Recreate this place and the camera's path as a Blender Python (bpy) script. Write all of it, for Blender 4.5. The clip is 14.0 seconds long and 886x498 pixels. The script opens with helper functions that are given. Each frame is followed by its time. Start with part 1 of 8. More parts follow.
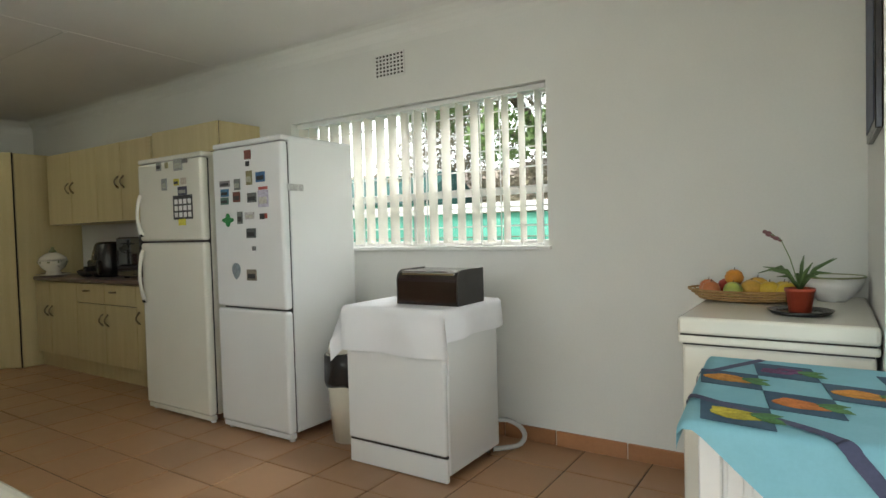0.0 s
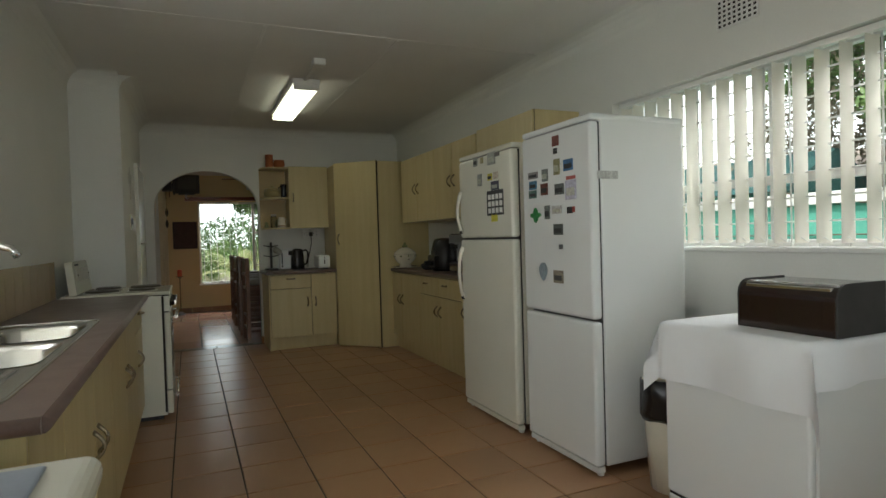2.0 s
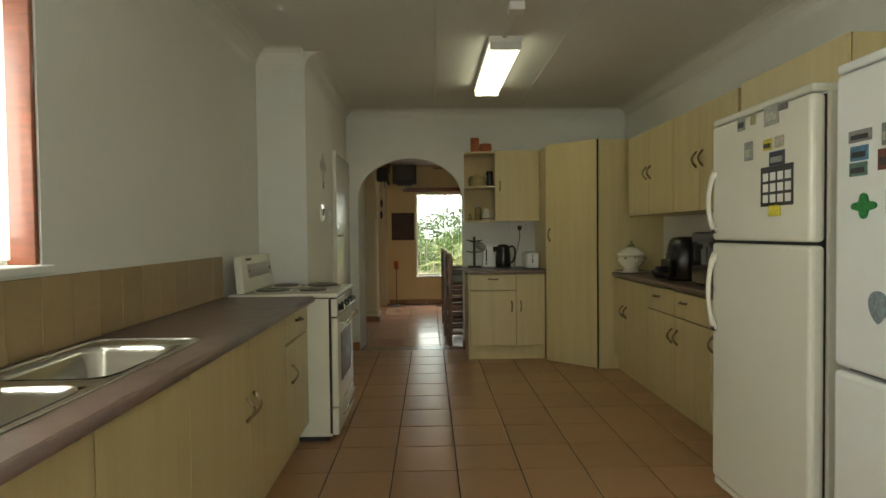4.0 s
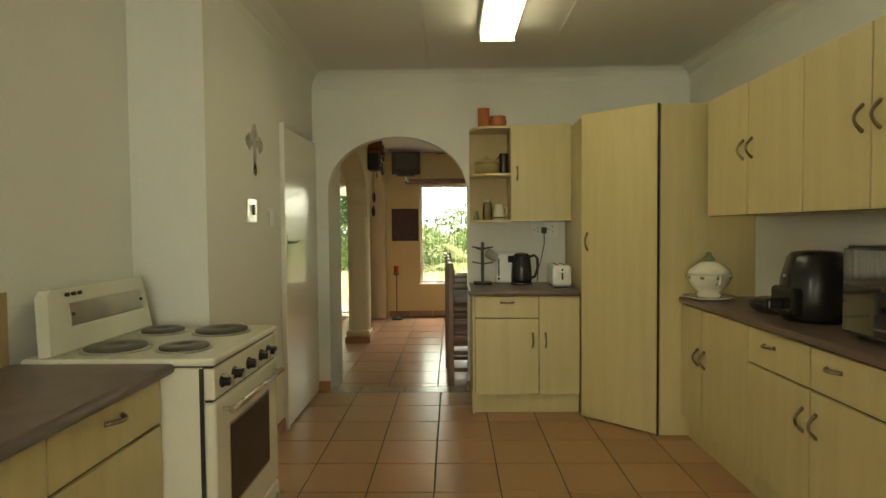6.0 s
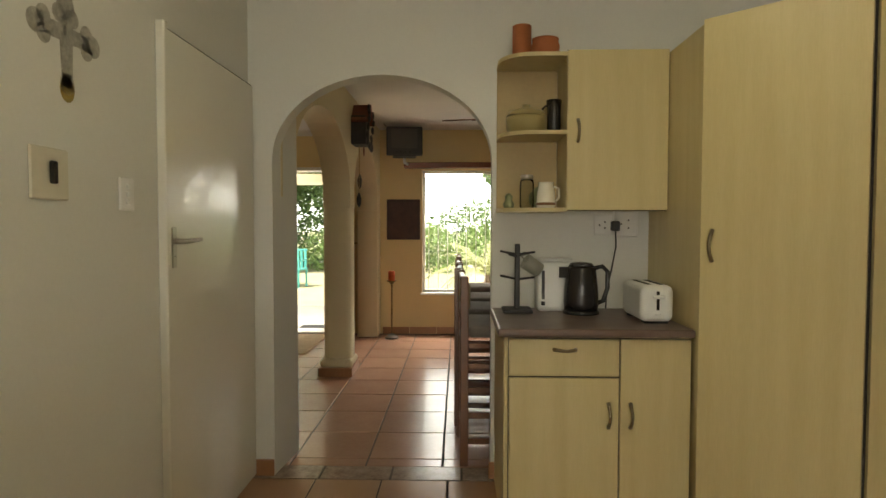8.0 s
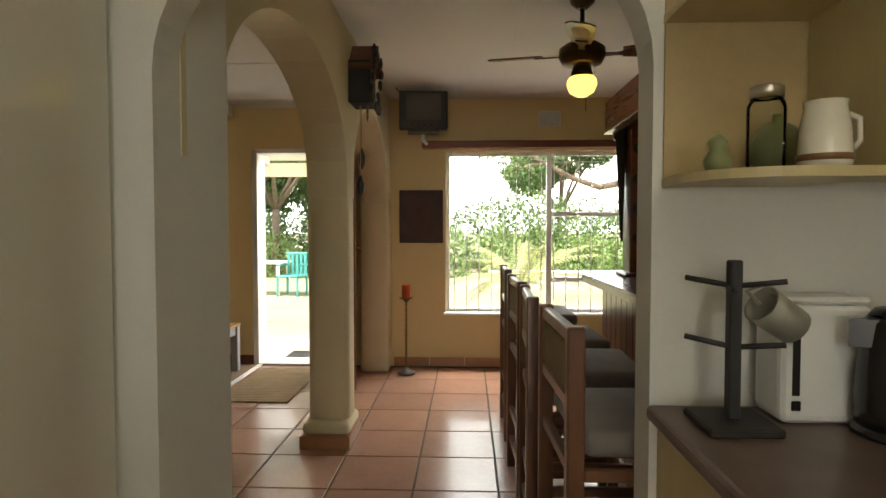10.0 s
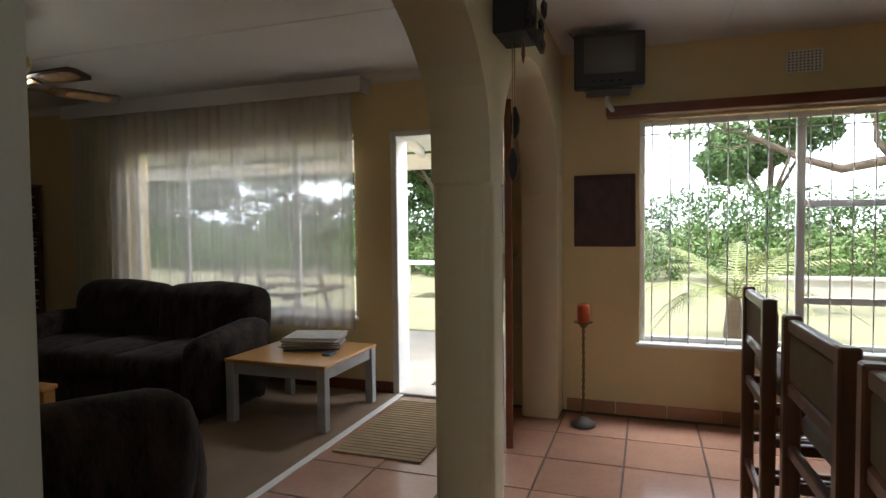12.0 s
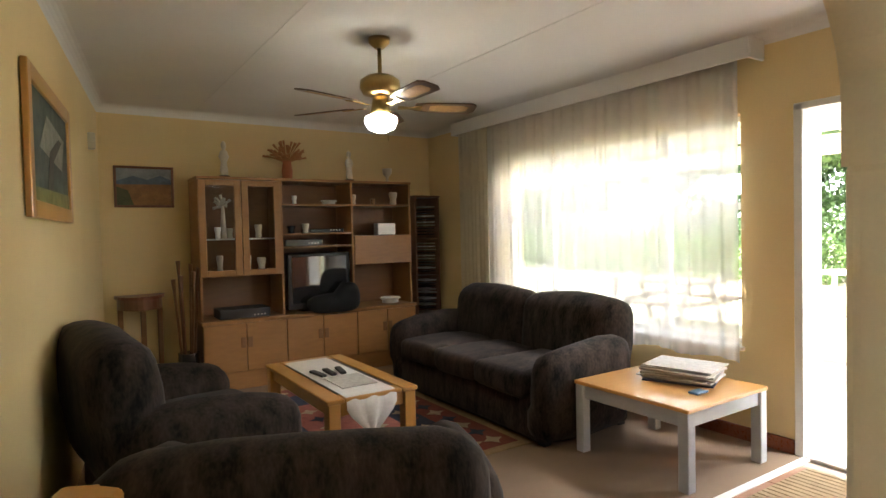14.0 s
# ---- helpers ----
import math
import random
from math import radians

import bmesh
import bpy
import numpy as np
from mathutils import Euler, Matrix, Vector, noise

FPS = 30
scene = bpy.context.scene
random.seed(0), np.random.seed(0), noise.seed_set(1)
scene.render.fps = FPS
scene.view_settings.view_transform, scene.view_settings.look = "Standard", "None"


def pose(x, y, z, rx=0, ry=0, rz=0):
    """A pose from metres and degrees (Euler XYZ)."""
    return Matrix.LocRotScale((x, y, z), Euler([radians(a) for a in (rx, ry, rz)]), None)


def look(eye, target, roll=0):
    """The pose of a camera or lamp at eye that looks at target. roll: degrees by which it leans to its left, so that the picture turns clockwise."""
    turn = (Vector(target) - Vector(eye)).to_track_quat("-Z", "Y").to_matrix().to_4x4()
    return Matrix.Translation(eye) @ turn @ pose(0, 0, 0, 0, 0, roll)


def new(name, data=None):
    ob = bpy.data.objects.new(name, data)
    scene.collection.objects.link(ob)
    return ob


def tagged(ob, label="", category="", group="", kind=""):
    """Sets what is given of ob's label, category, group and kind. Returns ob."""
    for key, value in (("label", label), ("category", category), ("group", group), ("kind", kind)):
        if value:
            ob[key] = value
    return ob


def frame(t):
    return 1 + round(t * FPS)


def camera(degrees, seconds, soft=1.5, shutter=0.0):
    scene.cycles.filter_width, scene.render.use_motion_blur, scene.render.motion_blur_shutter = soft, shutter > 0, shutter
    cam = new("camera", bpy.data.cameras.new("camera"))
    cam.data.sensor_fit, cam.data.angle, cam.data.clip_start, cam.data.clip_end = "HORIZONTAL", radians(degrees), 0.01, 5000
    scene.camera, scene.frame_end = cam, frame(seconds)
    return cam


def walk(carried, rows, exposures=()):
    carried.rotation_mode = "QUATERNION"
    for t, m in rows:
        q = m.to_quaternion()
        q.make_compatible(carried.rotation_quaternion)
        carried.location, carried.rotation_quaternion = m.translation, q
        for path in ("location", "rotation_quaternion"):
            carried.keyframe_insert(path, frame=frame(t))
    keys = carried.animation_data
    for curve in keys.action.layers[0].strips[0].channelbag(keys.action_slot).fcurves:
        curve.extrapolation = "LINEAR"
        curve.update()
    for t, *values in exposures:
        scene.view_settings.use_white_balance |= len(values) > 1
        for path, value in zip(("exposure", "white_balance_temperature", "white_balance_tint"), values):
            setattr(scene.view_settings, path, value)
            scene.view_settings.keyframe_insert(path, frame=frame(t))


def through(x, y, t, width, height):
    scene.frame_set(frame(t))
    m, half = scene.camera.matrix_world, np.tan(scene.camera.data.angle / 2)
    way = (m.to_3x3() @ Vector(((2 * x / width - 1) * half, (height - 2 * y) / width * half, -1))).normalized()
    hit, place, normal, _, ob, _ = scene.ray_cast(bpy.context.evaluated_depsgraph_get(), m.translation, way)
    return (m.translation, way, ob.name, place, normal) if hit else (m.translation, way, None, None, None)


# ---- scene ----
cam = camera(74.2, 14.0)
PATH = [
    (0, (-0.702, 0.133, 1.234), (-1.807, 1.8, 1.169), -1.6),
    (0.5, (-0.725, 0.264, 1.234), (-2.039, 1.771, 1.179), -1.5),
    (1, (-0.806, 0.407, 1.243), (-2.307, 1.728, 1.188), -1.6),
    (1.5, (-0.894, 0.536, 1.229), (-2.597, 1.584, 1.183), -1.6),
    (2, (-0.997, 0.633, 1.228), (-2.831, 1.429, 1.185), -1.7),
    (2.5, (-1.195, 0.757, 1.245), (-3.118, 1.305, 1.205), -1.5),
    (3, (-1.38, 0.815, 1.251), (-3.353, 1.143, 1.213), -1.3),
    (3.2, (-1.482, 0.856, 1.253), (-3.468, 1.087, 1.216), -1.35),
    (5.5, (-3.19, 1.311, 1.309), (-5.189, 1.28, 1.244), -0.4),
    (6, (-3.604, 1.299, 1.334), (-5.603, 1.265, 1.261), -0.5),
    (6.5, (-4.05, 1.289, 1.324), (-6.048, 1.255, 1.251), -0.2),
    (7, (-4.477, 1.286, 1.32), (-6.475, 1.249, 1.244), -0.2),
    (7.5, (-4.933, 1.26, 1.315), (-6.931, 1.216, 1.238), -0.0),
    (8, (-5.359, 1.244, 1.303), (-7.357, 1.192, 1.225), 0.1),
    (10.5, (-7.408, 0.984, 1.282), (-9.404, 0.88, 1.206), -0.1),
    (11, (-7.748, 0.993, 1.311), (-9.736, 0.797, 1.22), -0.2),
    (11.5, (-8.049, 0.942, 1.286), (-9.997, 0.497, 1.205), -0.4),
    (12, (-8.301, 0.863, 1.297), (-10.187, 0.202, 1.215), -0.6),
    (12.5, (-8.53, 0.8, 1.334), (-10.292, -0.141, 1.241), -0.9),
    (13, (-8.67, 0.752, 1.335), (-10.275, -0.438, 1.248), -1.0),
    (13.5, (-8.824, 0.738, 1.329), (-10.172, -0.737, 1.261), -1.3),
    (14, (-8.906, 0.71, 1.328), (-9.997, -0.964, 1.27), -1.3),
]
# seconds, stops, kelvin, tint
EXPO = [
    (0, 0.5, 6200, 6), (0.5, 0.15, 6200, 6), (1.0, 0.12, 6150, 6), (1.5, 0.04, 6150, 5), (2.0, 0.04, 6150, 5), (3.0, 0.35, 6250, 4), (5.5, 1.1, 8000, -4), (6.5, 1.4, 8200, 1), (8.0, 1.36, 7400, 9),
    (10.5, 1.35, 6600, 10), (11.0, 1.2, 6100, 12), (12.0, 0.75, 5900, 11), (12.5, 0.8, 5800, 11), (13.0, 2.3, 6300, 13), (13.5, 2.9, 6300, 13), (14.0, 2.75, 6200, 12),
]
walk(cam, [(t, look(eye, target, roll)) for t, eye, target, roll in PATH], EXPO)

# ---- daylight ----
world = bpy.data.worlds.new("sky")
scene.world = world
world.use_nodes = True
wn, wl = world.node_tree.nodes, world.node_tree.links
sky = wn.new("ShaderNodeTexSky")
sky.sky_type, sky.sun_disc = "NISHITA", False
SUN_UP, SUN_TURN = radians(58), radians(150)
sky.sun_elevation, sky.sun_rotation = SUN_UP, SUN_TURN
sky.air_density, sky.dust_density, sky.ozone_density = 1.0, 3.0, 1.0
wl.new(sky.outputs[0], wn["Background"].inputs[0])
wn["Background"].inputs[1].default_value = 0.15
sun = bpy.data.lights.new("sun", "SUN")
sun.energy, sun.angle, sun.color = 5.0, radians(1.0), (1.0, 0.95, 0.88)
sun_way = Vector((math.sin(SUN_TURN) * math.cos(SUN_UP), math.cos(SUN_TURN) * math.cos(SUN_UP), math.sin(SUN_UP)))
new("sun", sun).matrix_world = look(sun_way * 30, (0, 0, 0))


def window_light(name, place, target, w, h, watts, tint=(1.0, 0.98, 0.95)):
    """The sky's light at an opening: an area lamp outside it."""
    lamp = bpy.data.lights.new(name, "AREA")
    lamp.shape, lamp.size, lamp.size_y, lamp.energy, lamp.color = "RECTANGLE", w, h, watts, tint
    new(name, lamp).matrix_world = look(place, target)



# the sky's light just outside the openings, above the line of sight
window_light("daylight_kitchen", (-3.05, 4.0, 2.75), (-3.05, 2.6, 1.0), 2.0, 0.7, 100)
window_light("daylight_sink", (-3.05, -0.75, 1.68), (-3.05, 1.0, 1.4), 1.6, 0.85, 42, (0.96, 0.985, 1.0))
window_light("daylight_end", (1.75, 1.2, 1.1), (0.0, 1.3, 1.1), 1.7, 2.0, 30, (0.98, 0.99, 0.98))
# added fill through an assumed opening, to brighten floor and appliance fronts
window_light("daylight_back_door", (-0.67, -0.75, 0.95), (-0.9, 1.0, 0.75), 0.85, 1.7, 6, (0.98, 0.99, 0.99))
window_light("daylight_dining", (-13.3, 1.7, 2.7), (-11.6, 1.6, 0.9), 1.8, 0.9, 100)
window_light("daylight_living", (-13.1, -2.45, 2.5), (-11.4, -2.4, 0.9), 2.3, 0.6, 42)
window_light("daylight_door", (-13.1, -0.55, 2.5), (-11.8, -0.5, 0.5), 0.8, 0.6, 20)
# ---- materials ----
def material(name, base, rough=0.6, vary=0.06, scale=6.0, bump=0.0, fine=60.0, metal=0.0, coat=0.0, stretch=(1, 1, 1), second=None, emit=0.0, per_piece=0.0, spec=0.5, sheen=0.0):
    """A surface with a large and a fine variation of its colour and a fine relief."""
    m = bpy.data.materials.new(name)
    m.use_nodes = True
    n, l = m.node_tree.nodes, m.node_tree.links
    b = n["Principled BSDF"]
    b.inputs["Roughness"].default_value, b.inputs["Metallic"].default_value = rough, metal
    b.inputs["Coat Weight"].default_value, b.inputs["Specular IOR Level"].default_value = coat, spec
    b.inputs["Sheen Weight"].default_value = sheen
    co, mp = n.new("ShaderNodeTexCoord"), n.new("ShaderNodeMapping")
    mp.inputs["Scale"].default_value = stretch
    l.new(co.outputs["Object"], mp.inputs["Vector"])
    big, small = n.new("ShaderNodeTexNoise"), n.new("ShaderNodeTexNoise")
    big.inputs["Scale"].default_value, big.inputs["Detail"].default_value = scale, 4.0
    small.inputs["Scale"].default_value, small.inputs["Detail"].default_value = fine, 3.0
    l.new(mp.outputs[0], big.inputs["Vector"])
    l.new(mp.outputs[0], small.inputs["Vector"])
    mix = n.new("ShaderNodeMix")
    mix.data_type = "RGBA"
    dark = second or tuple(c * (1 - 3 * vary) for c in base)
    mix.inputs["A"].default_value, mix.inputs["B"].default_value = (*base, 1), (*dark, 1)
    ramp = n.new("ShaderNodeMapRange")
    ramp.inputs["From Min"].default_value, ramp.inputs["From Max"].default_value = 0.35, 0.75
    add = n.new("ShaderNodeMath")
    add.operation = "MULTIPLY_ADD"
    add.inputs[1].default_value = 0.35
    l.new(small.outputs["Fac"], add.inputs[0])
    part_big = n.new("ShaderNodeMath")
    part_big.operation = "MULTIPLY"
    part_big.inputs[1].default_value = 0.65
    l.new(big.outputs["Fac"], part_big.inputs[0])
    l.new(part_big.outputs[0], add.inputs[2])
    l.new(add.outputs[0], ramp.inputs["Value"])
    l.new(ramp.outputs[0], mix.inputs["Factor"])
    colour = mix.outputs["Result"]
    if per_piece:
        info, hsv, rng = n.new("ShaderNodeObjectInfo"), n.new("ShaderNodeHueSaturation"), n.new("ShaderNodeMapRange")
        rng.inputs["To Min"].default_value, rng.inputs["To Max"].default_value = 1 - per_piece, 1 + per_piece
        l.new(info.outputs["Random"], rng.inputs["Value"])
        shift = n.new("ShaderNodeMath")
        shift.operation = "MULTIPLY"
        shift.inputs[1].default_value = 50.0
        l.new(info.outputs["Random"], shift.inputs[0])
        l.new(shift.outputs[0], mp.inputs["Location"])
        l.new(rng.outputs[0], hsv.inputs["Value"])
        l.new(colour, hsv.inputs["Color"])
        colour = hsv.outputs["Color"]
    l.new(colour, b.inputs["Base Color"])
    wear = n.new("ShaderNodeMapRange")
    wear.inputs["To Min"].default_value, wear.inputs["To Max"].default_value = max(0.02, rough * 0.85), min(1, rough * 1.15)
    l.new(big.outputs["Fac"], wear.inputs["Value"])
    l.new(wear.outputs[0], b.inputs["Roughness"])
    if bump:
        bp = n.new("ShaderNodeBump")
        bp.inputs["Strength"].default_value, bp.inputs["Distance"].default_value = bump * (0.25 if fine >= 150 else 1.0), min(0.003, 0.16 / fine)
        l.new(add.outputs[0], bp.inputs["Height"])
        l.new(bp.outputs[0], b.inputs["Normal"])
    if emit:
        b.inputs["Emission Color"].default_value, b.inputs["Emission Strength"].default_value = (*base, 1), emit
    return m


def clear_glass(name, gloss=0.08, tint=(1, 1, 1)):
    m = bpy.data.materials.new(name)
    m.use_nodes = True
    n, l = m.node_tree.nodes, m.node_tree.links
    n.remove(n["Principled BSDF"])
    mix, a, g, fr = n.new("ShaderNodeMixShader"), n.new("ShaderNodeBsdfTransparent"), n.new("ShaderNodeBsdfGlossy"), n.new("ShaderNodeFresnel")
    a.inputs[0].default_value = (*tint, 1)
    g.inputs["Roughness"].default_value = 0.02
    fr.inputs["IOR"].default_value = 1.2
    l.new(fr.outputs[0], mix.inputs[0])
    l.new(a.outputs[0], mix.inputs[1])
    l.new(g.outputs[0], mix.inputs[2])
    l.new(mix.outputs[0], n["Material Output"].inputs[0])
    return m


def cloth_thin(name, base, through=0.5, clear=0.0, waves=0.0):
    """A thin cloth: part lets light through softly, part is open weave."""
    m = bpy.data.materials.new(name)
    m.use_nodes = True
    n, l = m.node_tree.nodes, m.node_tree.links
    n.remove(n["Principled BSDF"])
    d, t, c = n.new("ShaderNodeBsdfDiffuse"), n.new("ShaderNodeBsdfTranslucent"), n.new("ShaderNodeBsdfTransparent")
    m1, m2 = n.new("ShaderNodeMixShader"), n.new("ShaderNodeMixShader")
    noise_tex, co = n.new("ShaderNodeTexNoise"), n.new("ShaderNodeTexCoord")
    noise_tex.inputs["Scale"].default_value = 14
    l.new(co.outputs["Object"], noise_tex.inputs["Vector"])
    col = n.new("ShaderNodeMix")
    col.data_type = "RGBA"
    col.inputs["A"].default_value, col.inputs["B"].default_value = (*base, 1), (*[v * 0.88 for v in base], 1)
    l.new(noise_tex.outputs["Fac"], col.inputs["Factor"])
    l.new(col.outputs["Result"], d.inputs[0])
    l.new(col.outputs["Result"], t.inputs[0])
    m1.inputs[0].default_value, m2.inputs[0].default_value = through, clear
    l.new(d.outputs[0], m1.inputs[1])
    l.new(t.outputs[0], m1.inputs[2])
    l.new(m1.outputs[0], m2.inputs[1])
    l.new(c.outputs[0], m2.inputs[2])
    l.new(m2.outputs[0], n["Material Output"].inputs[0])
    return m


PLASTER = material("white_plaster", (0.74, 0.735, 0.69), 0.75, 0.025, 1.5, 0.15, 90)
PLASTER_Y = material("yellow_plaster", (0.74, 0.58, 0.30), 0.7, 0.03, 1.5, 0.15, 90)
PLASTER_C = material("cream_plaster", (0.72, 0.63, 0.42), 0.7, 0.03, 1.5, 0.15, 90)
CEILING = material("ceiling_board", (0.72, 0.71, 0.68), 0.8, 0.02, 2.0, 0.08, 120)
TILE_K = material("terracotta_tile", (0.40, 0.225, 0.115), 0.32, 0.05, 9.0, 0.0, 45, second=(0.385, 0.215, 0.109), per_piece=0.08)
TILE_D = material("pink_terracotta_tile", (0.43, 0.25, 0.175), 0.24, 0.07, 5.0, 0.04, 40, coat=0.2, second=(0.36, 0.195, 0.13), per_piece=0.09)
SKIRT = material("terracotta_skirting", (0.42, 0.20, 0.09), 0.4, 0.07, 6, 0.05, 50, per_piece=0.12)
GROUT = material("dark_grout", (0.10, 0.075, 0.055), 0.9, 0.1, 12, 0.2, 80)
THRESH = material("marbled_tile", (0.22, 0.15, 0.11), 0.25, 0.12, 18, 0.05, 60, second=(0.42, 0.33, 0.27), per_piece=0.15)
MAPLE = material("pale_maple_laminate", (0.60, 0.50, 0.265), 0.38, 0.035, 3.0, 0.02, 40, stretch=(6, 6, 0.45), second=(0.52, 0.42, 0.205))
MAPLE_EDGE = material("maple_edging", (0.50, 0.37, 0.17), 0.5, 0.05, 6, 0.02, 60)
# near-black set into gaps, slots and holes; their shade put into the colour
GAP = material("dark_gap", (0.03, 0.025, 0.02), 0.9, 0.1, 20)
WORKTOP = material("brown_laminate_top", (0.17, 0.115, 0.095), 0.33, 0.12, 9, 0.05, 160, second=(0.12, 0.08, 0.065))
ENAMEL = material("white_enamel", (0.80, 0.81, 0.80), 0.22, 0.012, 3, 0.03, 300, coat=0.3)
ENAMEL_W = material("warm_white_enamel", (0.78, 0.76, 0.66), 0.25, 0.015, 3, 0.02, 200, coat=0.3)
STOVE_WHITE = material("old_stove_enamel", (0.74, 0.72, 0.60), 0.25, 0.03, 5, 0.02, 150, coat=0.3)
RUBBER = material("dark_rubber", (0.035, 0.035, 0.035), 0.6, 0.1, 20)
BLACK = material("black_plastic", (0.022, 0.02, 0.02), 0.25, 0.1, 10, 0.02, 200)
BLACK_MATT = material("matt_black_plastic", (0.03, 0.028, 0.028), 0.55, 0.1, 10, 0.02, 200)
CHROME = material("chrome", (0.75, 0.75, 0.74), 0.12, 0.04, 10, metal=1.0)
STEEL = material("brushed_steel", (0.58, 0.57, 0.54), 0.24, 0.04, 6, 0.0, 150, metal=1.0, stretch=(1, 3, 1))
NICKEL = material("satin_nickel", (0.55, 0.52, 0.46), 0.3, 0.06, 12, metal=1.0)
AGED = material("aged_bronze", (0.30, 0.25, 0.17), 0.28, 0.1, 12, metal=1.0)
BRASS = material("antique_brass", (0.45, 0.32, 0.13), 0.3, 0.1, 14, metal=1.0)
PLATE = material("hot_plate_iron", (0.13, 0.12, 0.10), 0.45, 0.1, 12, 0.2, 90, metal=0.5)
SPLASH = material("beige_glazed_tile", (0.42, 0.30, 0.16), 0.25, 0.06, 6, 0.03, 60, per_piece=0.07)
DOORWHITE = material("white_gloss_paint", (0.78, 0.76, 0.68), 0.24, 0.015, 2, 0.03, 40, coat=0.2)
DARKWOOD = material("red_brown_wood", (0.20, 0.05, 0.018), 0.3, 0.14, 5, 0.06, 60, stretch=(1.2, 1.2, 12), coat=0.25)
DARKWOOD_X = material("red_brown_wood_along", (0.20, 0.05, 0.018), 0.28, 0.14, 5, 0.06, 60, stretch=(1.0, 12, 12), coat=0.25)
DOORWOOD = material("varnished_door_wood", (0.27, 0.085, 0.03), 0.3, 0.12, 5, 0.05, 60, stretch=(3, 3, 1), coat=0.3)
STOOLWOOD = material("dark_stool_wood", (0.19, 0.078, 0.036), 0.35, 0.12, 6, 0.05, 60, stretch=(4, 4, 1), coat=0.2)
OAK = material("honey_oak", (0.35, 0.17, 0.053), 0.4, 0.07, 5, 0.04, 50, stretch=(2, 2, 8))
OAK_TOP = material("orange_pine", (0.55, 0.28, 0.075), 0.3, 0.03, 5, 0.02, 60, stretch=(1, 5, 1), coat=0.25)
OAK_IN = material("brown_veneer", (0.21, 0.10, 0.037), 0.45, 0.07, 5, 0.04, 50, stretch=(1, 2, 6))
GREYPAINT = material("grey_painted_wood", (0.42, 0.43, 0.45), 0.5, 0.05, 6, 0.05, 60)
# lighter second tone: worn mottling, plus the pile's sheen streaks painted in
VELVET = material("dark_grey_velour", (0.004, 0.003, 0.0026), 0.9, 0.2, 7, 1.0, 40, stretch=(1.7, 2.4, 0.8), second=(0.075, 0.052, 0.04), sheen=0.04, spec=0.2)
FABRIC = material("grey_seat_fabric", (0.24, 0.21, 0.19), 0.9, 0.08, 12, 0.3, 300, sheen=0.2)
FABRIC_OLIVE = material("olive_back_fabric", (0.24, 0.19, 0.11), 0.9, 0.08, 12, 0.3, 300)
CARPET = material("brown_carpet", (0.24, 0.165, 0.105), 1.0, 0.09, 3, 0.6, 500)
MAT = material("coir_mat", (0.33, 0.235, 0.125), 1.0, 0.1, 10, 0.6, 300)
LINEN = material("white_linen", (0.82, 0.82, 0.83), 0.9, 0.02, 8, 0.25, 400)
LACE = material("white_lace", (0.80, 0.79, 0.77), 0.95, 0.05, 60, 0.5, 200)
BLIND = cloth_thin("vertical_blind_fabric", (0.80, 0.76, 0.68), 0.45)
BLIND_S = cloth_thin("sunlit_blind_fabric", (0.80, 0.76, 0.68), 0.5, 0.3)
SHEER = cloth_thin("sheer_net_curtain", (0.80, 0.79, 0.78), 0.24, 0.34)
CURTAIN = cloth_thin("cream_curtain", (0.72, 0.66, 0.52), 0.3)
GLASS = clear_glass("window_glass")
FRAME_W = material("white_window_paint", (0.78, 0.77, 0.74), 0.4, 0.03, 6, 0.05, 60)
TERRACOTTA = material("terracotta_clay", (0.45, 0.14, 0.05), 0.7, 0.07, 10, 0.1, 90)
PORCELAIN = material("cream_porcelain", (0.76, 0.72, 0.60), 0.15, 0.03, 8, coat=0.4)
GREENPAINT = material("green_glaze", (0.24, 0.26, 0.12), 0.3, 0.1, 10)
LAWN = material("sunlit_lawn", (0.27, 0.27, 0.14), 1.0, 0.12, 1.2, 0.5, 60, second=(0.34, 0.31, 0.19))
PAVING = material("pale_paving", (0.58, 0.54, 0.47), 0.9, 0.06, 2, 0.2, 60)
LEAF = material("garden_leaf", (0.10, 0.18, 0.05), 0.5, 0.15, 1.5, 0.0, 30, second=(0.07, 0.11, 0.03))
LEAF_L = material("light_garden_leaf", (0.17, 0.28, 0.075), 0.5, 0.15, 1.5, 0.0, 30, second=(0.09, 0.13, 0.035))
BARK = material("tree_bark", (0.16, 0.12, 0.085), 0.95, 0.15, 9, 0.6, 60)
BARK_PALE = material("dry_twigs", (0.30, 0.25, 0.18), 0.95, 0.15, 4, 0.2, 40, second=(0.14, 0.14, 0.07))
NET = material("green_shade_cloth", (0.10, 0.36, 0.27), 0.8, 0.07, 3, 0.2, 200)
RUST = material("brown_brick_wall", (0.36, 0.30, 0.24), 0.9, 0.1, 6, 0.3, 60)
PAPER = material("newsprint", (0.60, 0.58, 0.54), 0.9, 0.12, 40, 0.1, 200)
MELAMINE = material("white_melamine", (0.78, 0.78, 0.76), 0.3, 0.02, 4)
TUBE = material("fluorescent_diffuser", (1.0, 0.97, 0.74), 0.4, 0.0, 4, emit=3.2)
GLOBE = material("opal_lamp_glass", (1.0, 0.93, 0.76), 0.3, 0.0, 4, emit=7.0)
GLOBE_Y = material("yellow_lamp_glass", (1.0, 0.72, 0.13), 0.3, 0.0, 4, emit=1.1)


def paint(name, base, rough=0.6, **k):
    return material(name, base, rough, k.pop("vary", 0.05), k.pop("scale", 12), k.pop("bump", 0.05), 120, **k)


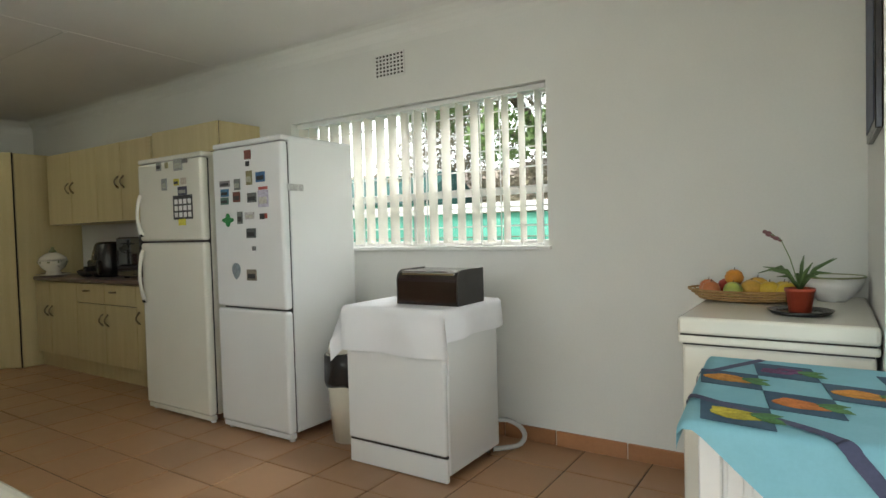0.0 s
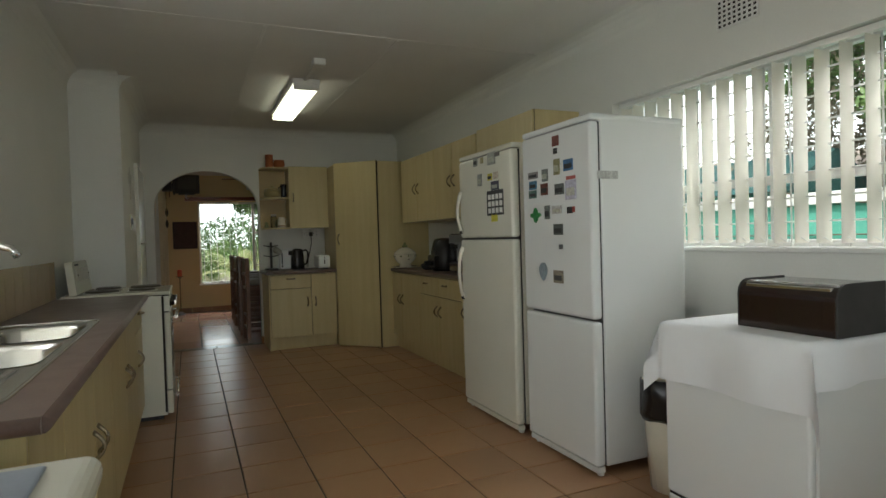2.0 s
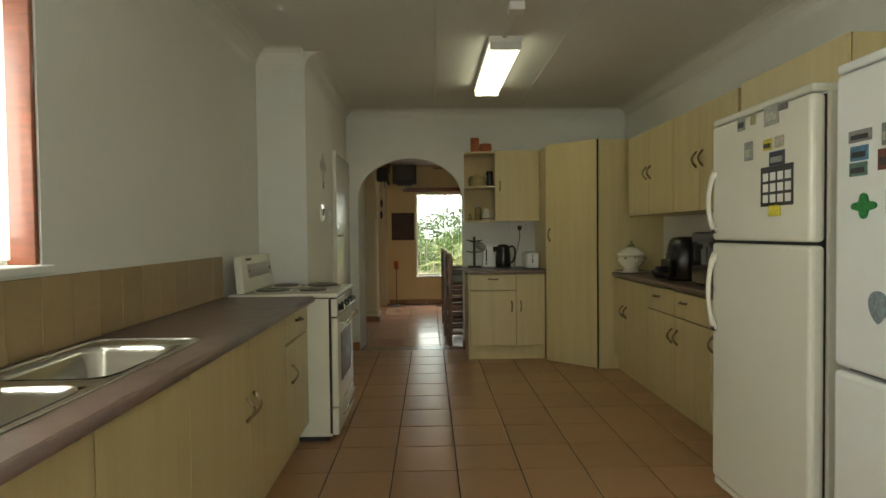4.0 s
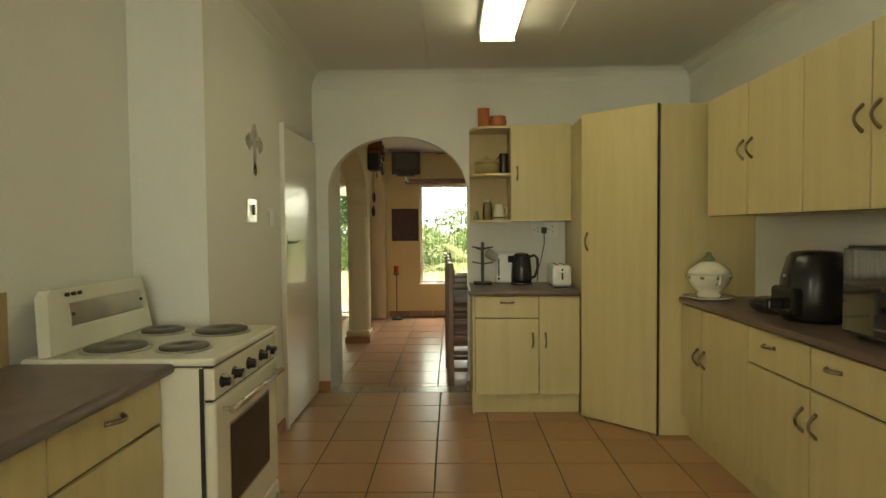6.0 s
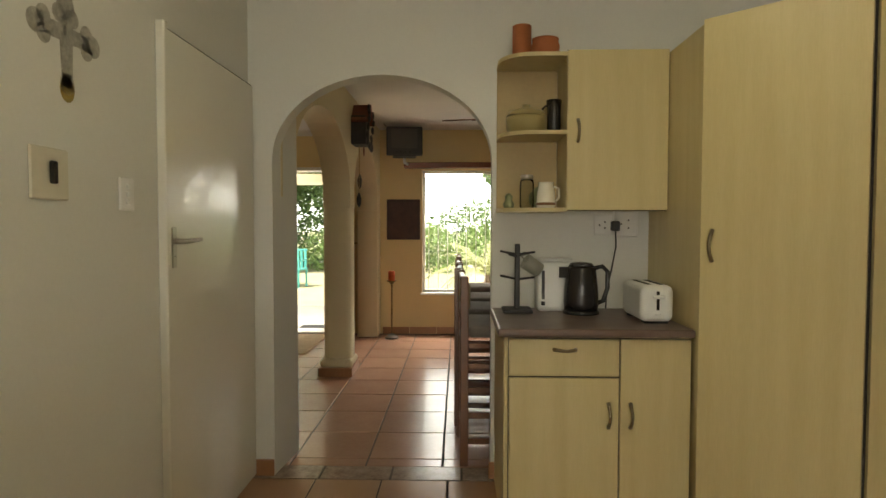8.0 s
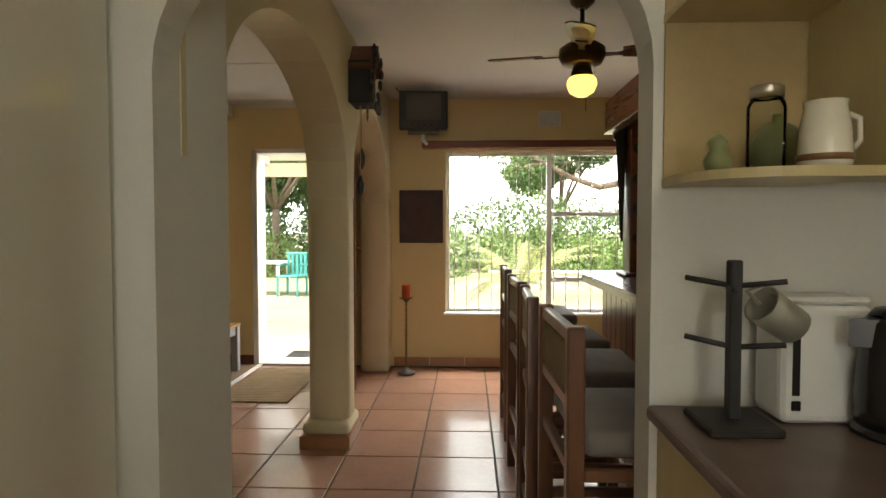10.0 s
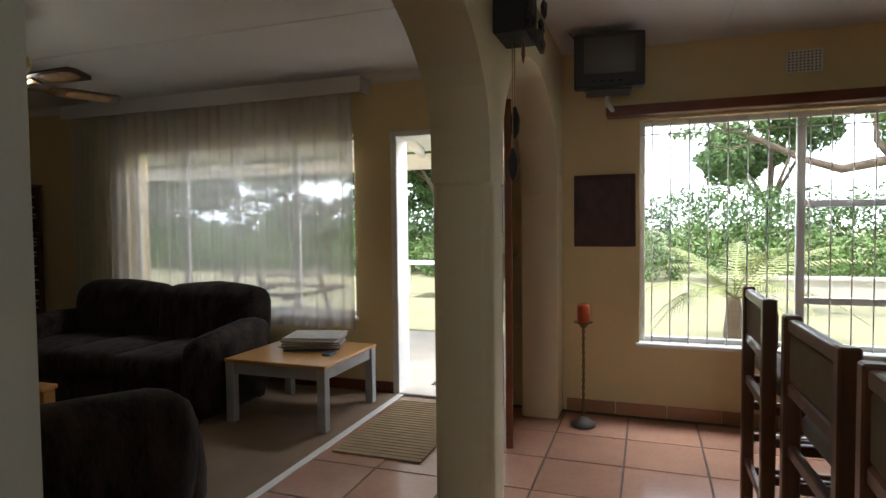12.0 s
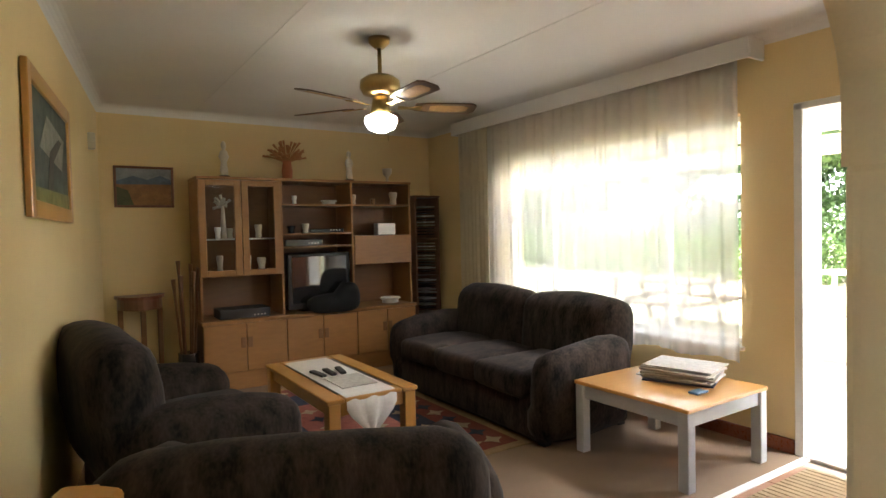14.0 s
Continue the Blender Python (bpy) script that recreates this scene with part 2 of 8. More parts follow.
# ---- mesh helpers ----
def box(bm, x0, y0, z0, x1, y1, z1, bev=0.0, seg=1, turn=None):
    """A box between two corners, with rounded edges."""
    a = Vector((min(x0, x1), min(y0, y1), min(z0, z1)))
    b = Vector((max(x0, x1), max(y0, y1), max(z0, z1)))
    mid, size = (a + b) / 2, b - a
    r = bmesh.ops.create_cube(bm, size=1.0)
    vs = r["verts"]
    for v in vs:
        v.co = Vector((v.co.x * size.x, v.co.y * size.y, v.co.z * size.z)) + mid
    if bev:
        es = list({e for v in vs for e in v.link_edges})
        bev = min(bev, min(size) * 0.45)
        r2 = bmesh.ops.bevel(bm, geom=es, offset=bev, segments=seg, affect="EDGES", profile=0.5)
        vs = list({v for f in r2["faces"] for v in f.verts} | {v for v in vs if v.is_valid})
    if turn is not None:
        for v in vs:
            v.co = turn @ v.co
    return vs


def tube(bm, points, r, seg=8, close=True):
    """A round bar along points; r is a radius or one for each point."""
    pts = [Vector(p) for p in points]
    rs = r if isinstance(r, (list, tuple)) else [r] * len(pts)
    rings, side = [], None
    for i, p in enumerate(pts):
        d = (pts[min(i + 1, len(pts) - 1)] - pts[max(i - 1, 0)]).normalized()
        if side is None:
            side = d.cross(Vector((0, 0, 1)) if abs(d.z) < 0.9 else Vector((1, 0, 0))).normalized()
        side = (side - d * side.dot(d)).normalized()
        up = d.cross(side)
        rings.append([bm.verts.new(p + (side * math.cos(a) + up * math.sin(a)) * rs[i]) for a in (2 * math.pi * k / seg for k in range(seg))])
    for a, b in zip(rings, rings[1:]):
        for k in range(seg):
            f = bm.faces.new((a[k], a[(k + 1) % seg], b[(k + 1) % seg], b[k]))
            f.smooth = True
    if close:
        bm.faces.new(rings[0][::-1])
        bm.faces.new(rings[-1])


def lathe(bm, profile, seg=20, at=(0, 0, 0), squash=(1, 1)):
    """A turned body: profile is (radius, height) from the bottom up."""
    o = Vector(at)
    rings = []
    for r, z in profile:
        r = max(r, 0.0004)
        rings.append([bm.verts.new(o + Vector((r * squash[0] * math.cos(2 * math.pi * k / seg), r * squash[1] * math.sin(2 * math.pi * k / seg), z))) for k in range(seg)])
    for a, b in zip(rings, rings[1:]):
        for k in range(seg):
            f = bm.faces.new((a[k], a[(k + 1) % seg], b[(k + 1) % seg], b[k]))
            f.smooth = True
    bm.faces.new(rings[0][::-1])
    bm.faces.new(rings[-1])


def prism(bm, outline, z0, z1):
    """An upright body over an outline of (x, y), anticlockwise."""
    lo = [bm.verts.new((x, y, z0)) for x, y in outline]
    hi = [bm.verts.new((x, y, z1)) for x, y in outline]
    n = len(outline)
    bm.faces.new(lo[::-1])
    bm.faces.new(hi)
    for k in range(n):
        bm.faces.new((lo[k], lo[(k + 1) % n], hi[(k + 1) % n], hi[k]))


def plate(bm, outline, thick, place):
    """A flat outline of (u, v) with a thickness, set at a pose whose x and y are u and v."""
    lo = [bm.verts.new(place @ Vector((u, v, 0))) for u, v in outline]
    hi = [bm.verts.new(place @ Vector((u, v, thick))) for u, v in outline]
    n = len(outline)
    bm.faces.new(lo[::-1])
    bm.faces.new(hi)
    for k in range(n):
        bm.faces.new((lo[k], lo[(k + 1) % n], hi[(k + 1) % n], hi[k]))


def mesh_of(name, bm, mat, soft=False):
    bmesh.ops.recalc_face_normals(bm, faces=bm.faces)
    me = bpy.data.meshes.new(name)
    bm.to_mesh(me)
    bm.free()
    me.materials.append(mat)
    if soft:
        me.polygons.foreach_set("use_smooth", [True] * len(me.polygons))
    return me


def part(name, bm, mat, parent=None, label="", soft=False):
    ob = new(name, mesh_of(name, bm, mat, soft))
    if parent is not None:
        ob.parent = parent
    if label:
        tagged(ob, label)
    return ob


def thing(name, label, category, at=(0, 0, 0), turn=0.0, group="", kind=""):
    ob = new(name)
    ob.empty_display_size = 0.1
    ob.matrix_basis = pose(*at, 0, 0, turn)
    return tagged(ob, label, category, group, kind)


def bx(name, parent, mat, c0, c1, bev=0.004, seg=1, label="", soft=False):
    b = bmesh.new()
    box(b, *c0, *c1, bev, seg)
    return part(name, b, mat, parent, label, soft)


def rod(name, parent, mat, points, r, seg=8, label=""):
    b = bmesh.new()
    tube(b, points, r, seg)
    return part(name, b, mat, parent, label)


def turned(name, parent, mat, profile, at=(0, 0, 0), seg=20, label="", squash=(1, 1)):
    b = bmesh.new()
    lathe(b, profile, seg, at, squash)
    return part(name, b, mat, parent, label)


def structure(name, bm, mat, label, category):
    return tagged(part(name, bm, mat), label, category, kind="structure")


# ---- walls ----
def wall_mesh(bm, axis, face, back, u0, u1, z0, z1, holes=(), arch=None):
    """A wall along x or y between two faces, with square holes (ua, ub, za, zb) and arches (ua, ub, spring, top)."""
    def at(u, w, z):
        return (u, w, z) if axis == "x" else (w, u, z)

    us = {u0, u1}
    for h in holes:
        us |= {h[0], h[1]}
    for a in arch or ():
        us |= {a[0] + (a[1] - a[0]) * (0.5 - 0.5 * math.cos(math.pi * k / 24)) for k in range(25)}
    us = sorted(u for u in us if u0 <= u <= u1)

    def solid(u, side):
        """The solid heights just beside u."""
        gaps = []
        e = u + side * 1e-5
        for ua, ub, za, zb in holes:
            if ua < e < ub:
                gaps.append((za, zb))
        for ua, ub, sp, top in arch or ():
            if ua < e < ub:
                q = (e - (ua + ub) / 2) / ((ub - ua) / 2)
                gaps.append((z0, sp + (top - sp) * math.sqrt(max(0.0, 1 - q * q))))
        out, z = [], z0
        for a, b in sorted(gaps):
            if a > z + 1e-6:
                out.append((z, a))
            z = max(z, b)
        if z < z1 - 1e-6:
            out.append((z, z1))
        return out

    def quad(*p):
        bm.faces.new([bm.verts.new(q) for q in p])

    for a, b in zip(us, us[1:]):
        for (la, ha), (lb, hb) in zip(solid(a, 1), solid(b, -1)):
            for w in (face, back):
                quad(at(a, w, la), at(b, w, lb), at(b, w, hb), at(a, w, ha))
            quad(at(a, face, la), at(b, face, lb), at(b, back, lb), at(a, back, la))
            quad(at(a, face, ha), at(b, face, hb), at(b, back, hb), at(a, back, ha))
    for u in us:
        left, right = solid(u, -1) if u > u0 else [], solid(u, 1) if u < u1 else []
        cuts = sorted({z for s in left + right for z in s})
        for za, zb in zip(cuts, cuts[1:]):
            m = (za + zb) / 2
            if any(a < m < b for a, b in left) != any(a < m < b for a, b in right):
                quad(at(u, face, za), at(u, face, zb), at(u, back, zb), at(u, back, za))
    bmesh.ops.remove_doubles(bm, verts=bm.verts, dist=1e-4)


def wall(name, mat, label, *a, **k):
    b = bmesh.new()
    wall_mesh(b, *a, **k)
    return structure(name, b, mat, label, "wall")


KH, LH = 2.58, 2.45          # ceiling heights: kitchen; dining and living room
YR, YL, YD = 3.2, -0.18, 0.17  # kitchen walls: window side, sink side, door side
XA, XB = -8.35, -8.462       # the arched wall's two faces
XW = -12.4                   # the wall of the dining window and the front door
YT = -4.9                    # the living room's end wall
KWIN = (-4.07, -2.022, 1.128, 2.055)
SWIN = (-3.9, -2.2, 1.17, 2.055)
DWIN = (0.808, 2.56, 0.497, 1.975)
LWIN = (-3.62, -1.30, 0.58, 2.01)
# assumed opening out of view, cut only for the added fill lamp
FILL_OPENING = (-1.12, -0.22, 0.0, 2.04)
FDOOR = (-0.985, -0.13, 0.0, 2.005)

wall("wall_kitchen_window", PLASTER, "white plastered kitchen wall with a wide window", "x", YR, YR + 0.24, XA, 1.6, 0, KH + 0.1, [KWIN])
wall("wall_kitchen_sink", PLASTER, "white plastered wall behind the sink counter with a window", "x", YL, YL - 0.24, -6.28, 1.6, 0, KH + 0.1, [SWIN, FILL_OPENING])
wall("wall_kitchen_door", PLASTER, "white plastered wall with a flush door", "x", YD, YL - 0.24, XA, -6.28, 0, KH + 0.1, [])
wall("wall_kitchen_end", PLASTER, "plain white wall closing the kitchen", "y", 1.6, 1.84, YL - 0.24, YR + 0.24, 0, KH + 0.1, [(0.3, 2.1, 0.0, 2.1)])
wall("wall_pier", PLASTER, "short white plastered pier beside the freezer", "x", 2.28, YR, -0.57, -0.33, 0, KH + 0.1, [])
wall("wall_arch", PLASTER, "white plastered wall with a round-topped arch", "y", XA, XB, 0.0, YR + 0.24, 0, KH + 0.1, [], [(0.29, 1.415, 1.64, 2.07)])
b = bmesh.new()
prism(b, [(-8.355, -0.02), (-8.355, 0.2885), (-8.69, 0.322), (-8.69, -0.02)], 0, LH)
structure("wall_arch_pier", b, PLASTER, "white plastered pier at the arch's side", "pier")
wall("wall_west", PLASTER_Y, "yellow plastered outer wall with windows and the front door", "y", XW, XW - 0.24, YT - 0.24, 3.9, 0, LH + 0.1, [DWIN, LWIN, FDOOR])
wall("wall_arcade", PLASTER_C, "cream plastered wall with two arches between dining and living rooms", "x", 0.064, 0.302, -12.4, XB, 1.46, LH + 0.1, [], [(-12.16, -10.655, 1.60, 2.14), (-10.452, -8.69, 1.60, 2.14)])
wall("wall_bar_end", PLASTER_Y, "yellow plastered wall closing the bar corner", "x", 3.66, 3.9, XW, XB, 0, LH + 0.1, [])
wall("wall_living_end", PLASTER_Y, "yellow plastered end wall of the living room", "x", YT, YT - 0.24, XW - 0.24, -8.9, 0, LH + 0.1, [])
b = bmesh.new()
prism(b, [(-8.53, 0.0), (-9.185, YT), (-8.85, YT), (-8.36, 0.0)], 0, LH + 0.1)
structure("wall_living_side", b, PLASTER_Y, "yellow plastered side wall of the living room with a painting", "wall")
# the column between the two arches, on its plinth
b = bmesh.new()
box(b, -10.66, 0.060, 0.1, -10.45, 0.306, 1.49, 0.045, 4)
column = structure("column", b, PLASTER_C, "cream plastered square column on a tiled plinth", "column")
b = bmesh.new()
box(b, -10.69, 0.042, 0.07, -10.37, 0.325, 0.14, 0.03, 3)
part("plinth", b, PLASTER_C, column)
b = bmesh.new()
box(b, -10.70, 0.036, 0, -10.34, 0.332, 0.075, 0.004)
part("plinth_tile", b, SKIRT, column)
b = bmesh.new()
box(b, -12.399, 0.061, 0, -12.157, 0.305, 1.49, 0.012, 2)
structure("pilaster", b, PLASTER_C, "cream plastered pilaster at the arch's foot", "pilaster")
# ceilings
b = bmesh.new()
box(b, XA, YL - 0.24, KH, 1.84, YR + 0.24, KH + 0.08)
for x in (-4.8, -2.4, 0.0):
    box(b, x - 0.012, YL, KH - 0.004, x + 0.012, YR, KH, 0.002)
for y in (1.12, 2.0):
    box(b, XA, y - 0.012, KH - 0.004, -4.82, y + 0.012, KH, 0.002)
structure("ceiling_kitchen", b, CEILING, "white board ceiling with thin cover strips", "ceiling")
b = bmesh.new()
box(b, XW - 0.24, YT - 0.24, LH, XB, 3.9, LH + 0.08)
for x in (-11.2, -9.95):
    box(b, x - 0.01, YT, LH - 0.003, x + 0.01, 0.08, LH, 0.0015)
for y in (1.3, 2.5):
    box(b, XW, y - 0.01, LH - 0.003, XB, y + 0.01, LH, 0.0015)
structure("ceiling_living", b, CEILING, "white board ceiling of dining and living rooms", "ceiling")


def cornice(name, pts, z, mat=CEILING, size=0.07):
    """A coved moulding along wall heads; pts run with the room on their left."""
    b = bmesh.new()
    for (xa, ya), (xb, yb) in zip(pts, pts[1:]):
        d = Vector((xb - xa, yb - ya, 0)).normalized()
        nrm = Vector((-d.y, d.x, 0))
        prof = [(0.0, -size)] + [(size * (1 - math.cos(a)), -size * (1 - math.sin(a))) for a in (math.pi / 2 * k / 5 for k in range(6))] + [(0, 0)]
        ring = []
        for p in ((xa, ya), (xb, yb)):
            ring.append([b.verts.new(Vector((p[0], p[1], z)) + nrm * u + Vector((0, 0, v))) for u, v in prof])
        n = len(prof)
        for k in range(n):
            b.faces.new((ring[0][k], ring[0][(k + 1) % n], ring[1][(k + 1) % n], ring[1][k]))
        b.faces.new(ring[0])
        b.faces.new(ring[1][::-1])
    bmesh.ops.remove_doubles(b, verts=b.verts, dist=1e-4)
    structure(name, b, mat, "white coved ceiling moulding", "trim")


cornice("trim_living", [(XW, 0.07), (XW, YT), (-9.185, YT), (-8.53, 0.0)], LH)
cornice("trim_kitchen", [(XA, 0.17), (-6.28, 0.17), (-6.28, YL), (1.6, YL)], KH, PLASTER, 0.13)
cornice("trim_kitchen_window", [(1.6, YR), (XA, YR), (XA, YD)], KH, PLASTER, 0.13)

# ---- floors: screed below, tiles on top ----
b = bmesh.new()
box(b, XB, YL - 0.24, -0.12, 1.84, YR + 0.24, -0.006)
floor_k = structure("floor_kitchen", b, GROUT, "terracotta-tiled kitchen floor with dark joints", "floor")
b = bmesh.new()
box(b, XW - 0.24, YT - 0.24, -0.12, XB, 3.9, -0.006)
floor_d = structure("floor_dining", b, GROUT, "pinkish terracotta-tiled floor with dark joints", "floor")
b = bmesh.new()
box(b, XW, YT, -0.006, -8.5, -0.93, 0.006)
structure("carpet_living", b, CARPET, "brown fitted carpet in the living room", "carpet")
b = bmesh.new()
box(b, XW, -0.945, -0.005, -8.5, -0.90, 0.007, 0.003)
structure("trim_carpet", b, FRAME_W, "pale edging strip along the carpet", "trim")


def tile_mesh(name, w, d, mat, t=0.012):
    b = bmesh.new()
    box(b, -w / 2, -d / 2, -t, w / 2, d / 2, 0, 0.0025)
    return mesh_of(name, b, mat)


def lay(parent, me, xs, ys, inside, name="tile"):
    """Tiles laid one by one, uneven by a hair."""
    for x in xs:
        for y in ys:
            if inside(x, y):
                ob = new(name, me)
                ob.parent = parent
                ob.matrix_basis = pose(x, y, random.uniform(-0.0012, 0.0), random.uniform(-0.1, 0.1), random.uniform(-0.1, 0.1), random.uniform(-0.15, 0.15))

# ---- windows and doors ----
def framed_window(name, label, axis, face, u0, u1, z0, z1, mullions=(), transoms=(), bars=(), bar_rows=(), out=-1, deep=0.12):
    """A painted steel window set in its opening, with sill, panes and burglar bars. out: which way is outside."""
    w = thing(name, label, "window", kind="structure")

    def bxx(nm, mat, ua, ub, za, zb, d0, d1, bev=0.004):
        lo, hi = face + out * d0, face + out * d1
        return bx(nm, w, mat, (ua, lo, za), (ub, hi, zb), bev) if axis == "x" else bx(nm, w, mat, (lo, ua, za), (hi, ub, zb), bev)

    f = 0.035
    bxx("window_frame", FRAME_W, u0, u0 + f, z0, z1, deep, deep + 0.04)
    bxx("window_frame", FRAME_W, u1 - f, u1, z0, z1, deep, deep + 0.04)
    bxx("window_frame", FRAME_W, u0 + f, u1 - f, z0, z0 + f, deep, deep + 0.04)
    bxx("window_frame", FRAME_W, u0 + f, u1 - f, z1 - f, z1, deep, deep + 0.04)
    for m in mullions:
        bxx("mullion", FRAME_W, m - 0.025, m + 0.025, z0 + f, z1 - f, deep, deep + 0.04)
    for ua, ub, z in transoms:
        bxx("transom", FRAME_W, ua, ub, z - 0.022, z + 0.022, deep + 0.003, deep + 0.037)
    edges = [u0 + f, *mullions, u1 - f]
    for a, c in zip(edges, edges[1:]):
        p = bxx("pane", GLASS, a, c, z0 + f, z1 - f, deep + 0.018, deep + 0.022, 0)
        p.visible_shadow = False
    bxx("window_sill", FRAME_W, u0 - 0.02, u1 + 0.02, z0 - 0.022, z0 + 0.002, -0.03, deep)
    for ua in bars:
        d = deep - 0.03
        p = (lambda z: (ua, face + out * d, z)) if axis == "x" else (lambda z: (face + out * d, ua, z))
        rod("burglar_bar", w, FRAME_W, [p(z0 + 0.002), p(z1)], 0.0045, 6)
    for z in bar_rows:
        d = deep - 0.03
        p = (lambda u: (u, face + out * d, z)) if axis == "x" else (lambda u: (face + out * d, u, z))
        rod("burglar_bar", w, FRAME_W, [p(u0), p(u1)], 0.005, 6)
    return w


def span(a, b, n):
    return [a + (b - a) * (k + 0.5) / n for k in range(n)]


kx0, kx1, kz0, kz1 = KWIN
framed_window("window_kitchen", "white steel window with a square burglar grid", "x", YR, *KWIN, mullions=(-3.02,), transoms=((kx0 + 0.03, kx1 - 0.03, 1.46),), bars=span(kx0, kx1, 15), bar_rows=[kz0 + 0.12 + 0.115 * k for k in range(7)], out=1)
framed_window("window_sink", "white steel window behind vertical blinds", "x", YL, *SWIN, mullions=(-3.05,), out=-1)
framed_window("window_dining", "large white steel window with upright burglar bars", "y", XW, *DWIN, mullions=(1.76,), transoms=((1.76, 2.53, 1.405), (1.76, 2.53, 0.80)), bars=span(0.83, 2.54, 15), bar_rows=(1.88,), out=-1, deep=0.08)
framed_window("window_living", "wide white steel living-room window", "y", XW, *LWIN, mullions=(-3.05, -1.9), transoms=((-3.6, -3.05, 1.45), (-1.9, -1.32, 1.45)), bars=span(-3.6, -1.32, 9), out=-1, deep=0.1)


def blind(name, label, x0, x1, y, z0, z1, n, turn, width=0.085, cloth=BLIND):
    """Vertical blinds: a head rail and hanging fabric vanes joined by a bead chain."""
    t = thing(name, label, "blind")
    bx("head_rail", t, FRAME_W, (x0, y - 0.02, z1 - 0.03), (x1, y + 0.02, z1), 0.004)
    for i, x in enumerate(span(x0, x1, n)):
        b = bmesh.new()
        a = radians(turn + random.uniform(-7, 7))
        hw = width / 2
        for k in range(5):
            u0, u1 = -hw + width * k / 5, -hw + width * (k + 1) / 5
            bow = [0.006 * (1 - (2 * u / width) ** 2) for u in (u0, u1)]
            q = [(u0, bow[0], z0 + 0.02), (u1, bow[1], z0 + 0.02), (u1, bow[1], z1 - 0.035), (u0, bow[0], z1 - 0.035)]
            b.faces.new([b.verts.new((x + u * math.cos(a) - w * math.sin(a), y + u * math.sin(a) + w * math.cos(a), z)) for u, w, z in q])
        bmesh.ops.remove_doubles(b, verts=b.verts, dist=1e-4)
        part("vane", b, cloth, t, soft=True)
        rod("vane_hook", t, FRAME_W, [(x, y, z1 - 0.04), (x, y, z1 - 0.02)], 0.004, 6)
        if i:
            b = bmesh.new()
            xp = x - (x1 - x0) / n
            tube(b, [(xp + (x - xp) * q, y, z0 + 0.045 - 0.025 * math.sin(math.pi * q)) for q in (0, 0.25, 0.5, 0.75, 1)], 0.0018, 5)
            part("bead_chain", b, FRAME_W, t)
    return t


blind("vertical_blind", "cream vertical blinds turned open in the window", kx0 + 0.02, kx1 - 0.02, YR + 0.055, kz0, kz1 - 0.005, 19, 82)
blind("vertical_blind", "cream vertical blinds drawn closed behind the sink", SWIN[0] + 0.06, SWIN[1] - 0.02, YL - 0.055, SWIN[2], SWIN[3] - 0.005, 23, 9, 0.1, BLIND_S)
bx("window_stop", None, DARKWOOD, (SWIN[0] + 0.001, YL - 0.1, SWIN[2] + 0.002), (SWIN[0] + 0.02, YL - 0.005, SWIN[3] - 0.001))
tagged(bpy.data.objects["window_stop"], "dark brown timber reveal beside the blinds", "trim", kind="structure")

# flush door beside the arch
d = thing("door_1", "closed white flush door with a lever handle", "door", kind="structure")
bx("door_leaf", d, DOORWHITE, (-8.335, YD + 0.002, 0.012), (-7.462, YD + 0.028, 2.01), 0.003)
bx("door_frame", d, DOORWHITE, (-7.457, YD + 0.001, 0), (-7.425, YD + 0.034, 2.03), 0.004)
bx("frame_gap", d, GAP, (-8.335, YD + 0.001, 2.0105), (-7.462, YD + 0.02, 2.017), 0)
bx("side_gap", d, GAP, (-7.4615, YD + 0.001, 0.012), (-7.4575, YD + 0.02, 2.01), 0)
bx("handle_plate", d, NICKEL, (-7.500, YD + 0.028, 1.147), (-7.468, YD + 0.034, 1.298), 0.006)
rod("lever", d, NICKEL, [(-7.484, YD + 0.03, 1.245), (-7.484, YD + 0.075, 1.245), (-7.52, YD + 0.082, 1.247), (-7.60, YD + 0.08, 1.25)], [0.011, 0.01, 0.009, 0.007])
turned("key_hole", d, GAP, [(0.006, 0), (0.006, 0.001)], (-7.484, YD + 0.033, 1.19), 8)

# front door, standing open into the room
d = thing("door_2", "open varnished panelled front door with brass fittings", "door", (XW + 0.02, -0.13, 0), 16.5, kind="structure")
W = 0.87
for x0, x1 in ((0, 0.12), (W - 0.12, W)):
    bx("stile", d, DOORWOOD, (x0, -0.02, 0.01), (x1, 0.022, 2.0), 0.004)
for z0, z1 in ((0.01, 0.22), (0.62, 0.74), (1.12, 1.24), (1.88, 2.0)):
    bx("rail", d, DOORWOOD, (0.12, -0.02, z0), (W - 0.12, 0.022, z1), 0.004)
for z0, z1 in ((0.22, 0.62), (0.74, 1.12), (1.24, 1.88)):
    for x0, x1 in ((0.125, W / 2 - 0.03), (W / 2 + 0.03, W - 0.125)):
        bx("door_panel", d, DOORWOOD, (x0, -0.010, z0 + 0.002), (x1, 0.012, z1 - 0.002), 0.008)
    bx("muntin", d, DOORWOOD, (W / 2 - 0.03, -0.02, z0), (W / 2 + 0.03, 0.022, z1), 0.004)
bx("lock_plate", d, BRASS, (W - 0.075, 0.022, 0.98), (W - 0.035, 0.027, 1.18), 0.003)
bx("lock_plate", d, BRASS, (W - 0.075, -0.025, 0.98), (W - 0.035, -0.02, 1.18), 0.003)
for s in (-1, 1):
    rod("lever", d, BRASS, [(W - 0.055, 0.024 * s, 1.12), (W - 0.055, 0.06 * s, 1.12), (W - 0.16, 0.065 * s, 1.12)], 0.009)
f = thing("door_frame", "white-painted front door frame and threshold", "door frame", kind="structure")
bx("jamb", f, FRAME_W, (XW - 0.20, FDOOR[0] - 0.001, 0), (XW + 0.015, FDOOR[0] + 0.05, 2.0), 0.005)
